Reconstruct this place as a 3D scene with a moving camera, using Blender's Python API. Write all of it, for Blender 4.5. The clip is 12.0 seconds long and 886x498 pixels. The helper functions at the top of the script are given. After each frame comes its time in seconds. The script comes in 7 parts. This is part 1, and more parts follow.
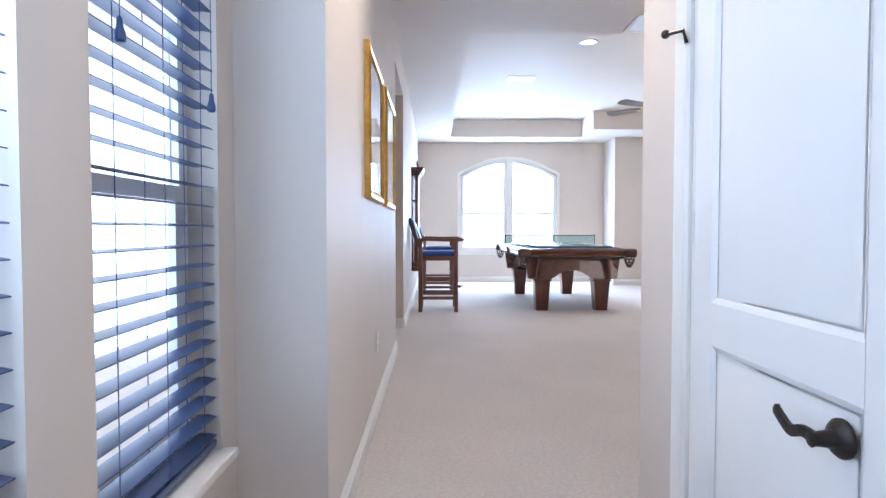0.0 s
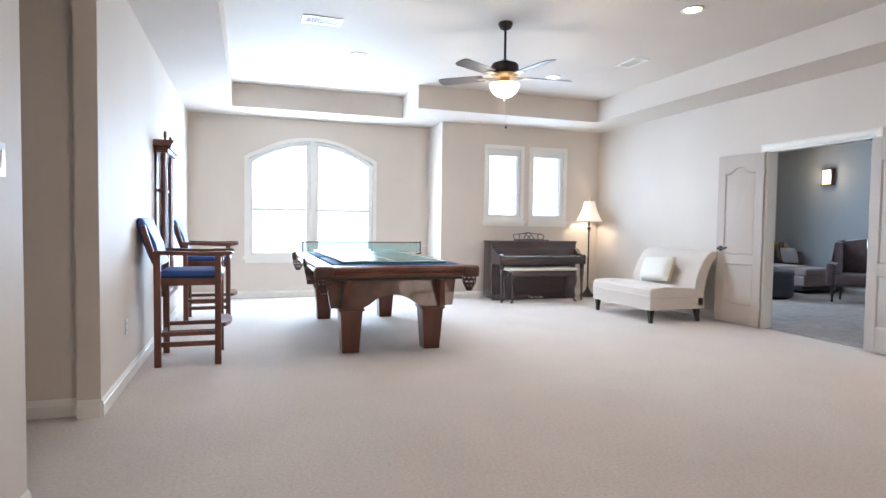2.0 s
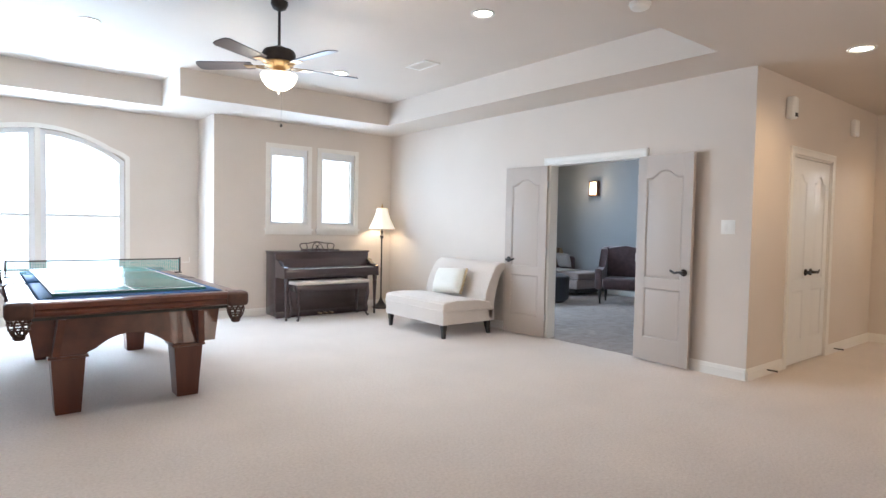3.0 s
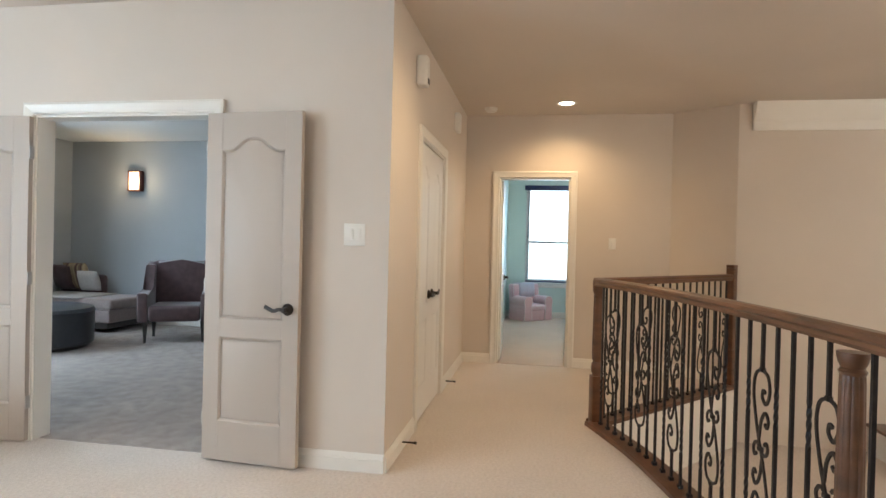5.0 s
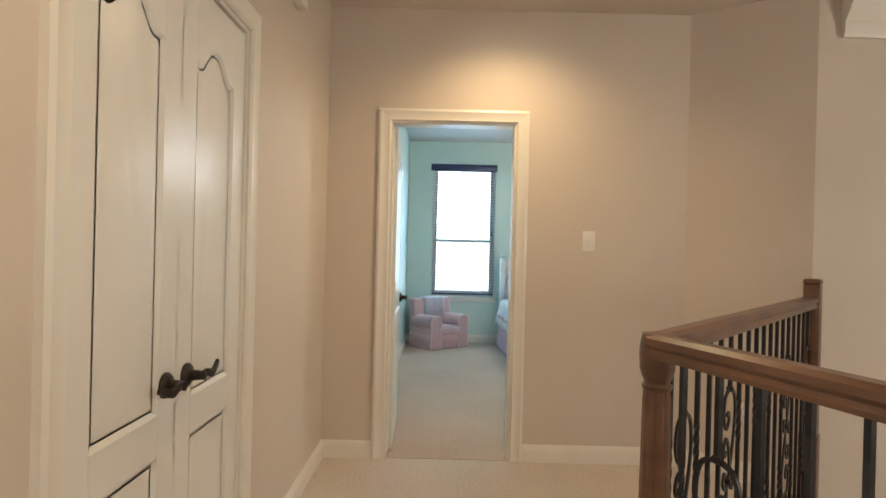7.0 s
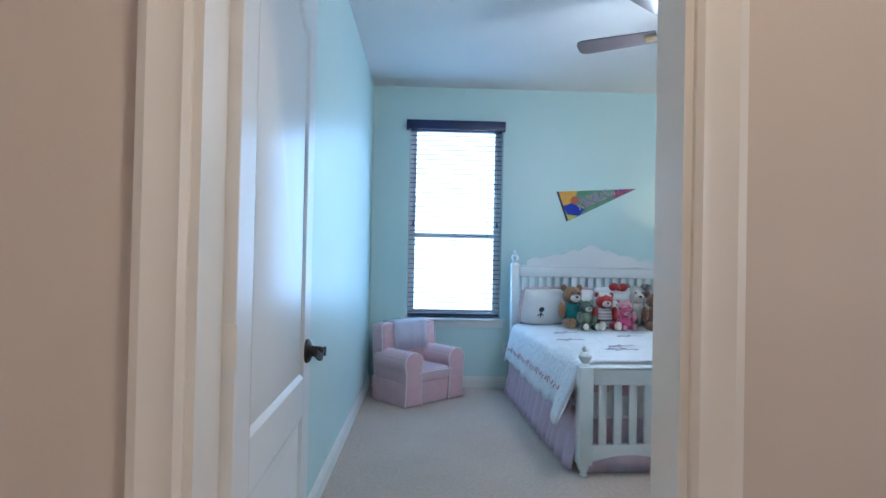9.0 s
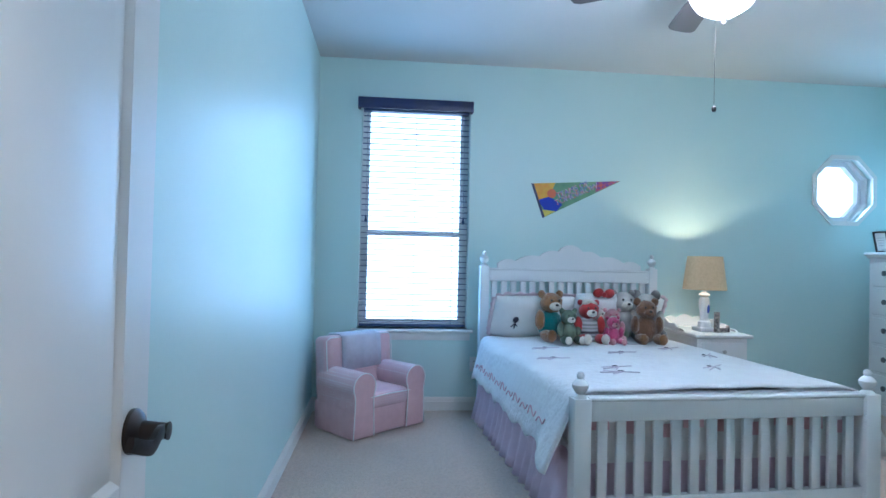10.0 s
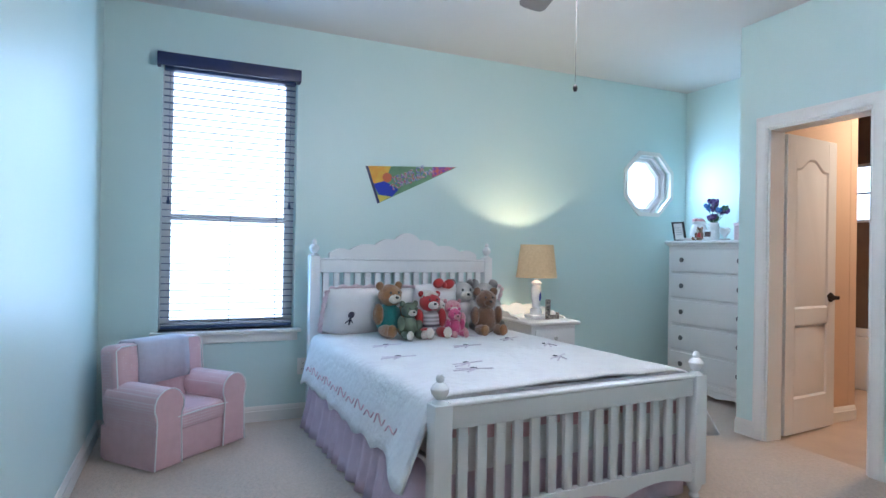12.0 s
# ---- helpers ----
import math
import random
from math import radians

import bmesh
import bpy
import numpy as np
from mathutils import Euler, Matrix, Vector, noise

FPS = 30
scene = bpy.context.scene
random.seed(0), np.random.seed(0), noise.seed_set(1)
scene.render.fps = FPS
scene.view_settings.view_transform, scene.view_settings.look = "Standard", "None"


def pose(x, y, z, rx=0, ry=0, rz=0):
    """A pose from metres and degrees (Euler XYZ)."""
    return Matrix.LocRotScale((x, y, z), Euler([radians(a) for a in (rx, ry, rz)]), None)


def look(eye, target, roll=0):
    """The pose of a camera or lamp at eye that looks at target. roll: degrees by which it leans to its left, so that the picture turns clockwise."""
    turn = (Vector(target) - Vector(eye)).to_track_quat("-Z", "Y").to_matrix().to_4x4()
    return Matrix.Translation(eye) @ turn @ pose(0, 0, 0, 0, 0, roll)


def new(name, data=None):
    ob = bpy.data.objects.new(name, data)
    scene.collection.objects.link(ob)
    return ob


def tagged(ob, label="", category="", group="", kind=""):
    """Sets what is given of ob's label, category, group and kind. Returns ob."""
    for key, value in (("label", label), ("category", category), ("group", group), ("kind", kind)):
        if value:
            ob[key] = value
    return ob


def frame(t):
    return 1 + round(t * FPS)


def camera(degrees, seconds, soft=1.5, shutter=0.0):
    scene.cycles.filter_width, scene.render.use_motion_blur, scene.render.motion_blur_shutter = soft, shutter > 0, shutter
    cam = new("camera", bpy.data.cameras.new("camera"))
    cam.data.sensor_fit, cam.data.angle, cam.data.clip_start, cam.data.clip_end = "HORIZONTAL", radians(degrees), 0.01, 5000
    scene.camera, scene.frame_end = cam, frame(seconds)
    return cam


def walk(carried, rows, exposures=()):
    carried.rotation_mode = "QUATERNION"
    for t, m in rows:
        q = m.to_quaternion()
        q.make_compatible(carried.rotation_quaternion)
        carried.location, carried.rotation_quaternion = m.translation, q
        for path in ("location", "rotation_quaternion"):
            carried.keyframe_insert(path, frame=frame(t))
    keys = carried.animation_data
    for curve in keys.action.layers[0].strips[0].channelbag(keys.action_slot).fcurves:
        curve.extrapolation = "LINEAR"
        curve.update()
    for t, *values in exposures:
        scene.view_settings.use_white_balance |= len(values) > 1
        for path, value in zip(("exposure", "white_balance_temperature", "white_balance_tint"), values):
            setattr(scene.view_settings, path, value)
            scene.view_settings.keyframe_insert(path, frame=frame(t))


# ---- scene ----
cam = camera(74.8, 12.0)
PATH = [
    (0, (-0.434, -0.494, 1.015), (-0.405, 1.505, 0.95), -0.0),
    (0.5, (-0.322, 0.163, 0.999), (-0.262, 2.161, 0.922), -0.0),
    (1, (-0.217, 0.769, 0.969), (-0.067, 2.762, 0.888), 0.2),
    (1.5, (-0.09, 1.287, 1.014), (0.246, 3.257, 0.931), 0.4),
    (2, (0.052, 1.696, 1.153), (0.693, 3.589, 1.067), 0.8),
    (2.5, (0.237, 2.002, 1.272), (1.181, 3.763, 1.191), 0.9),
    (3, (0.488, 2.26, 1.293), (1.732, 3.825, 1.215), 1.1),
    (3.5, (0.892, 2.554, 1.262), (2.432, 3.829, 1.203), 1.3),
    (3.7, (1.083, 2.664, 1.258), (2.696, 3.846, 1.211), 1.4),
    (5.3, (2.925, 3.779, 1.296), (4.914, 3.988, 1.282), 1.6),
    (5.5, (3.211, 3.789, 1.296), (5.204, 3.958, 1.284), 1.8),
    (6, (3.941, 3.834, 1.295), (5.939, 3.932, 1.282), 1.7),
    (6.5, (4.681, 3.816, 1.308), (6.681, 3.857, 1.299), 1.6),
    (7, (5.399, 3.811, 1.282), (7.399, 3.809, 1.276), 1.4),
    (7.2, (5.691, 3.811, 1.269), (7.691, 3.794, 1.266), 1.5),
    (8.8, (7.798, 3.872, 1.241), (9.797, 3.799, 1.246), 1.6),
    (9, (8.025, 3.782, 1.181), (10.024, 3.726, 1.207), 1.2),
    (9.5, (8.478, 3.752, 1.187), (10.476, 3.665, 1.213), 1.2),
    (10, (8.761, 3.739, 1.176), (10.752, 3.547, 1.211), 1.3),
    (10.5, (8.989, 3.739, 1.164), (10.956, 3.377, 1.204), 1.2),
    (11, (9.138, 3.743, 1.158), (11.065, 3.21, 1.187), 1.2),
    (11.5, (9.174, 3.763, 1.16), (11.048, 3.064, 1.173), 1.1),
    (12, (9.163, 3.784, 1.17), (10.994, 2.98, 1.182), 1.0),
]
walk(cam, [(t, look(eye, target, roll)) for t, eye, target, roll in PATH],
     exposures=[(0.0, 0.0, 5450, 14), (0.5, -0.03, 5500, 12), (1.5, 0.0, 5750, 10), (3.5, 0.0, 5950, 10), (5.3, 0.1, 6250, 5), (7.2, 0.1, 6100, 3), (8.8, -0.05, 5000, 9), (9.5, -0.08, 4650, 9), (10.5, 0.05, 4750, 10), (12.0, 0.08, 5330, 16)])

# ---- world and light ----
world = bpy.data.worlds.new("sky")
scene.world = world
world.use_nodes = True
wn = world.node_tree.nodes
sky = wn.new("ShaderNodeTexSky")
sky.sky_type = 'NISHITA'
sky.sun_disc = False
sky.sun_elevation, sky.sun_rotation = radians(50), radians(200)
wn["Background"].inputs["Strength"].default_value = 0.12
world.node_tree.links.new(sky.outputs[0], wn["Background"].inputs["Color"])


def lamp(name, kind, m, energy, colour, **more):
    data = bpy.data.lights.new(name, kind)
    data.energy, data.color = energy, colour
    if kind == 'AREA':
        data.shape, data.size, data.size_y = 'RECTANGLE', more["size"], more["size_y"]
    elif kind == 'SPOT':
        data.spot_size, data.spot_blend, data.shadow_soft_size = radians(more["cone"]), 0.9, 0.06
    elif kind == 'SUN':
        data.angle = radians(more["angle"])
    else:
        data.shadow_soft_size = more["radius"]
    ob = new(name, data)
    ob.matrix_world = m
    return ob


DAY, WARM = (0.66, 0.83, 1.0), (1.0, 0.74, 0.45)
lamp("sun", 'SUN', look((20, 4, 20), (12, 3, 12)), 1.0, (1.0, 0.95, 0.88), angle=10)
lamp("daylight_arch_window", 'AREA', look((1.015, 10.80, 1.45), (1.015, 0, 1.1)), 210, DAY, size=1.8, size_y=1.7)
lamp("daylight_small_window", 'AREA', look((4.31, 10.10, 1.8), (4.31, 0, 1.2)), 30, DAY, size=1.3, size_y=1.1)
lamp("daylight_side_window", 'AREA', look((-1.105, 0.44, 1.4), (0.2, 1.4, 1.1)), 20, DAY, size=1.3, size_y=1.5)
lamp("daylight_bedroom_window", 'AREA', look((13.20, 3.53, 1.5), (9.0, 3.3, 1.2)), 11, (0.36, 0.68, 1.0), size=0.8, size_y=1.6)
lamp("daylight_octagon_window", 'AREA', look((13.24, -0.065, 1.83), (11.5, -0.3, 1.65)), 9, (0.6, 0.85, 1.0), size=0.4, size_y=0.4)
# added fill for the theater room; its walls have no window
lamp("daylight_theater_window", 'AREA', look((7.6, 10.2, 1.6), (7.6, 6, 1.0)), 100, DAY, size=1.2, size_y=1.2)
# added warm fill from the stairwell side, with no window behind it
lamp("daylight_stairwell_window", 'AREA', look((4.6, -1.7, 1.6), (5.5, 5, 1.6)), 85, (1.0, 0.84, 0.66), size=2.2, size_y=1.6)

# ---- materials ----


def mat(name, colour, rough=0.6, metal=0.0, second=None, scale=8.0, detail=4.0, bump=0.0, bump_scale=60.0, bump_dist=0.002,
        coat=0.0, sheen=0.0, per_object=0.0, spec=0.5, stretch=(1, 1, 1), emit=None, power=0.0, broad=0.0):
    m = bpy.data.materials.new(name)
    m.use_nodes = True
    n, links = m.node_tree.nodes, m.node_tree.links
    b = n["Principled BSDF"]
    b.inputs["Roughness"].default_value, b.inputs["Metallic"].default_value = rough, metal
    b.inputs["Specular IOR Level"].default_value = spec
    b.inputs["Coat Weight"].default_value, b.inputs["Sheen Weight"].default_value = coat, sheen
    b.inputs["Base Color"].default_value = (*colour, 1)
    co = n.new("ShaderNodeTexCoord")
    mp = n.new("ShaderNodeMapping")
    mp.inputs["Scale"].default_value = stretch
    links.new(co.outputs["Object"], mp.inputs["Vector"])
    col = None
    if second:
        tex = n.new("ShaderNodeTexNoise")
        tex.inputs["Scale"].default_value, tex.inputs["Detail"].default_value = scale, detail
        links.new(mp.outputs[0], tex.inputs["Vector"])
        mix = n.new("ShaderNodeMix")
        mix.data_type = 'RGBA'
        ramp = n.new("ShaderNodeMapRange")
        ramp.inputs[1].default_value, ramp.inputs[2].default_value = 0.32, 0.68
        links.new(tex.outputs["Fac"], ramp.inputs[0])
        links.new(ramp.outputs[0], mix.inputs["Factor"])
        mix.inputs["A"].default_value, mix.inputs["B"].default_value = (*colour, 1), (*second, 1)
        col = mix.outputs["Result"]
    if broad and col:
        wide = n.new("ShaderNodeTexNoise")
        wide.inputs["Scale"].default_value, wide.inputs["Detail"].default_value = 1.7, 5
        links.new(mp.outputs[0], wide.inputs["Vector"])
        span = n.new("ShaderNodeMapRange")
        span.inputs[1].default_value, span.inputs[2].default_value = 0.3, 0.7
        span.inputs[3].default_value, span.inputs[4].default_value = 1 - broad, 1 + broad
        links.new(wide.outputs["Fac"], span.inputs[0])
        tone = n.new("ShaderNodeHueSaturation")
        links.new(span.outputs[0], tone.inputs["Value"])
        links.new(col, tone.inputs["Color"])
        col = tone.outputs[0]
    if per_object:
        info = n.new("ShaderNodeObjectInfo")
        hsv = n.new("ShaderNodeHueSaturation")
        rng = n.new("ShaderNodeMapRange")
        rng.inputs[3].default_value, rng.inputs[4].default_value = 1 - per_object, 1 + per_object
        links.new(info.outputs["Random"], rng.inputs[0])
        links.new(rng.outputs[0], hsv.inputs["Value"])
        if col:
            links.new(col, hsv.inputs["Color"])
        else:
            hsv.inputs["Color"].default_value = (*colour, 1)
        col = hsv.outputs[0]
    if col:
        links.new(col, b.inputs["Base Color"])
    if bump:
        tx = n.new("ShaderNodeTexNoise")
        tx.inputs["Scale"].default_value, tx.inputs["Detail"].default_value = bump_scale, 5
        links.new(mp.outputs[0], tx.inputs["Vector"])
        bp = n.new("ShaderNodeBump")
        bp.inputs["Strength"].default_value, bp.inputs["Distance"].default_value = bump, bump_dist
        links.new(tx.outputs["Fac"], bp.inputs["Height"])
        links.new(bp.outputs[0], b.inputs["Normal"])
    if emit:
        b.inputs["Emission Color"].default_value = (*emit, 1)
        b.inputs["Emission Strength"].default_value = power
    return m


PAINT = mat("beige_wall_paint", (0.66, 0.585, 0.515), 0.62, second=(0.63, 0.555, 0.485), scale=1.3, bump=0.25, bump_scale=90, bump_dist=0.0015)
CEIL = mat("beige_ceiling_paint", (0.655, 0.585, 0.52), 0.7, second=(0.625, 0.555, 0.49), scale=1.0, bump=0.3, bump_scale=70, bump_dist=0.002)
MINT = mat("mint_wall_paint", (0.615, 0.74, 0.70), 0.40, second=(0.58, 0.715, 0.68), scale=1.2, bump=0.3, bump_scale=75, bump_dist=0.0018)
BEDCEIL = mat("white_ceiling_paint", (0.66, 0.64, 0.61), 0.8, second=(0.63, 0.61, 0.58), scale=1.0, bump=0.3, bump_scale=70)
GREYWALL = mat("slate_grey_paint", (0.40, 0.405, 0.405), 0.7, second=(0.37, 0.375, 0.375), scale=1.4, bump=0.25, bump_scale=80)
PEACH = mat("peach_bath_paint", (0.66, 0.47, 0.32), 0.6, second=(0.63, 0.44, 0.30), scale=1.5, bump=0.25, bump_scale=80)
TRIM = mat("white_trim_paint", (0.80, 0.77, 0.72), 0.35, second=(0.77, 0.735, 0.68), scale=3, bump=0.05, bump_scale=40)
DOORWHITE = mat("white_door_paint", (0.78, 0.77, 0.75), 0.32, second=(0.75, 0.74, 0.72), scale=2.5, bump=0.12, bump_scale=55, stretch=(1, 1, 0.12))
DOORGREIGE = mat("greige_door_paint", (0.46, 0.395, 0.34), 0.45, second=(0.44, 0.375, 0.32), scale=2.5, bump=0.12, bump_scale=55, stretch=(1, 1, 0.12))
CARPET = mat("beige_carpet", (0.72, 0.635, 0.57), 0.95, second=(0.60, 0.52, 0.46), scale=58, detail=8, bump=0.9, bump_scale=170, bump_dist=0.010, sheen=0.25, broad=0.045)
GREYCARPET = mat("grey_carpet", (0.40, 0.33, 0.29), 0.95, second=(0.27, 0.22, 0.19), scale=9, detail=9, bump=1.0, bump_scale=140, bump_dist=0.01, sheen=0.2, broad=0.12)
BEDCARPET = mat("taupe_carpet", (0.63, 0.48, 0.37), 0.95, second=(0.50, 0.38, 0.29), scale=58, detail=8, bump=0.9, bump_scale=170, bump_dist=0.010, sheen=0.25, broad=0.08)
IRON = mat("dark_bronze", (0.035, 0.030, 0.028), 0.42, 0.8, second=(0.06, 0.05, 0.045), scale=18, bump=0.2, bump_scale=90)
CHERRY = mat("cherry_wood", (0.17, 0.052, 0.026), 0.28, second=(0.085, 0.026, 0.015), scale=7, detail=8, coat=0.3, bump=0.06, bump_scale=50, stretch=(1, 1, 0.15))
CHERRYH = mat("cherry_wood_lengthwise", (0.17, 0.052, 0.026), 0.28, second=(0.085, 0.026, 0.015), scale=7, detail=8, coat=0.3, bump=0.06, bump_scale=50, stretch=(1, 0.15, 1))
OAK = mat("dark_oak_rail", (0.150, 0.062, 0.028), 0.36, second=(0.070, 0.029, 0.014), scale=14, detail=9, coat=0.3, bump=0.15, bump_scale=60, stretch=(0.3, 0.3, 1))
WALNUT = mat("black_walnut_piano", (0.062, 0.036, 0.036), 0.22, second=(0.036, 0.021, 0.023), scale=9, detail=8, coat=0.4, bump=0.05, bump_scale=50, stretch=(0.2, 1, 1))
BLACKWOOD = mat("black_wood", (0.022, 0.018, 0.016), 0.35, second=(0.035, 0.028, 0.024), scale=12)
NAVY = mat("navy_leather", (0.022, 0.075, 0.28), 0.48, second=(0.03, 0.09, 0.33), scale=22, bump=0.4, bump_scale=160, bump_dist=0.001)
LINEN = mat("cream_linen", (0.61, 0.54, 0.475), 0.9, second=(0.57, 0.50, 0.44), scale=60, bump=0.5, bump_scale=400, bump_dist=0.001, sheen=0.3)
GOLD = mat("gilt_frame", (0.72, 0.46, 0.13), 0.33, 0.85, second=(0.55, 0.33, 0.08), scale=25, bump=0.3, bump_scale=80)
WHITEPLASTIC = mat("white_plastic", (0.80, 0.78, 0.74), 0.3, second=(0.78, 0.76, 0.72), scale=5)
BLIND = mat("navy_blind_slat", (0.045, 0.070, 0.16), 0.36, second=(0.06, 0.09, 0.19), scale=10, stretch=(1, 0.1, 1), spec=0.4)
VINYL = mat("white_window_vinyl", (0.80, 0.80, 0.80), 0.3, second=(0.78, 0.78, 0.78), scale=4)
WHITEWOOD = mat("white_painted_wood", (0.80, 0.79, 0.78), 0.26, second=(0.77, 0.76, 0.75), scale=3, bump=0.05, bump_scale=40)
NICKEL = mat("brushed_nickel", (0.55, 0.53, 0.50), 0.3, 0.95, second=(0.45, 0.43, 0.41), scale=30)
BRASS = mat("antique_brass", (0.55, 0.38, 0.20), 0.3, 0.9, second=(0.4, 0.27, 0.13), scale=20)
SKYGLOW = mat("bright_haze", (0.8, 0.85, 0.9), 1.0, emit=(0.84, 0.94, 1.0), power=2.3)
LIGHTON = mat("lit_lens", (1, 0.95, 0.85), 0.5, emit=(1.0, 0.90, 0.70), power=14.0)
BOWL = mat("lit_frosted_glass", (0.95, 0.9, 0.8), 0.4, second=(0.9, 0.8, 0.65), scale=6, emit=(1.0, 0.88, 0.66), power=2.2)
BOWLBED = mat("lit_frosted_bowl", (0.95, 0.92, 0.85), 0.4, second=(0.9, 0.85, 0.75), scale=6, emit=(1.0, 0.92, 0.78), power=1.6)
GLASS = mat("window_glass", (1, 1, 1), 0.0)
GLASS.node_tree.nodes["Principled BSDF"].inputs["Transmission Weight"].default_value = 1.0
GLASS.node_tree.nodes["Principled BSDF"].inputs["IOR"].default_value = 1.02

# ---- mesh helpers ----


def BM():
    return bmesh.new()


def box(bm, x0, y0, z0, x1, y1, z1, r=0.0, seg=2):
    res = bmesh.ops.create_cube(bm, size=1)
    vs = res["verts"]
    for v in vs:
        v.co = Vector(((x0 + x1) / 2 + v.co.x * (x1 - x0), (y0 + y1) / 2 + v.co.y * (y1 - y0), (z0 + z1) / 2 + v.co.z * (z1 - z0)))
    if r:
        es = list({e for v in vs for e in v.link_edges})
        bmesh.ops.bevel(bm, geom=es, offset=min(r, 0.49 * min(abs(x1 - x0), abs(y1 - y0), abs(z1 - z0))), segments=seg, profile=0.5, affect='EDGES')
    return bm


def solid(bm, pts, axis, a, b):
    """A polygon in the plane across axis, drawn from a to b along it."""
    def put(p, d):
        return {"x": (d, p[0], p[1]), "y": (p[0], d, p[1]), "z": (p[0], p[1], d)}[axis]
    lo = [bm.verts.new(put(p, a)) for p in pts]
    hi = [bm.verts.new(put(p, b)) for p in pts]
    n = len(pts)
    bm.faces.new(lo)
    bm.faces.new(list(reversed(hi)))
    for i in range(n):
        bm.faces.new((lo[i], hi[i], hi[(i + 1) % n], lo[(i + 1) % n]))
    return bm


def lathe(bm, profile, n=20, at=(0, 0, 0), squash=(1, 1)):
    rings = []
    for r, z in profile:
        rings.append([bm.verts.new((at[0] + squash[0] * max(r, 0.0004) * math.cos(2 * math.pi * i / n), at[1] + squash[1] * max(r, 0.0004) * math.sin(2 * math.pi * i / n), at[2] + z)) for i in range(n)])
    for a, b in zip(rings, rings[1:]):
        for i in range(n):
            bm.faces.new((a[i], a[(i + 1) % n], b[(i + 1) % n], b[i]))
    bm.faces.new(list(reversed(rings[0])))
    bm.faces.new(rings[-1])
    return bm


def sweep(bm, pts, shape, up=(0, 0, 1), closed=False):
    """A closed outline, points (sideways, upwards), carried along a path."""
    pts = [Vector(p) for p in pts]
    n, rings = len(pts), []
    for i, p in enumerate(pts):
        a = pts[i - 1] if i or closed else p
        b = pts[(i + 1) % n] if i < n - 1 or closed else p
        t = (b - a).normalized()
        side = t.cross(Vector(up))
        if side.length < 1e-4:
            side = t.cross(Vector((1, 0, 0)))
        side.normalize()
        top = side.cross(t)
        rings.append([bm.verts.new(p + side * s + top * u) for s, u in shape])
    k = len(shape)
    pairs = list(zip(rings, rings[1:])) + ([(rings[-1], rings[0])] if closed else [])
    for a, b in pairs:
        for i in range(k):
            bm.faces.new((a[i], a[(i + 1) % k], b[(i + 1) % k], b[i]))
    if not closed:
        bm.faces.new(list(reversed(rings[0])))
        bm.faces.new(rings[-1])
    return bm


def ring(r, n=8):
    return [(r * math.cos(2 * math.pi * i / n), r * math.sin(2 * math.pi * i / n)) for i in range(n)]


def tube(bm, pts, r, n=8, closed=False, up=(0, 0, 1)):
    return sweep(bm, pts, ring(r, n), up, closed)


def rod(bm, a, b, ra, rb=None, n=12):
    a, b = Vector(a), Vector(b)
    rb = ra if rb is None else rb
    q = (b - a).to_track_quat("Z", "Y")
    r1 = [bm.verts.new(a + q @ Vector((ra * c, ra * s, 0))) for c, s in ring(1, n)]
    r2 = [bm.verts.new(b + q @ Vector((rb * c, rb * s, 0))) for c, s in ring(1, n)]
    for i in range(n):
        bm.faces.new((r1[i], r1[(i + 1) % n], r2[(i + 1) % n], r2[i]))
    bm.faces.new(list(reversed(r1)))
    bm.faces.new(r2)
    return bm


def ball(bm, c, rx, ry=None, rz=None, u=16, v=10, wobble=0.0, power=1.0):
    ry, rz = rx if ry is None else ry, rx if rz is None else rz
    res = bmesh.ops.create_uvsphere(bm, u_segments=u, v_segments=v, radius=1)
    for w in res["verts"]:
        d = w.co.copy()
        if power != 1.0:
            d = Vector([math.copysign(abs(k) ** power, k) for k in d])
        s = 1 + wobble * noise.noise(d * 2.3 + Vector(c))
        w.co = Vector(c) + Vector((d.x * rx * s, d.y * ry * s, d.z * rz * s))
    return bm


def moved(bm, m):
    bmesh.ops.transform(bm, matrix=m, verts=bm.verts)
    return bm


def part(name, bm, material, parent=None, label="", angle=35):
    bmesh.ops.recalc_face_normals(bm, faces=bm.faces)
    me = bpy.data.meshes.new(name)
    bm.to_mesh(me)
    bm.free()
    me.materials.append(material)
    me.shade_smooth()
    me.set_sharp_from_angle(angle=radians(angle))
    ob = new(name, me)
    ob.parent = parent
    if label:
        ob["label"] = label
    return ob


def thing(name, label, category, m=None, group=""):
    ob = new(name)
    ob.empty_display_size = 0.1
    if m is not None:
        ob.matrix_world = m
    return tagged(ob, label, category, group)


def setting(name, bm, material, label="", category="", angle=35):
    return tagged(part(name, bm, material, None, "", angle), label, category, "", "structure")


def bez(pts, n=12):
    """A smooth curve through points."""
    pts = [Vector(p) for p in pts]
    out = []
    for i in range(len(pts) - 1):
        p0, p1, p2, p3 = pts[max(i - 1, 0)], pts[i], pts[i + 1], pts[min(i + 2, len(pts) - 1)]
        for k in range(n):
            t = k / n
            out.append(0.5 * (2 * p1 + (p2 - p0) * t + (2 * p0 - 5 * p1 + 4 * p2 - p3) * t * t + (3 * p1 - p0 - 3 * p2 + p3) * t ** 3))
    return out + [pts[-1]]

# ---- structure ----
XA, XE, XD, XW = -0.757, 5.665, 8.895, 13.27
YN, YP, YH, YB = 10.862, 10.158, 4.515, 0.40
H, HT, T = 2.716, 3.03, 0.12


def boxes(*bs):
    bm = BM()
    for b in bs:
        box(bm, *b)
    return bm


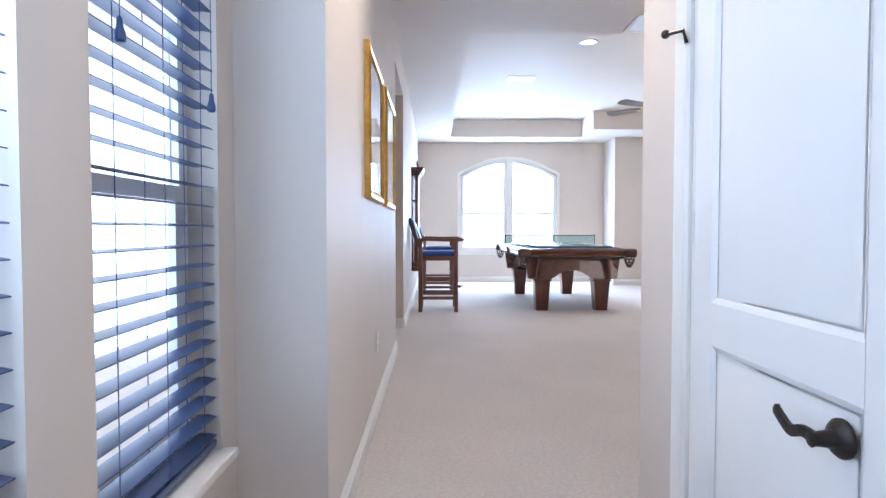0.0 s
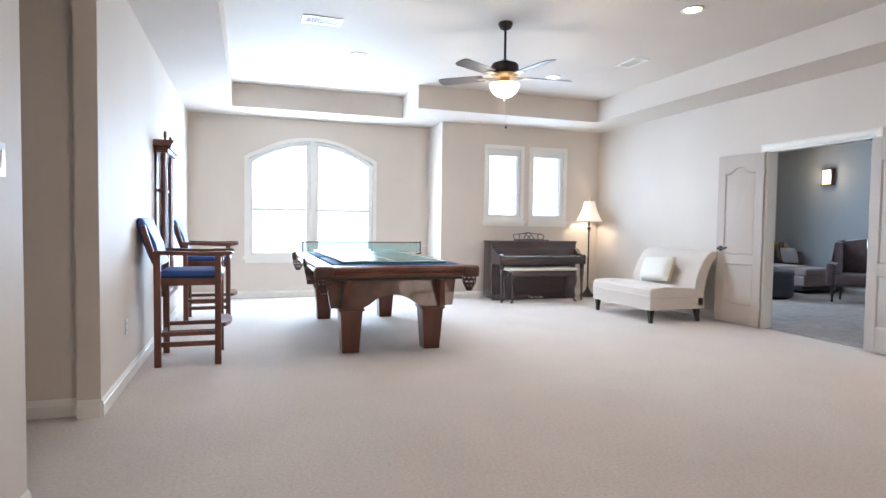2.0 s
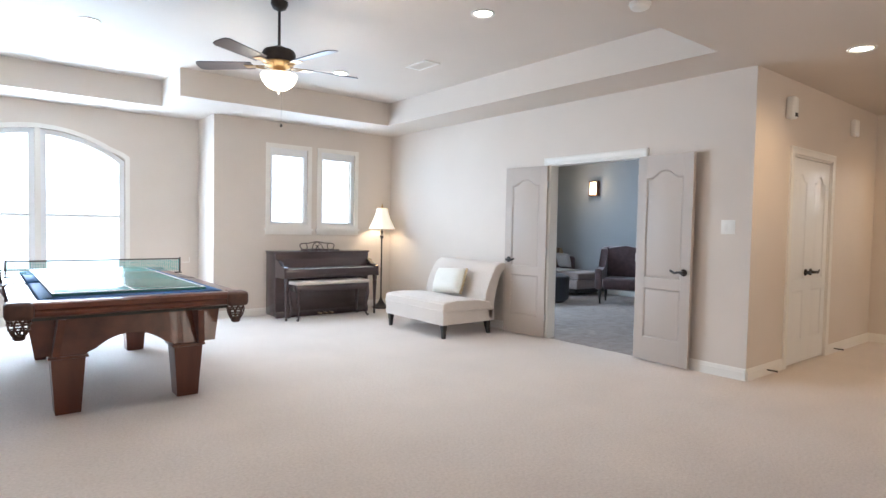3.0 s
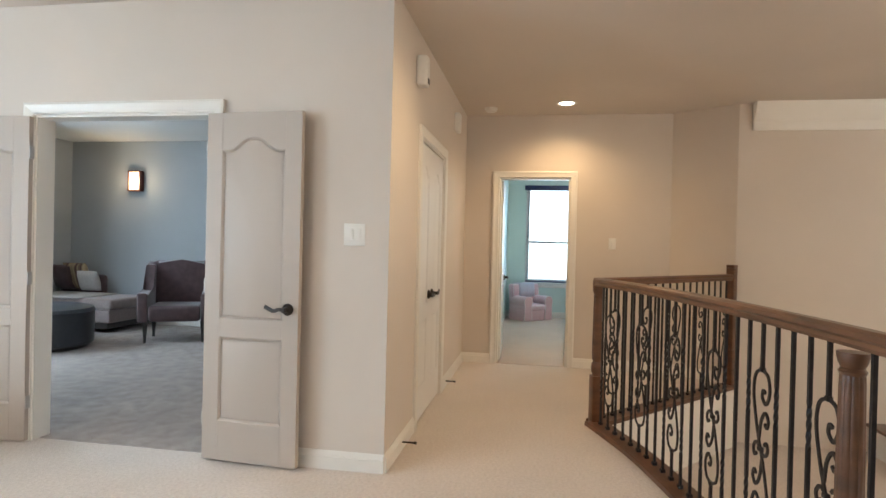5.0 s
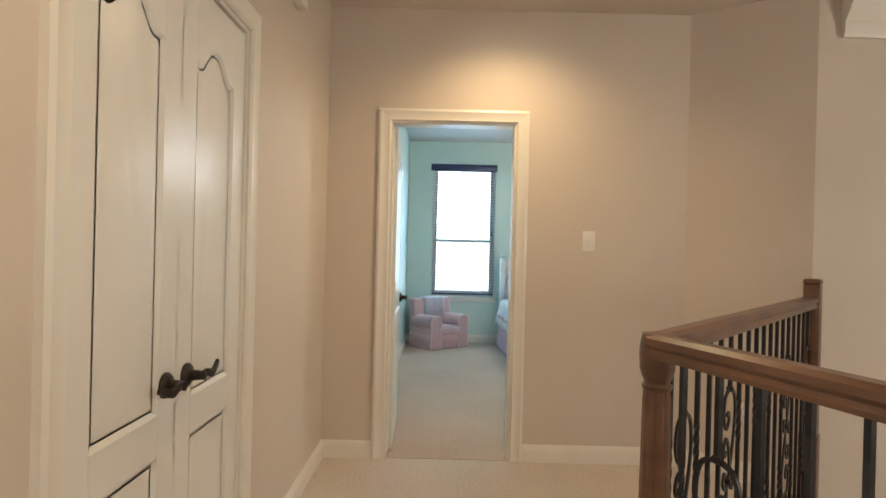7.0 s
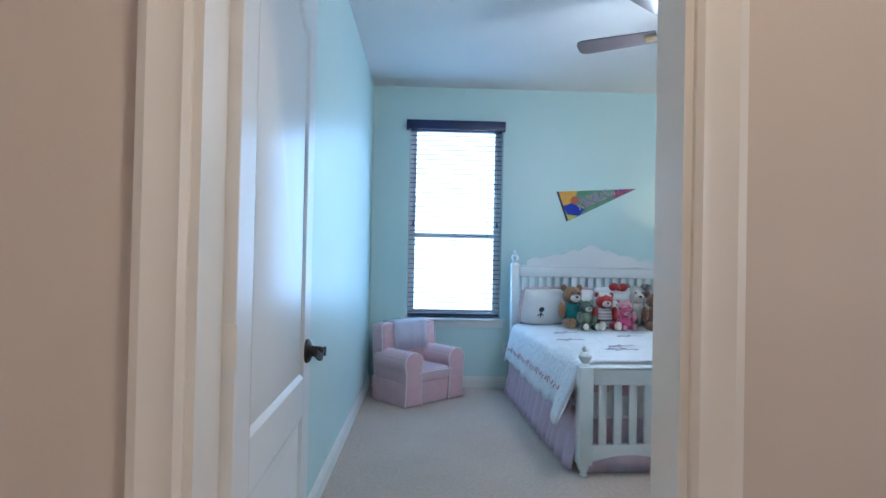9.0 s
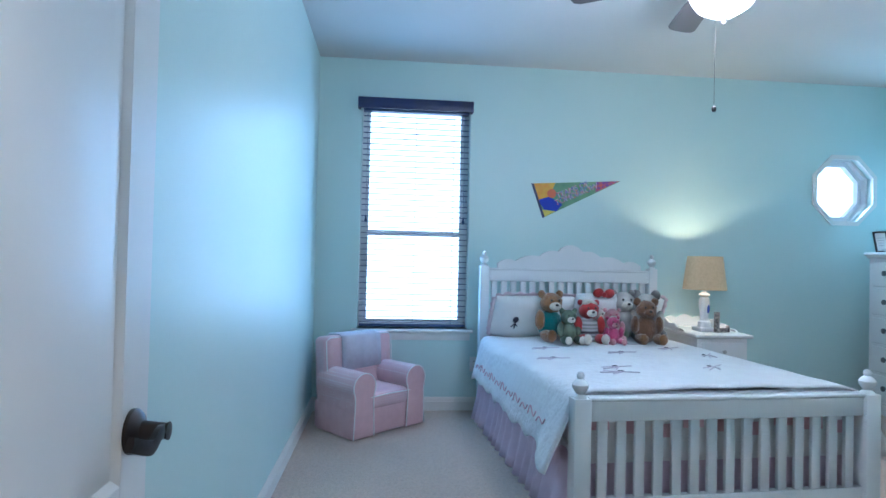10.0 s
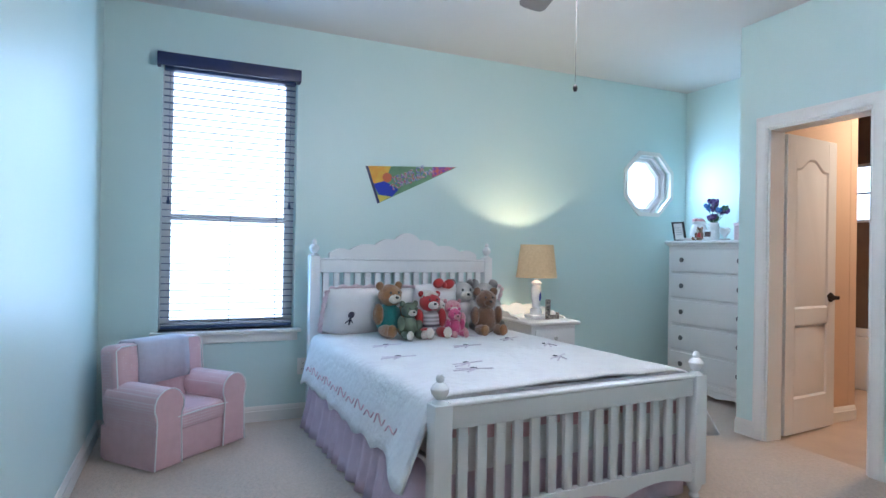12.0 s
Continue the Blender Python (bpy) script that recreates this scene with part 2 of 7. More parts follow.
# floors
floor = setting("floor", solid(BM(), [(-3.2, -2.2), (1.6, -2.2), (1.6, 2.50), (2.63, 2.56), (3.6, 2.62), (4.45, 2.68), (5.1, 2.75), (5.6, 2.83), (6.25, 2.98), (6.90, 3.21), (8.45, 1.80), (8.9, 2.2), (8.9, 4.6), (5.72, 4.6), (5.72, 11), (-3.2, 11)], "z", -0.3, 0.0), CARPET, "cut-pile beige carpet of the game room and hall", "floor")
setting("floor_theater", boxes((5.721, 4.601, -0.3, 10.6, 11, 0.003)), GREYCARPET, "mottled grey carpet of the theater room", "floor")
setting("floor_bedroom", boxes((8.901, 0.31, -0.3, 13.445, 4.6, 0.002), (11.865, -0.7, -0.3, 13.445, 0.309, 0.002)), BEDCARPET, "taupe carpet of the bedroom", "floor")
setting("floor_bath", boxes((10.145, -2.6, -0.3, 11.864, 0.309, 0.0), (11.864, -2.6, -0.3, 13.145, -0.701, 0.0)), mat("bath_floor_tile", (0.50, 0.36, 0.25), 0.35, second=(0.42, 0.29, 0.20), scale=4), "tan tiled bathroom floor", "floor")
setting("floor_stair_landing", boxes((1.6, -2.2, -0.85, 8.6, 3.3, -0.55)), CARPET, "carpeted stair landing below the balcony", "floor")

# ceilings
ceil = BM()
for b in ((-3.2, -2.2, H, 8.98, 4.56, H + 0.5), (-3.2, 4.56, H, -0.14, 11, H + 0.5), (5.05, 4.56, H, 8.98, 4.62, H + 0.5), (5.05, 4.62, H, 5.72, 11, H + 0.5), (-0.14, 10.14, H, 2.25, 11, H + 0.5), (2.25, 9.31, H, 5.05, 11, H + 0.5), (-0.14, 4.56, HT, 5.05, 10.14, H + 0.5)):
    box(ceil, *b)
setting("ceiling", ceil, CEIL, "beige tray ceiling with a raised centre", "ceiling")
setting("ceiling_bedroom", boxes((8.98, -0.7, H, 13.445, 4.6, H + 0.2)), BEDCEIL, "off-white bedroom ceiling", "ceiling")
setting("ceiling_theater", boxes((5.721, 4.64, H, 10.6, 11, H + 0.2)), BEDCEIL, "off-white theater room ceiling", "ceiling")
setting("ceiling_bath", boxes((10.145, -2.6, H, 13.145, -0.701, H + 0.2), (10.145, -0.7, H - 0.1, 11.845, 0.26, H - 0.002)), BEDCEIL, "off-white bathroom ceiling", "ceiling")

# west side: picture wall, opening, cue rack wall, window recess
setting("wall_west", boxes((XA - T, 1.245, 0, XA, 4.30, H), (XA - T, 4.30, 2.40, XA, 5.50, H), (XA - T, 5.50, 0, XA, YN, H)), PAINT, "beige wall with a cased opening", "wall")
setting("wall_passage", boxes((-2.2, 5.56, 0, XA - T, 5.68, H), (-2.2, 4.12, 0, XA - T, 4.24, H), (-2.32, 4.12, 0, -2.2, 5.68, H)), PAINT, "beige walls of a side passage", "wall")
setting("wall_recess", boxes((-1.15, -0.75, 0, -1.03, -0.24, H), (-1.15, -0.24, 0, -1.03, 1.115, 0.40), (-1.15, -0.24, 2.2, -1.03, 1.115, H), (-1.15, 0.35, 0.40, -1.03, 0.525, 2.2), (-1.15, 1.115, 0, -1.03, 1.245, H), (-1.15, 1.245, 0, XA - T, 1.365, H)), PAINT, "beige window recess wall", "wall")
setting("wall_south", boxes((-1.15, -0.87, 0, 0.37, -0.75, H), (0.25, -0.75, 0, 0.37, 0.31, H), (0.25, 0.31, 2.06, 0.37, 1.04, H), (0.25, 1.04, 0, 0.37, 1.41, H), (0.37, 1.29, 0, 1.6, 1.41, H), (1.6, -2.2, -0.55, 1.72, 1.41, H), (1.72, -2.2, -0.55, 8.51, -2.08, H)), PAINT, "beige walls beside the stairwell", "wall")
# north side
arch = [(0.065, 0.62), (1.965, 0.62)] + [(1.015 + 0.95 * math.cos(math.pi * i / 16), 0.87 + math.sqrt(1.53 ** 2 - (0.95 * math.cos(math.pi * i / 16)) ** 2)) for i in range(17)]
bm = boxes((XA, YN, 0, 0.065, YN + 0.2, H), (1.965, YN, 0, 2.881 + T, YN + 0.2, H), (0.065, YN, 0, 1.965, YN + 0.2, 0.62))
crown = arch[2:]
for (ax, az), (bx, bz) in zip(crown, crown[1:]):
    solid(bm, [(ax, az), (bx, bz), (bx, H), (ax, H)], "y", YN, YN + 0.2)
setting("wall_north", bm, PAINT, "beige wall around an arched window", "wall")
setting("wall_north_return", boxes((2.881, YP + 0.2, 0, 2.881 + T, YN - 0.001, H)), PAINT, "short beige return wall", "wall")
setting("wall_north_piano", boxes((2.881, YP, 0, 3.64, YP + 0.2, H), (3.64, YP, 0, 5.0, YP + 0.2, 1.22), (3.64, YP, 2.36, 5.0, YP + 0.2, H), (4.22, YP, 1.22, 4.42, YP + 0.2, 2.36), (5.0, YP, 0, XE + T, YP + 0.2, H)), PAINT, "beige wall with two small windows", "wall")
# east side of the game room
setting("wall_east", boxes((XE, YH, 0, XE + 0.115, 5.60, H), (XE, 5.60, 2.035, XE + 0.115, 6.80, H), (XE, 6.80, 0, XE + 0.115, YP - 0.001, H)), PAINT, "beige wall with a double doorway", "wall")
setting("wall_hall", boxes((XE + 0.115, YH, 0, 6.475, YH + 0.12, H), (6.475, YH, 2.035, 7.46, YH + 0.12, H), (7.46, YH, 0, XD, YH + 0.12, H)), PAINT, "beige hall wall with closet doors", "wall")
setting("wall_hall_end", boxes((XD, 4.135, 0, XD + 0.05, YH + 0.12, H), (XD, 3.38, 2.035, XD + 0.05, 4.135, H), (XD, 2.33, 0, XD + 0.05, 3.38, H)), PAINT, "beige wall at the end of the hall", "wall")
bm = solid(BM(), [(XD, 2.345), (8.51, 1.82), (8.51, -2.2), (8.63, -2.2), (8.63, 1.78), (XD + 0.05, 2.30)], "z", -0.55, H)
setting("wall_stairwell", bm, PAINT, "beige angled stairwell wall", "wall")
# bedroom
setting("wall_bedroom_door", boxes((XD + 0.052, 4.135, 0, XD + 0.11, 4.44, H), (XD + 0.052, 3.38, 2.035, XD + 0.11, 4.135, H), (XD + 0.052, YB - T, 0, XD + 0.11, 3.38, H)), MINT, "mint green bedroom wall around the door", "wall")
setting("wall_bedroom_side", boxes((XD + 0.112, 4.285, 0, XW, 4.44, H)), MINT, "mint green satin bedroom wall", "wall")
octo = [(-0.065 + 0.285 * math.cos(math.pi / 8 + math.pi * i / 4), 1.828 + 0.293 * math.sin(math.pi / 8 + math.pi * i / 4)) for i in range(8)]
bm = boxes((XW, 3.955, 0, XW + 0.2, 4.44, H), (XW, 3.105, 0, XW + 0.2, 3.955, 0.63), (XW, 3.105, 2.40, XW + 0.2, 3.955, H), (XW, 0.35, 0, XW + 0.2, 3.105, H), (XW, -0.64, 0, XW + 0.2, 0.35, 1.3), (XW, -0.64, 2.3, XW + 0.2, 0.35, H), (XW, -0.64, 1.3, XW + 0.2, -0.5, 2.3))
big = [(0.35, 1.9), (0.35, 2.3), (-0.1, 2.3), (-0.5, 2.3), (-0.5, 1.775), (-0.5, 1.3), (-0.1, 1.3), (0.35, 1.3)]
for i in range(8):
    a, b = octo[i], octo[(i + 1) % 8]
    c, d = big[(i + 1) % 8], big[i]
    quad = [a, b, c, d]
    solid(bm, quad, "x", XW, XW + 0.2)
setting("wall_bedroom_window", bm, MINT, "mint green wall with window and octagon opening", "wall")
setting("wall_bedroom_bath", boxes((XD + 0.112, YB - 0.11, 0, 11.1, YB, H), (11.1, YB - 0.11, 2.0, 11.72, YB, H), (11.72, YB - 0.11, 0, 11.93, YB, H), (11.869, -0.52, 0, 11.93, YB - 0.111, H), (11.869, -0.64, 0, XW, -0.521, H)), MINT, "mint green wall with the bathroom door", "wall")
# bathroom shell
setting("wall_bath", boxes((11.845, -0.64, 0, 11.867, YB - 0.112, H - 0.1), (10.145, -2.6, 0, 10.245, YB - 0.112, H), (13.045, -2.6, 0, 13.145, -0.642, H), (11.845, -0.72, 0, 13.045, -0.643, H), (10.245, YB - 0.135, 0, 11.085, YB - 0.112, H - 0.1)), PEACH, "warm peach bathroom walls", "wall")
setting("wall_bath_window", boxes((10.245, -2.6, 0, 12.595, -2.5, H), (12.595, -2.6, 0, 13.045, -2.5, 1.55), (12.595, -2.6, 2.15, 13.045, -2.5, H)), mat("brown_bath_tile", (0.20, 0.135, 0.10), 0.3, second=(0.15, 0.10, 0.075), scale=5, bump=0.2, bump_scale=20), "brown tiled bathroom wall with a high window", "wall")
# theater shell
setting("wall_theater", boxes((10.3, 4.64, 0, 10.42, 10.87, H), (XE + T + 0.005, 10.75, 0, 10.3, 10.87, H), (XE + T + 0.005, 4.64, 0, 10.3, 4.70, H), (XE + 0.117, 4.64, 0, XE + 0.135, 5.52, H), (XE + 0.117, 6.88, 0, XE + 0.135, 10.75, H), (XE + 0.117, 5.52, 2.12, XE + 0.135, 6.88, H)), GREYWALL, "slate grey theater room walls", "wall")


# baseboards and casings
def molding(name, pts, material=TRIM, h=0.105, t=0.015):
    shape = [(0, 0), (t, 0), (t, h * 0.68), (t * 0.75, h * 0.72), (t * 0.75, h * 0.82), (t * 0.35, h * 0.93), (t * 0.2, h), (0, h)]
    bm = BM()
    for a, b in zip(pts, pts[1:]):
        sweep(bm, [(*a, 0), (*b, 0)], shape)
    return setting(name, bm, material, "white moulded baseboard", "baseboard")


# each run keeps the wall on its left hand
molding("baseboard", [(-1.03, 1.245), (XA, 1.245), (XA, 4.30)])
molding("baseboard_west", [(XA, 5.50), (XA, YN), (2.881, YN), (2.881, YP), (XE, YP), (XE, 6.88)])
molding("baseboard_opening", [(-2.2, 5.56), (-0.88, 5.56)])
molding("baseboard_jamb", [(XA - T, 5.50), (XA, 5.50)])
molding("baseboard_east", [(XE, 5.52), (XE, YH), (6.40, YH)])
molding("baseboard_hall", [(7.535, YH), (XD, YH), (XD, 4.21)])
molding("baseboard_hall_end", [(XD, 3.31), (XD, 2.345), (8.60, 1.943)])
molding("baseboard_start", [(0.37, 1.41), (0.25, 1.41), (0.25, 1.115)])
molding("baseboard_bedroom", [(XD + 0.11, 4.285), (XW, 4.285), (XW, -0.52), (11.93, -0.52), (11.93, YB), (11.79, YB)])
molding("baseboard_bedroom_south", [(11.03, YB), (XD + 0.11, YB)])
molding("baseboard_bath", [(11.845, YB - 0.14), (11.845, -0.719)])
molding("baseboard_theater", [(XE + 0.14, 10.75), (10.3, 10.75), (10.3, 4.7)])


def casing(name, axis, at, a, b, top, out, w=0.075, t=0.018):
    """A moulded frame round an opening from a to b on the wall at that place; out: which way the wall faces."""
    shape = [(0, 0), (w, 0), (w, t), (w * 0.8, t * 1.25), (w * 0.62, t), (w * 0.3, t * 0.8), (w * 0.12, t * 0.95), (0, t * 0.5)]
    bm = BM()

    def put(u, z, d):
        return (at + out * d, u, z) if axis == "x" else (u, at + out * d, z)

    def run(u0, z0, u1, z1, du, dz, k0, k1):
        vs = []
        for (u, z), k in (((u0, z0), k0), ((u1, z1), k1)):
            vs.append([bm.verts.new(put(u + du * s + k[0] * s, z + dz * s + k[1] * s, d)) for s, d in shape])
        n = len(shape)
        for i in range(n):
            bm.faces.new((vs[0][i], vs[0][(i + 1) % n], vs[1][(i + 1) % n], vs[1][i]))
        bm.faces.new(vs[0])
        bm.faces.new(list(reversed(vs[1])))
    run(a, 0, a, top, -1, 0, (0, 0), (0, 1))
    run(b, 0, b, top, 1, 0, (0, 0), (0, 1))
    run(a, top, b, top, 0, 1, (-1, 0), (1, 0))
    return setting(name, bm, TRIM, "white moulded door casing", "trim")


def jamb(name, axis, d0, d1, a, b, top, t=0.014):
    bm = BM()
    if axis == "x":
        box(bm, d0, a, 0, d1, a + t, top)
        box(bm, d0, b - t, 0, d1, b, top)
        box(bm, d0, a + t, top - t, d1, b - t, top)
    else:
        box(bm, a, d0, 0, a + t, d1, top)
        box(bm, b - t, d0, 0, b, d1, top)
        box(bm, a + t, d0, top - t, b - t, d1, top)
    return setting(name, bm, TRIM, "white door jamb", "trim")


casing("trim_double_door", "x", XE, 5.60, 6.80, 2.035, -1)
jamb("jamb_double_door", "x", XE + 0.001, XE + 0.134, 5.60, 6.80, 2.035)
casing("trim_closet", "y", YH, 6.475, 7.46, 2.035, -1)
jamb("jamb_closet", "y", YH + 0.001, YH + 0.119, 6.475, 7.46, 2.035)
casing("trim_bedroom_door", "x", XD, 3.38, 4.135, 2.035, -1)
casing("trim_bedroom_door_inside", "x", XD + 0.11, 3.38, 4.135, 2.035, 1)
jamb("jamb_bedroom_door", "x", XD + 0.001, XD + 0.109, 3.38, 4.135, 2.035)
casing("trim_bath_door", "y", YB, 11.1, 11.72, 2.0, 1)
jamb("jamb_bath_door", "y", YB - 0.134, YB - 0.001, 11.1, 11.72, 2.0)
casing("trim_start_door", "x", 0.25, 0.31, 1.04, 2.06, -1)
jamb("jamb_start_door", "x", 0.251, 0.369, 0.31, 1.04, 2.06)
# crown moulding of the stairwell
bm = sweep(BM(), [(8.508, 1.70, H - 0.26), (8.508, -2.08, H - 0.26)], [(0, 0), (0.02, 0), (0.03, 0.03), (0.03, 0.08), (0.06, 0.12), (0.10, 0.2), (0.11, 0.23), (0.11, 0.259), (0, 0.259)])
setting("trim_crown", bm, TRIM, "white crown moulding of the stairwell", "trim")

# outside
setting("backdrop_north", boxes((-4, 14.2, -3.2, 11, 14.4, 6)), SKYGLOW, "bright hazy sky", "backdrop")
setting("backdrop_east", boxes((17.0, -8, -3.2, 17.2, 9, 6)), SKYGLOW, "bright hazy sky", "backdrop")
setting("backdrop_west", boxes((-4.2, -4, -3.2, -4, 18, 6)), SKYGLOW, "bright hazy sky", "backdrop")
setting("backdrop_south", boxes((7, -6.2, -3.2, 16, -6, 6)), SKYGLOW, "bright hazy sky", "backdrop")
setting("ground", boxes((-400, -400, -3.4, 400, 400, -3.2)), mat("lawn", (0.10, 0.12, 0.05), 0.9, second=(0.14, 0.14, 0.08), scale=2), "dry lawn outside the house", "ground")

# ---- windows ----


def again(ob, parent, m, name=""):
    """The same mesh once more, under the same or another thing."""
    o = new(name or ob.name.split(".")[0], ob.data)
    o.parent = parent
    o.matrix_basis = m
    if "label" in ob:
        o["label"] = ob["label"]
    return o


def loop_frame(bm, pts, axis, d0, d1, w):
    """A flat frame of width w inside a closed outline."""
    c = Vector((sum(p[0] for p in pts) / len(pts), sum(p[1] for p in pts) / len(pts)))
    n = len(pts)
    inner = []
    for i, p in enumerate(pts):
        a, b = Vector(pts[i - 1]), Vector(pts[(i + 1) % n])
        p = Vector(p)
        e1, e2 = (p - a).normalized(), (b - p).normalized()
        n1, n2 = Vector((-e1.y, e1.x)), Vector((-e2.y, e2.x))
        m = (n1 + n2).normalized()
        if m.dot(c - p) < 0:
            m = -m
            n1 = -n1
        inner.append(p + m * (w / max(0.35, abs(m.dot(n1)))))
    for i in range(n):
        k = (i + 1) % n
        solid(bm, [tuple(pts[i]), tuple(pts[k]), tuple(inner[k]), tuple(inner[i])], axis, d0, d1)
    return [tuple(p) for p in inner]


def pane(name, pts, axis, at, parent):
    ob = part(name, solid(BM(), pts, axis, at, at + 0.004), GLASS, parent)
    ob.visible_shadow = False
    return ob


# arched double window
w = tagged(new("window_1"), "white framed arched double window, blown out with daylight", "window", "", "structure")
bm = BM()
loop_frame(bm, [(p[0] + (0.05 if p[0] > 1.86 else -0.05 if p[0] < 0.2 else 0), p[1] + (0.05 if i > 1 else -0.0)) for i, p in enumerate(arch)], "y", YN - 0.014, YN + 0.002, 0.055)
part("window_frame", bm, TRIM, w, "white flat casing")
part("mullion", boxes((0.985, YN - 0.012, 0.62, 1.045, YN + 0.11, 2.40)), TRIM, w)
left = [(0.985, 0.62), (0.985, 2.395)] + [(x, 0.865 + math.sqrt(1.53 ** 2 - (x - 1.015) ** 2)) for x in (0.755, 0.555, 0.355, 0.205, 0.07)] + [(0.07, 0.62)]
right = [(2.03 - x, z) for x, z in left]
for pts in (left, right):
    bm = BM()
    inner = loop_frame(bm, pts, "y", YN + 0.045, YN + 0.085, 0.06)
    sash = part("sash", bm, VINYL, w)
    pane("pane", inner, "y", YN + 0.062, sash)
    xs = [p[0] for p in pts]
    part("meeting_rail", boxes((min(xs) + 0.05, YN + 0.05, 1.32, max(xs) - 0.05, YN + 0.08, 1.36)), VINYL, sash)
part("window_sill", boxes((-0.015, YN - 0.035, 0.585, 2.045, YN + 0.05, 0.62)), TRIM, w, "white painted sill")
part("apron", boxes((0.025, YN - 0.014, 0.53, 2.005, YN - 0.001, 0.584)), TRIM, w)

for k, (x0, x1) in enumerate(((3.64, 4.22), (4.42, 5.0))):
    w = tagged(new("window_%d" % (k + 2)), "small white framed window with white shutters", "window", "", "structure")
    bm = BM()
    loop_frame(bm, [(x0 - 0.055, 1.22), (x1 + 0.055, 1.22), (x1 + 0.055, 2.415), (x0 - 0.055, 2.415)], "y", YP - 0.014, YP + 0.002, 0.06)
    part("window_frame", bm, TRIM, w)
    bm = BM()
    inner = loop_frame(bm, [(x0, 1.22), (x1, 1.22), (x1, 2.36), (x0, 2.36)], "y", YP + 0.03, YP + 0.06, 0.05)
    sash = part("sash", bm, VINYL, w)
    part("rail", boxes((x0 + 0.05, YP + 0.032, 1.27, x1 - 0.05, YP + 0.055, 1.315), (x0 + 0.05, YP + 0.032, 2.25, x1 - 0.05, YP + 0.055, 2.31)), VINYL, sash)
    pane("pane", inner, "y", YP + 0.07, sash)
    part("window_sill", boxes((x0 - 0.075, YP - 0.035, 1.19, x1 + 0.075, YP + 0.03, 1.22)), TRIM, w)
    part("apron", boxes((x0 - 0.06, YP - 0.013, 1.135, x1 + 0.06, YP - 0.001, 1.189)), TRIM, w)


def blind(parent, axis, at, a, b, z0, z1, pitch, depth, tilt, lines):
    """Slats across a window from a to b; axis: the way the window faces."""
    n = int((z1 - z0) / pitch)
    shape = [(-depth / 2, -0.0015), (0, 0.0015), (depth / 2, -0.0015), (depth / 2, 0.0008), (0, 0.0038), (-depth / 2, 0.0008)]
    bm = sweep(BM(), [(0, a, 0), (0, b, 0)], shape)
    first = part("slat", bm, BLIND, parent)
    first.matrix_basis = pose(at, 0, z0 + 0.02, 0, tilt, 0)
    for i in range(1, n):
        again(first, parent, pose(at, 0, z0 + 0.02 + i * pitch, 0, tilt + random.uniform(-1, 1), 0))
    for y in lines:
        part("ladder_cord", tube(BM(), [(at + depth * 0.45, y, z0), (at + depth * 0.45, y, z1)], 0.0012, 5), BLIND, parent)
        part("ladder_cord", tube(BM(), [(at - depth * 0.45, y, z0), (at - depth * 0.45, y, z1)], 0.0012, 5), BLIND, parent)
    part("bottom_rail", box(BM(), at - depth / 2, a, z0 - 0.012, at + depth / 2, b, z0 + 0.008, 0.004), BLIND, parent)
    part("head_rail", box(BM(), at - 0.03, a, z1, at + 0.03, b, z1 + 0.045, 0.003), BLIND, parent)


for k, (y0, y1) in enumerate(((-0.24, 0.35), (0.525, 1.115))):
    w = tagged(new("window_%d" % (k + 4)), "narrow white double-hung window in the recess", "window", "", "structure")
    bm = BM()
    loop_frame(bm, [(y0, 0.41), (y1, 0.41), (y1, 2.2), (y0, 2.2)], "x", -1.145, -1.115, 0.05)
    part("sash", bm, VINYL, w)
    bm = BM()
    loop_frame(bm, [(y0 + 0.05, 0.46), (y1 - 0.05, 0.46), (y1 - 0.05, 1.13), (y0 + 0.05, 1.13)], "x", -1.128, -1.108, 0.04)
    part("lower_sash", bm, VINYL, w)
    pane("pane", [(y0 + 0.05, 0.46), (y1 - 0.05, 0.46), (y1 - 0.05, 2.15), (y0 + 0.05, 2.15)], "x", -1.138, w)
    part("window_sill", box(BM(), -1.11, y0 - 0.03, 0.375, -0.99, y1 + 0.028, 0.402, 0.006), TRIM, w, "white painted sill")
    bl = thing("window_blind", "dark wooden venetian blind with open slats", "blind")
    blind(bl, "x", -1.062, y0 + 0.012, y1 - 0.012, 0.43, 2.14, 0.0525, 0.05, 4, (y0 + 0.09, (y0 + y1) / 2, y1 - 0.09))
    for y, z in (((y0 + 0.1, 1.42), (y1 - 0.04, 1.38)) if k else ((y1 - 0.05, 1.55),)):
        part("pull_cord", tube(BM(), [(-1.03, y, z), (-1.03, y, 2.1)], 0.0012, 5), BLIND, bl)
        part("tassel", lathe(BM(), [(0.003, 0.05), (0.006, 0.045), (0.007, 0.03), (0.011, 0.018), (0.011, 0.004), (0.006, 0)], 10, (-1.03, y, z - 0.05)), BLIND, bl)

# ---- doors ----


def arch_top(x0, x1, z0, z1, rise):
    """Outline of a panel whose top is level at the shoulders and swells in the middle."""
    pts = [(x0, z0), (x1, z0), (x1, z1 - rise)]
    n = 20
    for i in range(1, n):
        u = i / n
        v = max(0.0, min(1.0, (min(u, 1 - u) - 0.10) / 0.34))
        pts.append((x1 + (x0 - x1) * u, z1 - rise + rise * v * v * (3 - 2 * v)))
    return pts + [(x0, z1 - rise)]


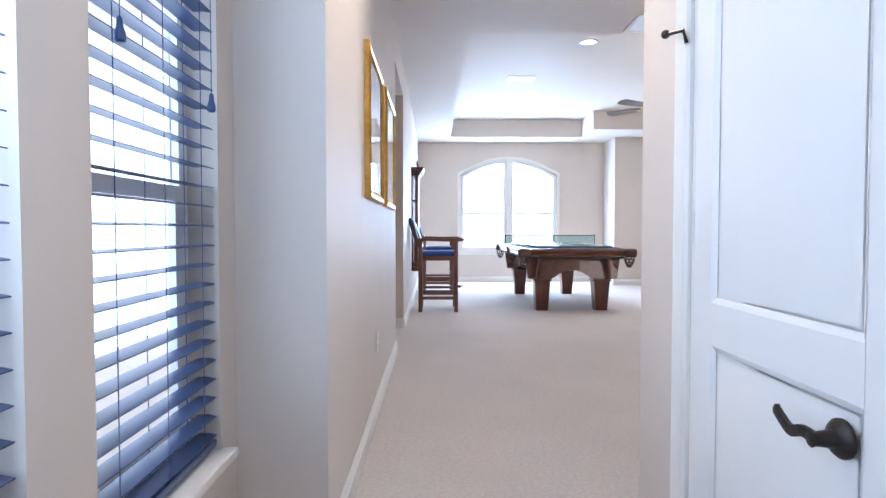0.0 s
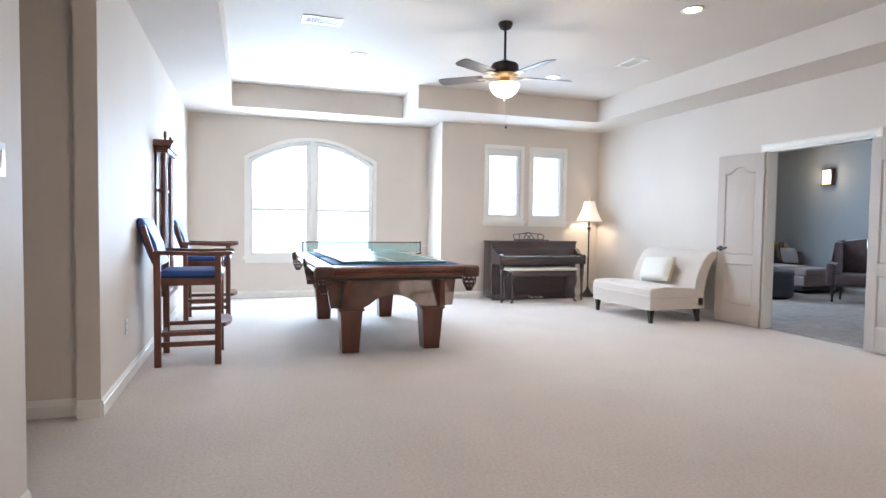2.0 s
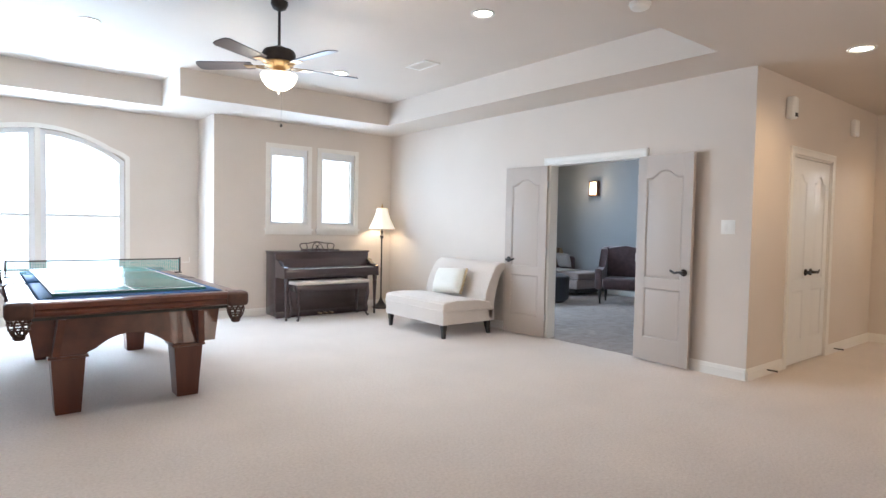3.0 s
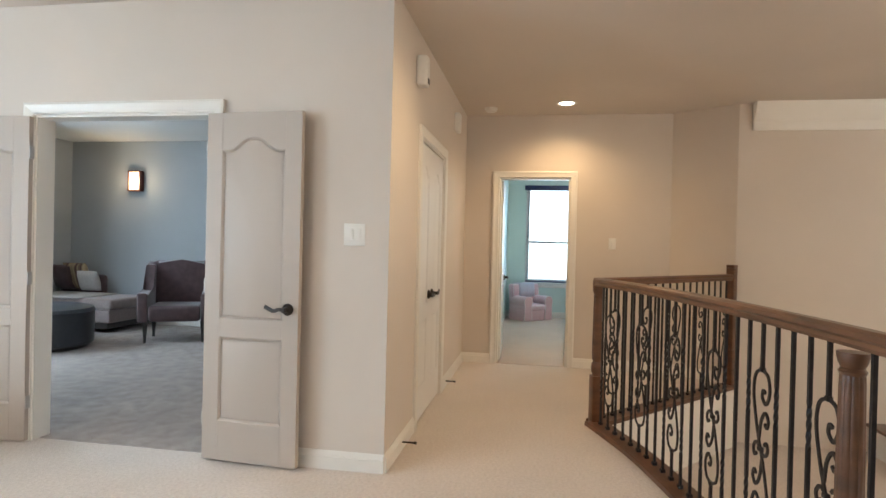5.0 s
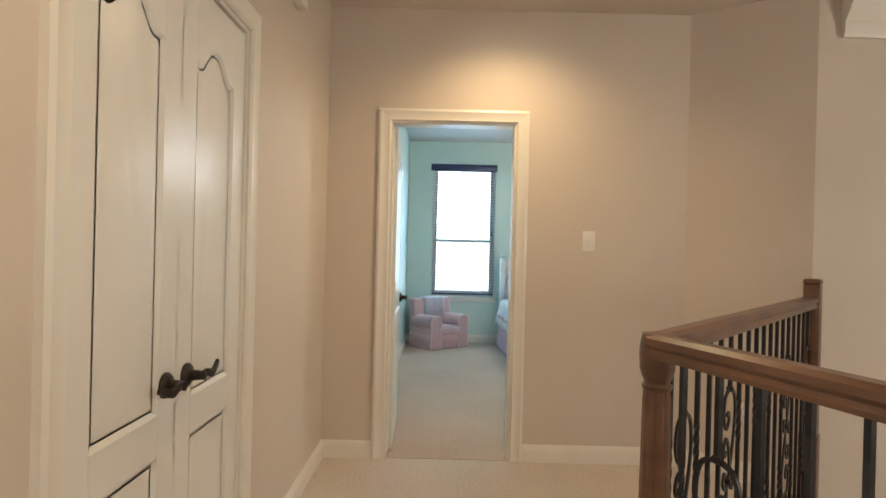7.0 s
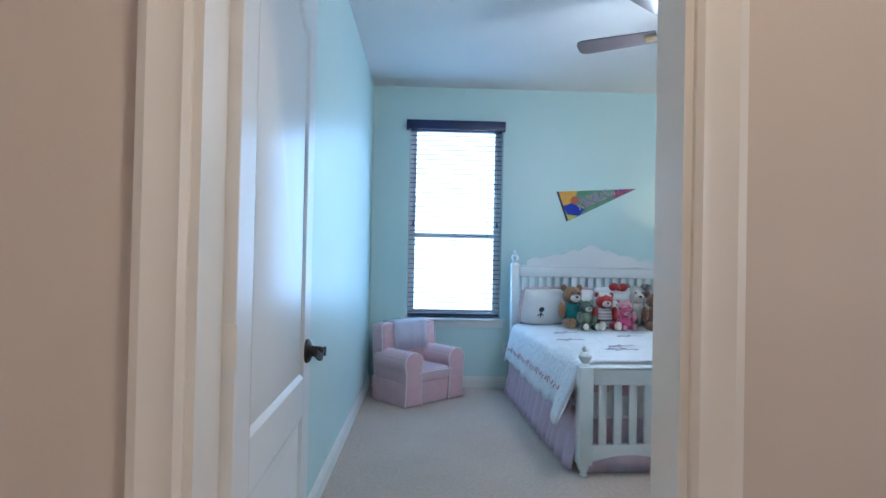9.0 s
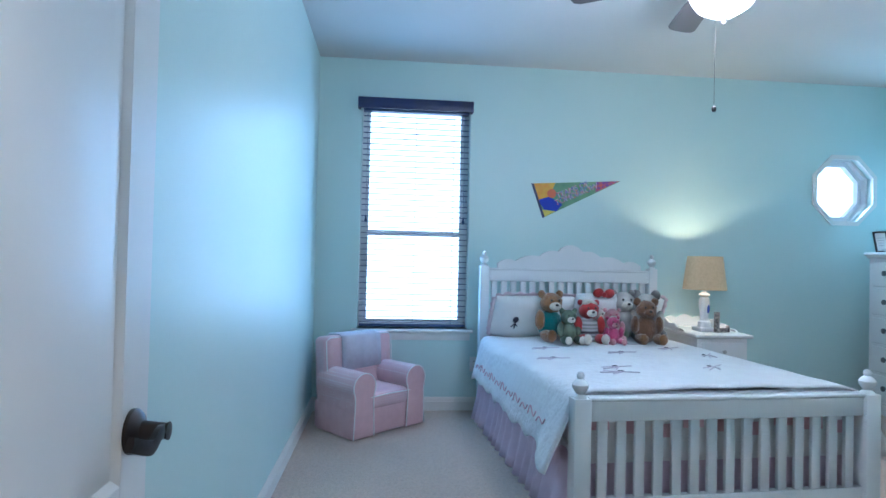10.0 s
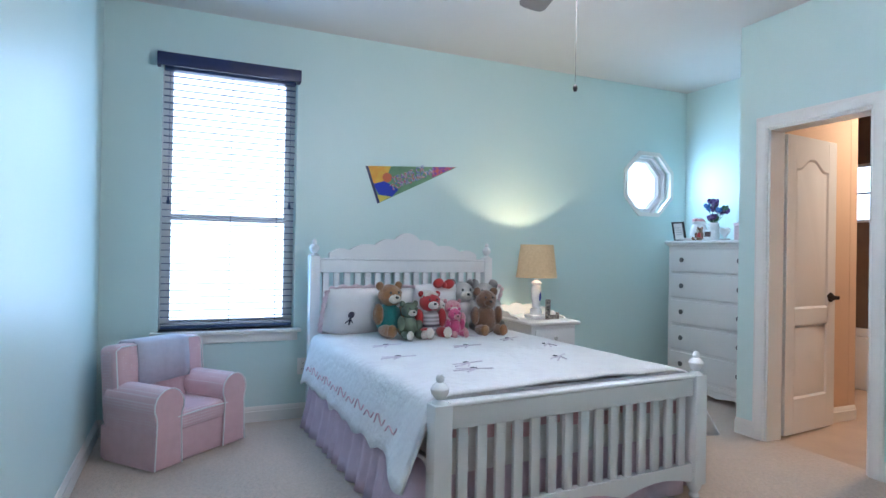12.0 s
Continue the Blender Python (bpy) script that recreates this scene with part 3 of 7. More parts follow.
def lever(parent, x, z, side, way, t):
    """A scrolled bronze lever on the face of a door."""
    y = side * t / 2
    h = part("handle", lathe(BM(), [(0.034, 0), (0.034, 0.006), (0.028, 0.013), (0.016, 0.017), (0.012, 0.05), (0.014, 0.055), (0, 0.057)], 20), IRON, parent, "dark bronze lever handle")
    h.matrix_basis = pose(x, y, z, -90 if side > 0 else 90, 0, 0)
    pts = bez([(0, 0.046, 0), (0.03 * way, 0.05, 0.004), (0.06 * way, 0.05, -0.006), (0.09 * way, 0.048, 0.004), (0.118 * way, 0.044, 0.016)], 5)
    pts = [(p.x, p.z if side > 0 else p.z, p.y) for p in pts]
    l = part("lever", sweep(BM(), pts, [(-0.004, -0.010), (0.004, -0.010), (0.006, 0), (0.004, 0.010), (-0.004, 0.010), (-0.006, 0)], (0, 1, 0)), IRON, h)
    if side > 0:
        l.matrix_basis = pose(0, 0, 0, 0, 0, 0) @ Matrix.Diagonal((1, -1, 1, 1))
    return h


def door(name, w, h, material, m, label, category="door", knob=0.905, sides=(1, -1), t=0.035, knob_x=None, way=-1, panels=True):
    """Hinge at x = 0, the leaf along +x, its faces towards -y and +y."""
    d = tagged(new(name), label, category, "", "structure")
    d.matrix_world = m
    core = t / 2 - 0.008
    part("leaf", box(BM(), 0.01, -core, 0.02, w - 0.01, core, h - 0.01), material, d)
    a, b, top = 0.10, w - 0.10, h - 0.145
    lower = [(a, 0.24), (b, 0.24), (b, 0.73), (a, 0.73)]
    upper = arch_top(a, b, 0.835, top, 0.07)
    for x0, x1 in ((0, a), (b, w)):
        part("stile", box(BM(), x0, -t / 2, 0.012, x1, t / 2, h, 0.0015, 1), material, d)
    for z0, z1 in ((0.012, 0.24), (0.73, 0.835)):
        part("rail", boxes((a, -t / 2, z0, b, t / 2, z1)), material, d)
    part("top_rail", solid(BM(), [(a, h), (b, h)] + upper[2:], "y", -t / 2, t / 2), material, d)
    for s in (1, -1):
        for pts in (lower, upper):
            bm = BM()
            cx, cz = (a + b) / 2, (min(p[1] for p in pts) + max(p[1] for p in pts)) / 2
            hw, hh = (b - a) / 2, (max(p[1] for p in pts) - min(p[1] for p in pts)) / 2
            loops = []
            for inset, y in ((0.0, t / 2), (0.010, t / 2 - 0.005), (0.014, t / 2 - 0.008), (0.020, t / 2 - 0.008), (0.045, t / 2 - 0.0025)):
                loops.append([bm.verts.new((cx + (p[0] - cx) * (1 - inset / hw), s * y, cz + (p[1] - cz) * (1 - inset / hh))) for p in pts])
            for p, q in zip(loops, loops[1:]):
                for i in range(len(pts)):
                    bm.faces.new((p[i], p[(i + 1) % len(pts)], q[(i + 1) % len(pts)], q[i]))
            bm.faces.new(loops[-1])
            part("panel", bm, material, d, "", 25)
    kx = w - 0.065 if knob_x is None else knob_x
    for s in sides:
        lever(d, kx, knob, s, way, t)
    for z in (0.25, 1.02, 1.8):
        part("hinge", boxes((-0.004, -t / 2 - 0.003, z - 0.04, 0.002, t / 2 - 0.002, z + 0.04)), WHITEPLASTIC if material is DOORWHITE else NICKEL, d)
    return d


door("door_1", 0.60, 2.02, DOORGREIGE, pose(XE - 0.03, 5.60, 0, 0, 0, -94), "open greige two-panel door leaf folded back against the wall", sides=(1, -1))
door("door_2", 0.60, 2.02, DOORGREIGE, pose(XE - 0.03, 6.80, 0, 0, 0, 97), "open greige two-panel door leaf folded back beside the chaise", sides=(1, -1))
door("door_3", 0.487, 2.015, DOORWHITE, pose(6.485, YH + 0.028, 0, 0, 0, 0), "closed white closet door leaf with arched panel", sides=(-1,))
door("door_4", 0.487, 2.015, DOORWHITE, pose(7.452, YH + 0.028, 0, 0, 0, 180), "closed white closet door leaf with arched panel", sides=(1,))
door("door_5", 0.735, 2.015, DOORWHITE, pose(XD + 0.118, 4.118, 0, 0, 0, 1.5), "white bedroom door standing open along the mint wall")
door("door_6", 0.60, 1.985, DOORWHITE, pose(11.735, YB - 0.180, 0, 0, 0, -84), "white bathroom door standing open")
door("door_7", 0.715, 2.045, DOORWHITE, pose(0.269, 1.028, 0, 0, 0, -90), "closed white passage door with dark lever", knob=0.665, sides=(-1,), way=-1, knob_x=0.57)
bm = tube(BM(), [(0.232, 1.045, 1.51), (0.220, 1.038, 1.54), (0.195, 1.083, 1.545)], 0.006, 6)
ball(bm, (0.192, 1.085, 1.545), 0.012)
tagged(part("hinge_pin_stop", bm, IRON), "dark bronze hinge pin door stop on the casing", "door stop")

# ---- ceiling fixtures ----


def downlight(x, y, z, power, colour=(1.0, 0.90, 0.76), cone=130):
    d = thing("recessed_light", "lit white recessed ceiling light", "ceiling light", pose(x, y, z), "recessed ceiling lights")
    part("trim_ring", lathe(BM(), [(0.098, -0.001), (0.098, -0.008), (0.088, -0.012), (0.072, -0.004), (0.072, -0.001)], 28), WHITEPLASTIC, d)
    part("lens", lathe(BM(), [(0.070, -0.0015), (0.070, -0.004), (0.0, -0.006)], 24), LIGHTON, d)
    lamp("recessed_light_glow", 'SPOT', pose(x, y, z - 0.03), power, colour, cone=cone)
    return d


for x, y in ((1.23, 8.22), (3.69, 5.825), (1.214, 5.755), (3.72, 8.28)):
    downlight(x, y, HT, 50, (1.0, 0.95, 0.90), 155)
# extra passage light, never in view, added to warm and brighten the start
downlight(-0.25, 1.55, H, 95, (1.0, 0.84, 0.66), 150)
downlight(5.77, 3.80, H, 52, (1.0, 0.69, 0.38), 150)
downlight(8.37, 3.46, H, 52, (1.0, 0.66, 0.34), 150)


def vent(x, y, z, w, d, turn=0):
    v = thing("ceiling_vent", "white slatted metal ceiling air vent", "air vent", pose(x, y, z, 0, 0, turn))
    part("backing", boxes((-w / 2 + 0.03, -d / 2 + 0.03, -0.003, w / 2 - 0.03, d / 2 - 0.03, -0.001)), GREYWALL, v)
    bm = BM()
    loop_frame(bm, [(-w / 2, -d / 2), (w / 2, -d / 2), (w / 2, d / 2), (-w / 2, d / 2)], "z", -0.011, -0.001, 0.035)
    part("frame", bm, WHITEPLASTIC, v)
    bm = BM()
    n = int((w - 0.07) / 0.026)
    s = part("slat", solid(BM(), [(-0.009, -0.004), (0.006, -0.012), (0.009, -0.010), (-0.006, -0.002)], "y", -d / 2 + 0.035, d / 2 - 0.035), WHITEPLASTIC, v)
    s.matrix_basis = pose(-w / 2 + 0.048, 0, 0)
    for i in range(1, n):
        again(s, v, pose(-w / 2 + 0.048 + i * 0.026, 0, 0))


vent(0.712, 7.24, HT, 0.36, 0.2)
vent(4.22, 7.37, HT, 0.36, 0.2, 90)
vent(1.45, 4.30, H, 0.55, 0.4)


def detector(x, y, z, label):
    d = thing("smoke_detector", label, "smoke detector", pose(x, y, z))
    part("base", lathe(BM(), [(0.068, 0), (0.068, -0.012), (0.062, -0.014)], 24), WHITEPLASTIC, d)
    part("dome", lathe(BM(), [(0.060, -0.013), (0.058, -0.030), (0.045, -0.040), (0.0, -0.043)], 24), WHITEPLASTIC, d)


detector(3.73, 4.40, H, "round white smoke detector on the soffit")
detector(8.54, 4.22, H, "round white smoke detector on the hall ceiling")


def fan(x, y, ztop, zblade, r, angle, bowl, blade_mat, label, chain):
    f = thing("ceiling_fan", label, "ceiling fan", pose(x, y, zblade))
    top = ztop - zblade
    part("canopy", lathe(BM(), [(0.066, top), (0.068, top - 0.02), (0.05, top - 0.055), (0.02, top - 0.07), (0.012, top - 0.075)], 24), IRON, f)
    part("downrod", rod(BM(), (0, 0, 0.13), (0, 0, top - 0.05), 0.011), IRON, f)
    part("motor", lathe(BM(), [(0.02, 0.16), (0.05, 0.145), (0.115, 0.12), (0.128, 0.10), (0.128, 0.045), (0.118, 0.03), (0.09, 0.012), (0.05, 0.0)], 32), IRON, f, "dark bronze motor housing")
    part("motor_band", lathe(BM(), [(0.09, 0.014), (0.118, 0.026), (0.121, 0.02), (0.10, -0.004), (0.07, -0.02), (0.05, -0.03)], 32), BRASS, f, "antique brass band")
    part("fitter", lathe(BM(), [(0.05, -0.03), (0.055, -0.05), (0.075, -0.062), (0.075, -0.07)], 28), BRASS, f)
    g = part("light_bowl", lathe(BM(), [(0.138, -0.066), (0.142, -0.075), (0.132, -0.11), (0.105, -0.15), (0.06, -0.178), (0.015, -0.187), (0.0, -0.188)], 32), bowl, f, "lit frosted glass bowl")
    part("finial", lathe(BM(), [(0.014, -0.186), (0.018, -0.194), (0.009, -0.205), (0.011, -0.213), (0, -0.222)], 14), IRON, f)
    first = None
    for k in range(5):
        m = pose(0, 0, 0, 0, 0, angle + 72 * k)
        if first is None:
            bm = BM()
            tube(bm, bez([(0.08, 0.0, 0.0), (0.12, 0.03, -0.008), (0.17, 0.028, -0.004), (0.19, 0, 0.0), (0.17, -0.028, -0.004), (0.12, -0.03, -0.008), (0.08, 0.0, 0.0)], 4), 0.0055, 6)
            box(bm, 0.185, -0.035, -0.006, 0.27, 0.035, 0.0)
            a1 = first = part("blade_iron", bm, BRASS, f)
            out = [(0.21, -0.055), (r - 0.04, -0.068), (r - 0.01, -0.055), (r, -0.03), (r, 0.03), (r - 0.01, 0.055), (r - 0.04, 0.068), (0.21, 0.055)]
            bl = part("blade", moved(solid(BM(), out, "z", 0.0, 0.007), pose(0, 0, 0.002, 12, 0, 0)), blade_mat, f)
            a1.matrix_basis = bl.matrix_basis = m
        else:
            again(a1, f, m)
            again(bl, f, m)
    part("pull_chain", tube(BM(), [(0.03, 0.02, -0.15), (0.03, 0.02, -0.15 - chain)], 0.0008, 5), IRON, f)
    part("chain_weight", lathe(BM(), [(0.003, 0.02), (0.008, 0.014), (0.010, 0.004), (0.006, -0.006)], 10, (0.03, 0.02, -0.165 - chain)), IRON, f)
    return f


BLADE = mat("walnut_fan_blade", (0.10, 0.085, 0.085), 0.28, second=(0.07, 0.06, 0.06), scale=10, stretch=(0.2, 1, 1))
fan(2.33, 6.70, HT, 2.53, 0.66, 66, BOWL, BLADE, "bronze five-blade ceiling fan with lit bowl", 0.30)
lamp("fan_bowl_glow", 'POINT', pose(2.33, 6.70, 2.26), 40, (1.0, 0.90, 0.74), radius=0.12)
fan(11.03, 2.37, H, 2.40, 0.645, 132, BOWLBED, BLADE, "dark five-blade bedroom ceiling fan with lit bowl", 0.41)
lamp("bedroom_fan_glow", 'POINT', pose(11.03, 2.37, 2.13), 48, (1.0, 0.95, 0.90), radius=0.12)

# ---- wall plates ----


def plate(name, label, category, m, w, h, kind):
    p = thing(name, label, category, m)
    part("plate", box(BM(), -w / 2, -0.006, -h / 2, w / 2, 0, h / 2, 0.003), WHITEPLASTIC, p)
    n = max(1, round(w / 0.07))
    for i in range(n):
        x = (i - (n - 1) / 2) * 0.046
        if kind == "rocker":
            part("rocker", moved(box(BM(), -0.016, -0.0035, -0.032, 0.016, 0.0035, 0.032, 0.002), pose(x, -0.007, 0, 4, 0, 0)), WHITEPLASTIC, p)
        else:
            for z in (0.022, -0.022):
                bm = box(BM(), -0.016, -0.0085, z - 0.014, 0.016, -0.005, z + 0.014, 0.002)
                o = part("socket", bm, WHITEPLASTIC, p)
                part("slot", boxes((-0.007, -0.0092, z - 0.004, -0.005, -0.0084, z + 0.006), (0.005, -0.0092, z - 0.004, 0.007, -0.0084, z + 0.006)), BLACKWOOD, o)
    return p


plate("light_switch", "white double rocker switch on beige wall", "light switch", pose(XE, 4.715, 1.335, 0, 0, -90), 0.125, 0.125, "rocker")
plate("light_switch", "white single rocker switch beside the bedroom door", "light switch", pose(XD, 2.93, 1.34, 0, 0, -90), 0.075, 0.12, "rocker")
plate("light_switch", "white rocker switch beside the framed pictures", "light switch", pose(XA, 4.07, 1.355, 0, 0, 90), 0.12, 0.12, "rocker")
plate("wall_outlet", "white duplex outlet on the picture wall", "wall outlet", pose(XA, 2.735, 0.39, 0, 0, 90), 0.072, 0.115, "outlet")
plate("wall_outlet", "white duplex outlet behind the spectator chair", "wall outlet", pose(XA, 6.25, 0.40, 0, 0, 90), 0.072, 0.115, "outlet")
plate("wall_outlet", "white duplex outlet beside the bed", "wall outlet", pose(XW, 3.04, 0.36, 0, 0, -90), 0.072, 0.115, "outlet")
d = thing("motion_sensor", "white motion sensor box high on the hall wall", "alarm sensor", pose(6.31, YH, 2.44))
part("housing", box(BM(), -0.055, -0.075, -0.10, 0.055, 0, 0.10, 0.02, 3), WHITEPLASTIC, d)
part("lens", box(BM(), -0.03, -0.079, -0.085, 0.03, -0.07, -0.05, 0.004), BLACKWOOD, d, "dark lens")
d = thing("door_chime", "white door chime box high on the hall wall", "door chime", pose(8.04, YH, 2.46))
part("housing", box(BM(), -0.07, -0.05, -0.09, 0.07, 0, 0.09, 0.012, 2), WHITEPLASTIC, d)
for x in (6.05, 7.72):
    d = thing("door_stop", "bronze spring door stop on the baseboard", "door stop", pose(x, YH - 0.015, 0.05))
    part("spring", rod(BM(), (0, 0, 0), (0, -0.075, 0), 0.006), IRON, d)
    part("tip", rod(BM(), (0, -0.075, 0), (0, -0.09, 0), 0.009), BLACKWOOD, d, "black rubber tip")

# ---- game room furniture ----
BLUECLOTH = mat("blue_rail_cloth", (0.02, 0.09, 0.26), 0.7, second=(0.025, 0.11, 0.30), scale=80, bump=0.3, bump_scale=300)
BOARD = mat("green_tennis_board", (0.05, 0.16, 0.145), 0.22, second=(0.045, 0.145, 0.13), scale=4)
WHITELINE = mat("white_line_paint", (0.8, 0.8, 0.8), 0.5)
NETTING = mat("teal_net", (0.10, 0.42, 0.38), 0.8, second=(0.08, 0.36, 0.33), scale=60)
LEATHERPOCKET = mat("brown_pocket_leather", (0.09, 0.035, 0.02), 0.45, second=(0.06, 0.024, 0.014), scale=20, bump=0.3, bump_scale=120)


def pool_table(cx, cy):
    t = thing("pool_table", "cherry wood pool table topped with a tennis board", "pool table", pose(cx, cy, 0))
    hx, hy = 0.685, 1.305
    # tapered square legs with a moulded collar
    first = None
    for sx in (-1, 1):
        for sy in (-1, 1):
            m = pose(sx * 0.375, sy * 0.945, 0)
            if first is None:
                bm = BM()
                lo, hi = 0.072, 0.098
                vs = [[bm.verts.new((a * k, b * k, z)) for a, b in ((-1, -1), (-0.8, -1), (0.8, -1), (1, -1), (1, -0.8), (1, 0.8), (1, 1), (0.8, 1), (-0.8, 1), (-1, 1), (-1, 0.8), (-1, -0.8))] for k, z in ((lo, 0.0), (lo + 0.002, 0.01), (hi, 0.375))]
                for p, q in zip(vs, vs[1:]):
                    for i in range(12):
                        bm.faces.new((p[i], p[(i + 1) % 12], q[(i + 1) % 12], q[i]))
                bm.faces.new(vs[0])
                bm.faces.new(vs[-1])
                first = part("leg", bm, CHERRY, t)
                bm = box(BM(), -0.115, -0.115, 0.375, 0.115, 0.115, 0.395, 0.006)
                box(bm, -0.107, -0.107, 0.395, 0.107, 0.107, 0.408, 0.004)
                col = part("collar", bm, CHERRY, t)
                first.matrix_basis = col.matrix_basis = m
            else:
                again(first, t, m)
                again(col, t, m)

    # arched aprons between the legs, splayed outwards
    def apron(length, leg, name, m):
        n = 18
        pts = [(-length, 0.66), (-length * 0.93, 0.408), (-leg, 0.408)]
        for i in range(n + 1):
            u = -1 + 2 * i / n
            pts.append((u * (leg - 0.05), 0.43 + 0.085 * (1 - abs(u) ** 2.2)))
        pts += [(leg, 0.408), (length * 0.93, 0.408), (length, 0.66)]
        bm = solid(BM(), pts, "y", -0.02, 0.02)
        o = part(name, bm, CHERRYH, t)
        o.matrix_basis = m
    for s in (-1, 1):
        apron(0.60, 0.27, "end_apron", pose(0, s * 1.09, 0, 7 * s, 0, 0))
        apron(1.19, 0.84, "side_apron", pose(s * 0.50, 0, 0, 0, 0, 90) @ pose(0, 0, 0, -7 * s, 0, 0))
    part("slate_bed", boxes((-0.60, -1.2, 0.66, 0.60, 1.2, 0.70)), BLACKWOOD, t)
    # moulded rails
    prof = [(-0.075, 0.0), (0.03, 0.0), (0.05, 0.012), (0.054, 0.03), (0.046, 0.045), (0.06, 0.055), (0.062, 0.085), (0.05, 0.098), (-0.03, 0.102), (-0.075, 0.09)]
    for s in (-1, 1):
        part("end_rail", sweep(BM(), [(s * 0.585, s * -(hy - 0.062), 0.69), (s * -0.585, s * -(hy - 0.062), 0.69)], [(-a, b) for a, b in prof]), CHERRYH, t)
        for y0, y1 in ((-1.2, -0.075), (0.075, 1.2)):
            a, b = (y0, y1) if s > 0 else (y1, y0)
            part("side_rail", sweep(BM(), [(s * (hx - 0.062), a, 0.69), (s * (hx - 0.062), b, 0.69)], prof), CHERRYH, t)
            part("cushion", box(BM(), s * 0.50 - 0.04, y0, 0.765, s * 0.50 + 0.07, y1, 0.797, 0.01), BLUECLOTH, t, "blue cloth cushion")
        part("end_cushion", box(BM(), -0.52, s * 1.15 - 0.05, 0.765, 0.52, s * 1.15 + 0.06, 0.797, 0.01), BLUECLOTH, t)
    # leather corner and side pockets with netted drops
    for x, y, side in ((-1, -1, 0), (1, -1, 0), (-1, 1, 0), (1, 1, 0), (-1, 0, 1), (1, 0, 1)):
        px, py = x * (hx - 0.04 - 0.02 * side), y * (hy - 0.045)
        p = part("pocket", box(BM(), px - 0.075, py - 0.075, 0.685, px + 0.075, py + 0.075, 0.792, 0.028, 4), LEATHERPOCKET, t, "brown leather pocket")
        bm = BM()
        for k in range(8):
            a = 2 * math.pi * k / 8
            tube(bm, bez([(px + 0.058 * math.cos(a), py + 0.058 * math.sin(a), 0.69), (px + 0.056 * math.cos(a + 0.4), py + 0.056 * math.sin(a + 0.4), 0.64), (px + 0.03 * math.cos(a + 0.8), py + 0.03 * math.sin(a + 0.8), 0.585)], 3), 0.006, 5)
        for z, r in ((0.66, 0.060), (0.625, 0.052), (0.588, 0.032)):
            tube(bm, [(px + r * math.cos(2 * math.pi * k / 14), py + r * math.sin(2 * math.pi * k / 14), z) for k in range(14)], 0.006, 5, True)
        lathe(bm, [(0.03, 0.585), (0.035, 0.57), (0.02, 0.56)], 12, (px, py, 0))
        part("pocket_net", bm, LEATHERPOCKET, p, "laced leather net")
    return t


pool_table(1.297, 7.79)
bd = thing("tennis_board", "glossy green tennis board laid on the pool table", "game board", pose(1.297, 7.79, 0.80))
part("board", box(BM(), -0.47, -1.13, 0, 0.47, 1.13, 0.018, 0.004), BOARD, bd)
for a in ((-0.47, -1.13, 0.47, -1.112), (-0.47, 1.112, 0.47, 1.13), (-0.47, -1.11, -0.452, 1.11), (0.452, -1.11, 0.47, 1.11), (-0.003, -1.11, 0.003, 1.11)):
    part("line", boxes((a[0], a[1], 0.0185, a[2], a[3], 0.020)), WHITELINE, bd)
nt = thing("table_tennis_net", "teal table tennis net with dark posts", "net", pose(1.297, 8.185, 0.80))
bm = BM()
for i in range(75):
    x = -0.66 + 1.32 * i / 74
    box(bm, x - 0.0022, -0.0012, 0.022, x + 0.0022, 0.0012, 0.135)
for z in (0.03, 0.043, 0.056, 0.069, 0.082, 0.095, 0.108, 0.121):
    box(bm, -0.66, -0.0013, z - 0.002, 0.66, 0.0013, z + 0.002)
part("mesh", bm, NETTING, nt)
part("top_tape", box(BM(), -0.665, -0.003, 0.13, 0.665, 0.003, 0.142, 0.001), BLACKWOOD, nt)
for s in (-1, 1):
    part("post", boxes((s * 0.67 - 0.007, -0.008, 0.0, s * 0.67 + 0.007, 0.008, 0.15)), BLACKWOOD, nt)
    part("clamp", box(BM(), s * 0.655 - 0.03, -0.025, 0.0, s * 0.655 + 0.03, 0.025, 0.012, 0.003), IRON, nt)
part("bracket", tube(BM(), [(0.67, 0, 0.10), (0.76, 0, 0.10), (0.76, 0, 0.145)], 0.004, 6), WHITEPLASTIC, nt)


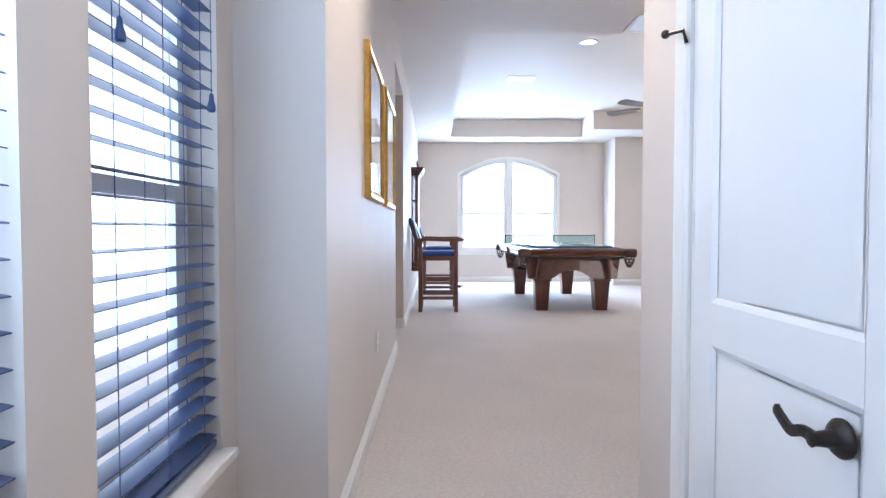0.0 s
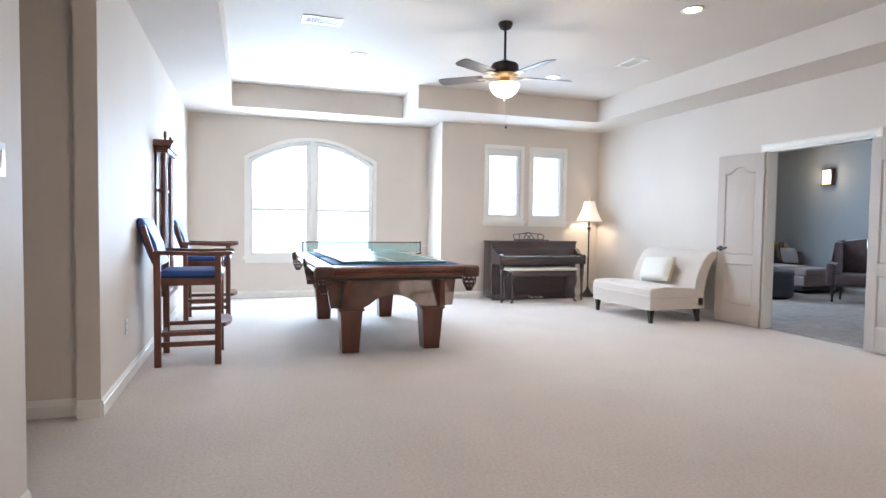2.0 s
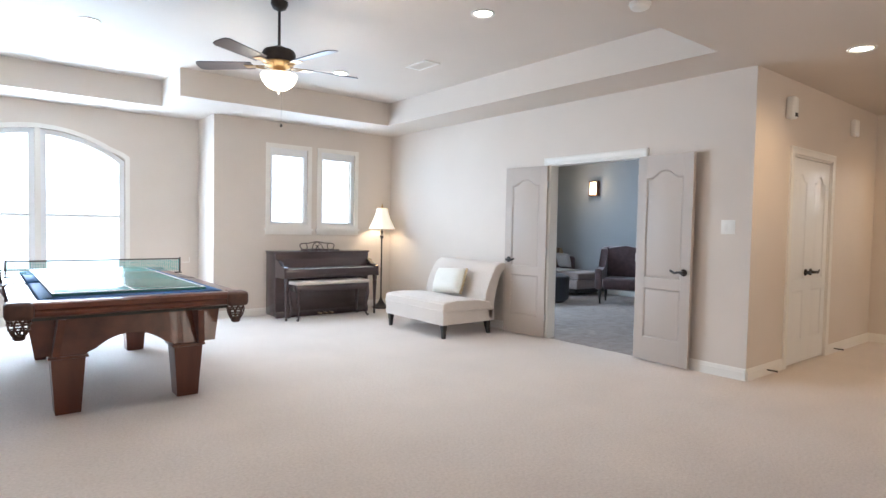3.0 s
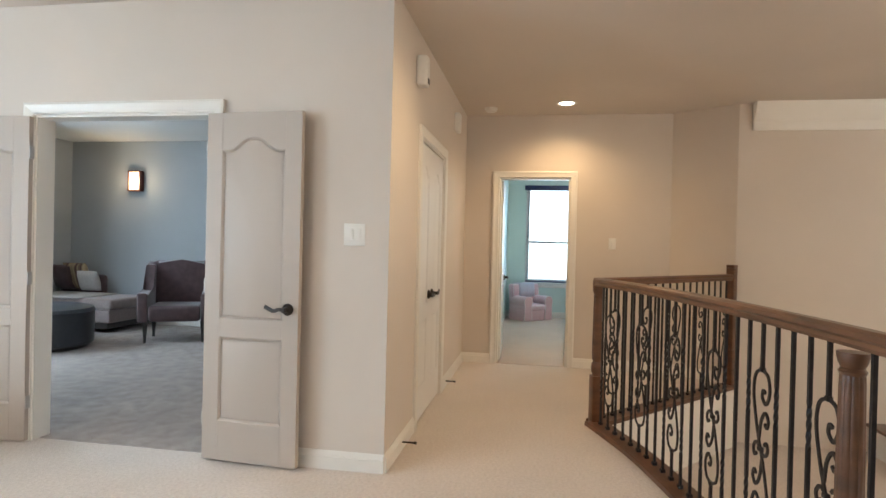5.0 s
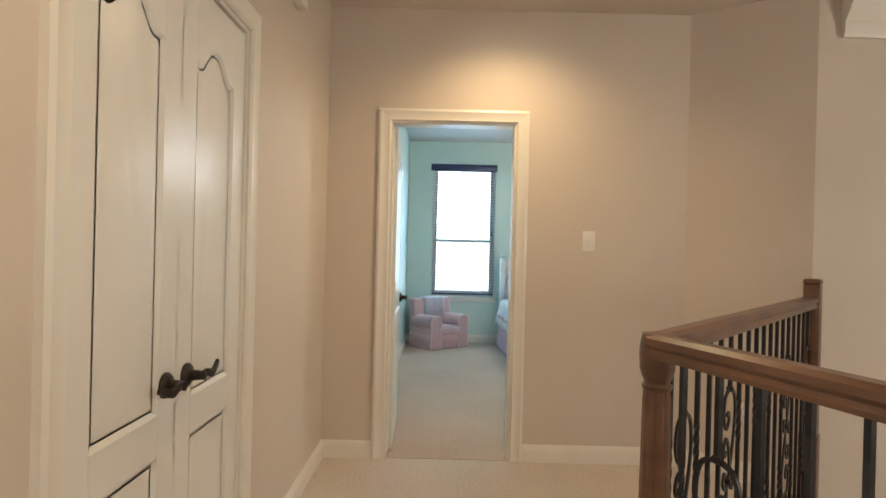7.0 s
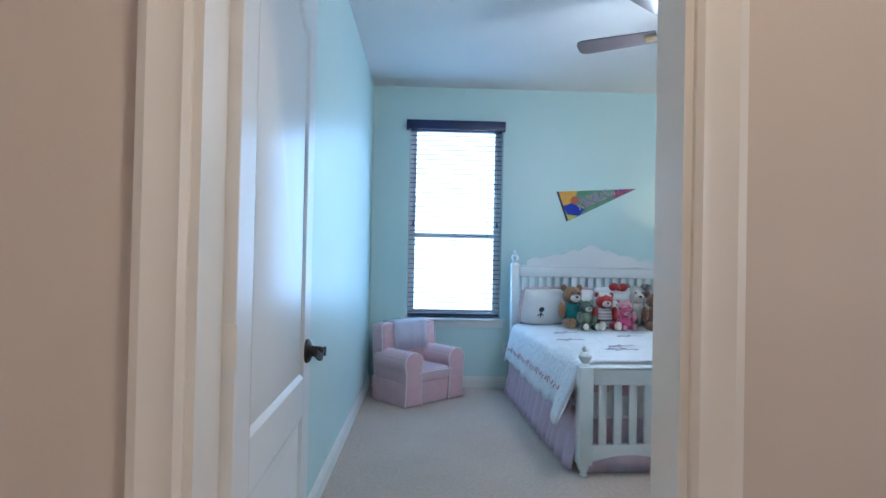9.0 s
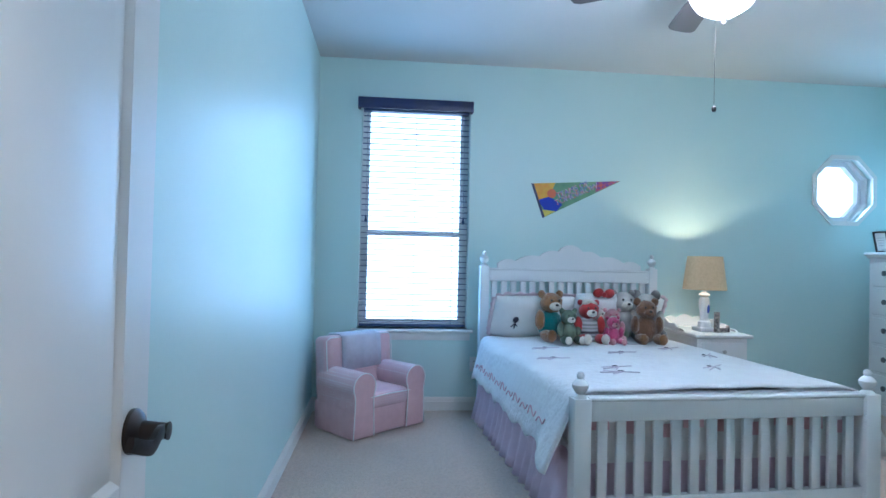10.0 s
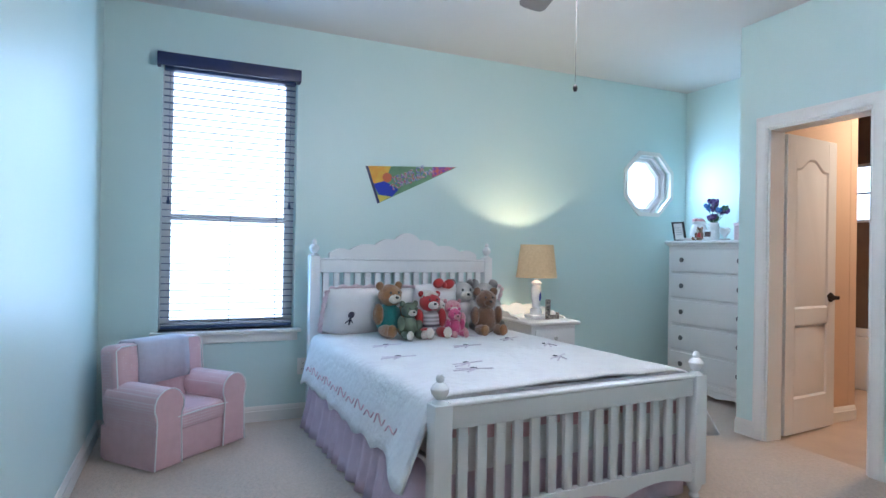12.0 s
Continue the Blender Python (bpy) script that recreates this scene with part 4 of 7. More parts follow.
def spectator_chair(m):
    c = thing("spectator_chair", "tall cherry spectator chair with navy leather seat", "chair", m, "spectator chairs")
    # faces +x; x 0 (back) to 0.45, y -0.28 to 0.28
    for y in (-0.265, 0.265):
        part("back_leg", box(BM(), -0.022, y - 0.022, 0, 0.028, y + 0.022, 0.89, 0.004), CHERRY, c)
        part("front_leg", box(BM(), 0.42, y - 0.022, 0, 0.468, y + 0.022, 0.87, 0.004), CHERRY, c)
        bm = solid(BM(), [(-0.03, 0.885), (0.46, 0.87), (0.545, 0.885), (0.56, 0.90), (0.54, 0.912), (0.30, 0.905), (0.0, 0.915), (-0.03, 0.91)], "y", y - 0.036, y + 0.036)
        part("arm", bm, CHERRY, c)
        o = part("arm_post", box(BM(), -0.16, y - 0.02, 0.86, -0.12, y + 0.02, 1.16, 0.006), CHERRY, c)
        o.matrix_basis = pose(0.13, 0, 0, 0, 0, 0) @ pose(-0.01, 0, 0.86, 0, -16, 0) @ pose(0, 0, -0.86)
        part("side_stretcher", box(BM(), 0.028, y - 0.012, 0.24, 0.42, y + 0.012, 0.275, 0.003), CHERRY, c)
        part("side_stretcher", box(BM(), 0.028, y - 0.012, 0.155, 0.42, y + 0.012, 0.195, 0.003), CHERRY, c)
        part("side_rail", box(BM(), 0.028, y - 0.014, 0.64, 0.42, y + 0.014, 0.70, 0.003), CHERRY, c)
    part("front_rail", box(BM(), 0.43, -0.243, 0.64, 0.458, 0.243, 0.70, 0.003), CHERRY, c)
    part("back_rail", box(BM(), -0.012, -0.243, 0.64, 0.016, 0.243, 0.70, 0.003), CHERRY, c)
    part("back_stretcher", box(BM(), -0.010, -0.243, 0.19, 0.014, 0.243, 0.23, 0.003), CHERRY, c)
    bm = solid(BM(), [(0.43, -0.243), (0.50, -0.243), (0.535, -0.12), (0.545, 0), (0.535, 0.12), (0.50, 0.243), (0.43, 0.243)], "z", 0.30, 0.33)
    part("footrest", bm, CHERRY, c)
    bm = box(BM(), 0.0, -0.25, 0.69, 0.475, 0.25, 0.755, 0.03, 4)
    part("seat", bm, NAVY, c, "navy leather seat")
    bm = BM()
    pts = [(0.03, 0.80), (-0.01, 0.97), (-0.075, 1.12), (-0.105, 1.165), (-0.135, 1.168), (-0.150, 1.14), (-0.115, 1.02), (-0.06, 0.86), (-0.03, 0.79)]
    solid(bm, pts, "y", -0.235, 0.235)
    es = [e for e in bm.edges if abs(e.verts[0].co.y - e.verts[1].co.y) < 1e-5]
    bmesh.ops.bevel(bm, geom=es, offset=0.02, segments=3, profile=0.5, affect='EDGES')
    part("backrest", bm, NAVY, c, "curved navy leather backrest")
    return c


spectator_chair(pose(-0.612, 6.93, 0))
spectator_chair(pose(-0.60, 8.94, 0, 0, 0, 1))

r = thing("cue_rack", "tall cherry wood wall rack holding pool cues", "cue rack", pose(XA, 7.94, 0))
part("back_board", box(BM(), 0.0, -0.30, 0.46, 0.018, 0.30, 1.80, 0.003), CHERRY, r)
for y in (-0.28, -0.16, 0.16, 0.28):
    part("column", lathe(BM(), [(0.026, 0.56), (0.026, 0.60), (0.019, 0.62), (0.021, 1.2), (0.019, 1.70), (0.026, 1.72), (0.026, 1.78)], 14, (0.075, y, 0)), CHERRY, r)
bm = box(BM(), 0, -0.33, 1.78, 0.12, 0.33, 1.815, 0.004)
box(bm, 0, -0.35, 1.815, 0.145, 0.35, 1.835, 0.006)
solid(bm, [(0, 1.835), (0.145, 1.835), (0.17, 1.87), (0.175, 1.89), (0, 1.89)], "y", -0.37, 0.37)
part("cornice", bm, CHERRY, r)
part("shelf", box(BM(), 0, -0.32, 0.50, 0.12, 0.32, 0.56, 0.006), CHERRY, r)
part("foot_moulding", box(BM(), 0, -0.34, 0.44, 0.13, 0.34, 0.50, 0.01), CHERRY, r)
part("cue_holder", box(BM(), 0, -0.30, 1.42, 0.075, 0.30, 1.445, 0.004), CHERRY, r)
for y in (-0.20, 0.20):
    part("finial", lathe(BM(), [(0.012, 1.89), (0.016, 1.90), (0.010, 1.915), (0.014, 1.94), (0.013, 1.985), (0.006, 1.99)], 12, (0.08, y, 0)), CHERRY, r)
for k, y in enumerate((-0.10, -0.05, 0.0, 0.05, 0.10, -0.22, 0.22)):
    q = thing("pool_cue", "slim wooden pool cue with a dark butt", "pool cue", pose(XA + 0.05, 7.94 + y, 0.562), "pool cues")
    part("butt", rod(BM(), (0, 0, 0), (0, 0, 0.55), 0.0145, 0.011, 10), (NAVY, BLACKWOOD, CHERRY)[k % 3], q)
    part("shaft", rod(BM(), (0, 0, 0.55), (0, 0, 1.21), 0.0105, 0.0065, 10), mat("maple_cue", (0.5, 0.33, 0.17), 0.3, second=(0.44, 0.28, 0.14), scale=8) if k == 0 else bpy.data.materials["maple_cue"], q)


# framed pictures
MATBOARD = mat("cream_mat_board", (0.62, 0.60, 0.58), 0.8, second=(0.59, 0.57, 0.55), scale=4)
ART = mat("faded_botanical_print", (0.42, 0.40, 0.40), 0.8, second=(0.58, 0.50, 0.48), scale=2.6, detail=6)
ARTBLUE = mat("grey_blue_print_band", (0.22, 0.28, 0.33), 0.8, second=(0.27, 0.33, 0.38), scale=6)
ARTGOLD = mat("tan_print_wave", (0.55, 0.46, 0.33), 0.8, second=(0.48, 0.40, 0.29), scale=6)
GLAZE = mat("picture_glass", (1, 1, 1), 0.02)
GLAZE.node_tree.nodes["Principled BSDF"].inputs["Transmission Weight"].default_value = 1.0
GLAZE.node_tree.nodes["Principled BSDF"].inputs["IOR"].default_value = 1.5
for y0, y1, z0, z1, label in ((2.19, 2.92, 1.165, 1.89, "large gilt framed print of tan waves under glass"), (3.14, 3.95, 1.165, 1.91, "large gilt framed floral print under glass")):
    f = thing("framed_picture", label, "picture", pose(XA, (y0 + y1) / 2, (z0 + z1) / 2, 0, 0, 90), "framed prints")
    hw, hh = (y1 - y0) / 2, (z1 - z0) / 2
    out = [(-hw, 0, -hh), (hw, 0, -hh), (hw, 0, hh), (-hw, 0, hh)]
    bm = BM()
    prof = [(0, 0), (0.0, 0.022), (0.008, 0.030), (0.018, 0.026), (0.026, 0.030), (0.034, 0.022), (0.046, 0.016), (0.046, 0.0)]
    corners = [(-1, -1), (1, -1), (1, 1), (-1, 1)]
    vs = [[bm.verts.new((sx * (hw - d), -e, sz * (hh - d))) for d, e in prof] for sx, sz in corners]
    for i in range(4):
        a, b = vs[i], vs[(i + 1) % 4]
        for k in range(len(prof)):
            bm.faces.new((a[k], a[(k + 1) % len(prof)], b[(k + 1) % len(prof)], b[k]))
    part("frame", bm, GOLD, f, "gilt moulded frame")
    for s in (1, -1):
        bm = BM()
        for i in range(60):
            ball(bm, (-hw + 0.05 + (2 * hw - 0.1) * i / 59, -0.022, s * (hh - 0.038)), 0.005, u=6, v=4)
        part("beading", bm, GOLD, f)
    part("mat_board", boxes((-hw + 0.044, -0.010, -hh + 0.044, hw - 0.044, -0.004, hh - 0.044)), MATBOARD, f)
    if "waves" in label:
        part("print", boxes((-hw + 0.13, -0.0125, -hh + 0.13, hw - 0.13, -0.0105, hh - 0.13)), ART, f)
        part("print_band", boxes((-hw + 0.045, -0.0125, -hh + 0.045, hw - 0.045, -0.0105, -hh + 0.125)), ARTBLUE, f)
        wave = [(hw - 0.15, -hh + 0.14)] + [(-hw + 0.14 + (2 * hw - 0.29) * i / 12, -hh + 0.30 - 0.012 * i + 0.03 * math.sin(i * 0.9)) for i in range(13)] + [(hw - 0.15, -hh + 0.14)]
        part("print_wave", solid(BM(), wave[1:] + [(-hw + 0.14, -hh + 0.14)], "y", -0.0145, -0.0128), ARTGOLD, f)
    else:
        part("print", boxes((-hw + 0.11, -0.0125, -hh + 0.11, hw - 0.11, -0.0105, hh - 0.11)), ART, f)
        for k in range(5):
            bm = tube(BM(), bez([(-0.12 + 0.06 * k, -0.014, -0.22), (-0.10 + 0.05 * k, -0.014, 0.0), (-0.16 + 0.08 * k, -0.014, 0.2)], 5), 0.004, 5)
            ball(bm, (-0.16 + 0.08 * k, -0.0135, 0.2), 0.03, 0.002, 0.045, 10, 6)
            part("stem", bm, ARTBLUE if k % 2 else ARTGOLD, f)
    g = part("glazing", boxes((-hw + 0.044, -0.0185, -hh + 0.044, hw - 0.044, -0.0165, hh - 0.044)), GLAZE, f)
    g.visible_shadow = False

# spinet piano
IVORY = mat("ivory_key", (0.75, 0.72, 0.64), 0.25)
p = thing("piano", "dark walnut spinet piano with open key lid", "piano", pose(3.58, 9.48, 0))
W = 1.45
bm = box(BM(), 0.0, 0.30, 0.02, W, 0.63, 0.885, 0.006)
part("case", bm, WALNUT, p)
part("lid", box(BM(), -0.012, 0.29, 0.885, W + 0.012, 0.64, 0.91, 0.006), WALNUT, p)
part("toe_rail", box(BM(), 0.0, 0.285, 0.0, W, 0.30, 0.09, 0.004), WALNUT, p)
part("key_bed", box(BM(), 0.02, 0.0, 0.565, W - 0.02, 0.30, 0.62, 0.006), WALNUT, p)
part("key_slip", box(BM(), 0.02, -0.004, 0.60, W - 0.02, 0.02, 0.685, 0.004), WALNUT, p)
for x in (0.0, W - 0.055):
    part("cheek", solid(BM(), [(0.0, 0.56), (0.0, 0.70), (0.03, 0.72), (0.12, 0.72), (0.22, 0.79), (0.30, 0.80), (0.30, 0.56)], "x", x, x + 0.055), WALNUT, p)
part("fall_board", moved(box(BM(), 0.06, -0.008, 0.0, W - 0.06, 0.008, 0.13, 0.003), pose(0, 0.235, 0.68, -18, 0, 0)), WALNUT, p)
part("keyboard", box(BM(), 0.07, 0.02, 0.665, W - 0.07, 0.17, 0.685, 0.002), IVORY, p, "ivory keys")
bm = BM()
for i in range(51):
    if i % 7 in (2, 6):
        continue
    x = 0.085 + (W - 0.17) * (i + 0.5) / 52
    box(bm, x + 0.008, 0.08, 0.685, x + 0.02, 0.17, 0.696)
part("black_keys", bm, BLACKWOOD, p)
for x in (0.045, W - 0.045):
    part("leg", lathe(BM(), [(0.016, 0), (0.020, 0.012), (0.014, 0.03), (0.018, 0.2), (0.026, 0.40), (0.032, 0.47), (0.022, 0.49), (0.032, 0.51), (0.032, 0.565)], 16, (x, 0.035, 0)), WALNUT, p)
bm = BM()
for pts in ([(0.46, 0.95), (0.45, 0.985), (0.49, 1.01), (0.60, 1.015), (0.72, 1.035), (0.84, 1.015), (0.95, 1.01), (0.99, 0.985), (0.98, 0.95)], [(0.46, 0.95), (0.50, 0.925), (0.72, 0.93), (0.94, 0.925), (0.98, 0.95)], [(0.55, 0.928), (0.56, 0.975), (0.54, 1.012)], [(0.89, 0.928), (0.88, 0.975), (0.90, 1.012)],
            [(0.63, 0.928), (0.66, 0.99), (0.72, 1.033), (0.78, 0.99), (0.81, 0.928)], [(0.69, 0.93), (0.715, 0.965), (0.69, 0.99)], [(0.75, 0.93), (0.725, 0.965), (0.75, 0.99)]):
    tube(bm, [(a.x, 0.50 + (a.z - 0.91) * 0.25, a.z) for a in bez([(x, 0, z) for x, z in pts], 5)], 0.007, 6)
part("music_rack", bm, WALNUT, p, "scrolled open music rack")
part("desk", box(BM(), 0.42, 0.40, 0.908, 1.02, 0.43, 0.928, 0.003), WALNUT, p)
part("pedals", boxes((0.62, 0.20, 0.03, 0.65, 0.285, 0.045), (0.71, 0.20, 0.03, 0.74, 0.285, 0.045), (0.80, 0.20, 0.03, 0.83, 0.285, 0.045)), BRASS, p)
b = thing("piano_bench", "walnut piano bench with cream padded seat", "bench", pose(3.70, 9.36, 0))
part("seat", box(BM(), 0, 0, 0.475, 1.12, 0.34, 0.52, 0.018, 3), LINEN, b, "cream upholstered seat")
part("apron", box(BM(), 0.015, 0.015, 0.39, 1.105, 0.325, 0.475, 0.004), WALNUT, b)
for x in (0.05, 1.07):
    for y, s in ((0.04, -1), (0.30, 1)):
        pts = bez([(x, y, 0.42), (x + (0.018 if x > 0.5 else -0.018), y + s * 0.018, 0.34), (x, y, 0.18), (x + (0.004 if x > 0.5 else -0.004), y + s * 0.004, 0.05), (x + (0.022 if x > 0.5 else -0.022), y + s * 0.02, 0.012)], 5)
        bm = BM()
        for i, (a, c) in enumerate(zip(pts, pts[1:])):
            u = i / len(pts)
            rod(bm, a, c, 0.034 - 0.022 * min(1, u * 1.3), 0.034 - 0.022 * min(1, (u + 1 / len(pts)) * 1.3), 10)
        ball(bm, pts[-1] + Vector((0, 0, 0.004)), 0.022, 0.022, 0.015, 10, 6)
        part("leg", bm, WALNUT, b, "cabriole leg")

# floor lamp
SHADE = mat("lit_silk_shade", (0.85, 0.78, 0.66), 0.8, emit=(1.0, 0.82, 0.58), power=0.5)
f = thing("floor_lamp", "bronze floor lamp with lit pleated bell shade", "floor lamp", pose(5.36, 9.93, 0))
part("base", lathe(BM(), [(0.135, 0), (0.135, 0.02), (0.11, 0.035), (0.06, 0.07), (0.03, 0.12), (0.022, 0.14)], 8), IRON, f)
part("pole", lathe(BM(), [(0.014, 0.13), (0.019, 0.15), (0.012, 0.17), (0.012, 0.60), (0.018, 0.615), (0.012, 0.63), (0.012, 1.08), (0.026, 1.10), (0.032, 1.13), (0.016, 1.15), (0.024, 1.19), (0.012, 1.21), (0.010, 1.30)], 16), IRON, f)
bm = BM()
prof = [(0.20, 1.235), (0.196, 1.245), (0.16, 1.32), (0.125, 1.40), (0.098, 1.48), (0.082, 1.545), (0.080, 1.555)]
n = 48
rings = [[bm.verts.new((r * (1 + 0.025 * abs(math.sin(4 * 2 * math.pi * i / n))) * math.cos(2 * math.pi * i / n), r * (1 + 0.025 * abs(math.sin(4 * 2 * math.pi * i / n))) * math.sin(2 * math.pi * i / n), z)) for i in range(n)] for r, z in prof]
for a, c in zip(rings, rings[1:]):
    for i in range(n):
        bm.faces.new((a[i], a[(i + 1) % n], c[(i + 1) % n], c[i]))
sh = part("shade", bm, SHADE, f, "glowing cream bell shade")
so = sh.modifiers.new("thickness", 'SOLIDIFY')
so.thickness = 0.003
part("finial", lathe(BM(), [(0.006, 1.55), (0.012, 1.575), (0.016, 1.59), (0.006, 1.605), (0.009, 1.62), (0, 1.625)], 12), BRASS, f)
part("harp", tube(BM(), [(0.05, 0, 1.30), (0.06, 0, 1.42), (0.0, 0, 1.55), (-0.06, 0, 1.42), (-0.05, 0, 1.30)], 0.003, 6), BRASS, f)
lamp("floor_lamp_glow", 'POINT', pose(5.36, 9.93, 1.40), 11, (1.0, 0.86, 0.66), radius=0.05)

# armless lounge chair
c = thing("slipper_lounge", "cream linen armless lounge with scrolled back", "lounge chair", pose(4.58, 7.38, 0))
L = 1.20


def padded(bm, pts, y0, y1, r=0.03):
    solid(bm, pts, "y", y0, y1)
    es = [e for e in bm.edges if abs(e.verts[0].co.y - e.verts[1].co.y) < 1e-5]
    bmesh.ops.bevel(bm, geom=es, offset=r, segments=3, profile=0.6, affect='EDGES')
    return bm


part("seat_base", padded(BM(), [(0.0, 0.16), (0.80, 0.16), (0.80, 0.30), (0.0, 0.34)], 0, L, 0.012), LINEN, c)
part("seat", padded(BM(), [(-0.012, 0.31), (0.0, 0.40), (0.03, 0.425), (0.20, 0.435), (0.55, 0.42), (0.72, 0.40), (0.76, 0.30)], -0.008, L + 0.008, 0.025), LINEN, c, "padded cream seat")
bm = tube(BM(), [(-0.006, -0.006, 0.325), (0.70, -0.008, 0.315)], 0.006, 6)
tube(bm, [(-0.012, 0.0, 0.325), (-0.012, L, 0.325)], 0.006, 6)
part("piping", bm, LINEN, c)
outer = [(0.64, 0.40), (0.66, 0.50), (0.70, 0.62), (0.76, 0.74), (0.82, 0.82), (0.90, 0.865), (0.965, 0.86), (1.0, 0.83), (0.99, 0.80), (0.95, 0.80), (0.90, 0.765), (0.85, 0.68), (0.81, 0.56), (0.795, 0.40), (0.79, 0.18), (0.70, 0.18)]
part("backrest", padded(BM(), outer, 0.0, L, 0.02), LINEN, c, "scrolled cream backrest")
for x, y, kx in ((0.05, 0.05, -1), (0.05, L - 0.05, -1), (0.72, 0.05, 1), (0.72, L - 0.05, 1)):
    bm = BM()
    rings = [[bm.verts.new((x + kx * o + a * k, y + b_ * k, z)) for a, b_ in ((-1, -1), (1, -1), (1, 1), (-1, 1))] for k, z, o in ((0.018, 0, 0.03 if kx > 0 else 0.0), (0.022, 0.08, 0.01 if kx > 0 else 0.0), (0.032, 0.165, 0))]
    for p_, q_ in zip(rings, rings[1:]):
        for i in range(4):
            bm.faces.new((p_[i], p_[(i + 1) % 4], q_[(i + 1) % 4], q_[i]))
    bm.faces.new(rings[0])
    bm.faces.new(rings[-1])
    part("leg", bm, BLACKWOOD, c, "black tapered leg")


def cushion(name, label, m, w, h, t, material, ruffle=None, n=14, category="pillow"):
    """A soft cushion standing in x and z, its thickness along y."""
    o = thing(name, label, category, m)
    bm = BM()
    grid = {}
    for s in (1, -1):
        for i in range(n + 1):
            for k in range(n + 1):
                u, v = -1 + 2 * i / n, -1 + 2 * k / n
                edge = i in (0, n) or k in (0, n)
                if edge and s < 0:
                    continue
                f_ = max(0.0, (1 - u ** 4) * (1 - v ** 4)) ** 0.55
                pull = 1 - 0.05 * (abs(u) * abs(v)) ** 2 - 0.035 * ((1 - u * u) * abs(v) ** 3 + (1 - v * v) * abs(u) ** 3)
                wr = 0.05 * noise.noise(Vector((u * 2.2, v * 2.2, s * 3.0)))
                grid[s, i, k] = bm.verts.new((u * w / 2 * pull, s * t / 2 * f_ * (1 + wr * 2), v * h / 2 * pull))
    for s in (1, -1):
        g = lambda i, k: grid.get((s, i, k)) or grid[1, i, k]
        for i in range(n):
            for k in range(n):
                bm.faces.new((g(i, k), g(i + 1, k), g(i + 1, k + 1), g(i, k + 1)))
    part("cover", bm, material, o, "", 60)
    if ruffle:
        bm = BM()
        m_ = 90
        loop = []
        for i in range(m_):
            a = 4 * i / m_
            k, u = int(a), a - int(a)
            e = [(-1 + 2 * u, -1), (1, -1 + 2 * u), (1 - 2 * u, 1), (-1, 1 - 2 * u)][k]
            g_ = (abs(e[0]) ** 7 + abs(e[1]) ** 7) ** (-1 / 7)
            loop.append(((e[0] * g_, e[1] * g_), i))
        a_ = [bm.verts.new((e[0] * w / 2 * 0.955, 0, e[1] * h / 2 * 0.955)) for e, i in loop]
        b_ = [bm.verts.new((e[0] * (w / 2 + ruffle[1] * (0.75 + 0.25 * math.sin(i * 2.1))), 0.010 * math.sin(i * 1.9), e[1] * (h / 2 + ruffle[1] * (0.75 + 0.25 * math.sin(i * 2.1))))) for e, i in loop]
        for i in range(m_):
            bm.faces.new((a_[i], a_[(i + 1) % m_], b_[(i + 1) % m_], b_[i]))
        q = part("ruffle", bm, ruffle[0], o)
        so_ = q.modifiers.new("thickness", 'SOLIDIFY')
        so_.thickness = 0.004
    return o


IVORYCLOTH = mat("ivory_satin", (0.72, 0.69, 0.62), 0.6, second=(0.68, 0.65, 0.58), scale=40, bump=0.3, bump_scale=200)
TANFRINGE = mat("tan_fringe", (0.45, 0.32, 0.15), 0.8, second=(0.38, 0.26, 0.12), scale=30)
pl = cushion("throw_pillow", "ivory throw pillow with tan tasselled edge", pose(5.16, 8.01, 0.605, 20, 0, 90) @ pose(0, 0, 0, 0, 3, 0), 0.56, 0.34, 0.15, IVORYCLOTH)
bm = BM()
for i in range(16):
    z = -0.16 + 0.32 * i / 15
    rod(bm, (-0.268, 0, z), (-0.305, 0.01 * math.sin(i * 2.1), z - 0.004), 0.006, 0.011, 6)
part("fringe", bm, TANFRINGE, pl, "tan tasselled fringe")

# ---- stair railing ----
CURVE = bez([(2.63, 2.62, 0), (3.6, 2.68, 0), (4.45, 2.74, 0), (5.1, 2.81, 0), (5.6, 2.89, 0), (6.25, 3.04, 0), (6.88, 3.26, 0)], 8)
LINE = [Vector((6.88, 3.26, 0)), Vector((8.39, 1.90, 0))]


def along(path, d):
    """The place and heading at d metres along a path."""
    for a, b in zip(path, path[1:]):
        n = (b - a).length
        if d <= n:
            return a + (b - a) * (d / n), math.degrees(math.atan2(b.y - a.y, b.x - a.x))
        d -= n
    return path[-1], math.degrees(math.atan2(path[-1].y - path[-2].y, path[-1].x - path[-2].x))


def length(path):
    return sum((b - a).length for a, b in zip(path, path[1:]))


def bar(bm, z0, z1, twists=(), h=0.0065):
    """A square iron bar, twisted between the heights given."""
    zs, turn, rings = [z0], 0.0, []
    for a, b in twists:
        zs += [a + (b - a) * i / 10 for i in range(11)]
    zs.append(z1)
    for z in zs:
        for a, b in twists:
            if a < z <= b + 1e-6:
                turn += 36
        rings.append([bm.verts.new((h * 1.414 * math.cos(radians(turn + 45 + 90 * i)), h * 1.414 * math.sin(radians(turn + 45 + 90 * i)), z)) for i in range(4)])
    for p, q in zip(rings, rings[1:]):
        for i in range(4):
            bm.faces.new((p[i], p[(i + 1) % 4], q[(i + 1) % 4], q[i]))
    bm.faces.new(list(reversed(rings[0])))
    bm.faces.new(rings[-1])


def iron_shoe(bm):
    box(bm, -0.014, -0.014, 0.03, 0.014, 0.014, 0.052, 0.004, 1)


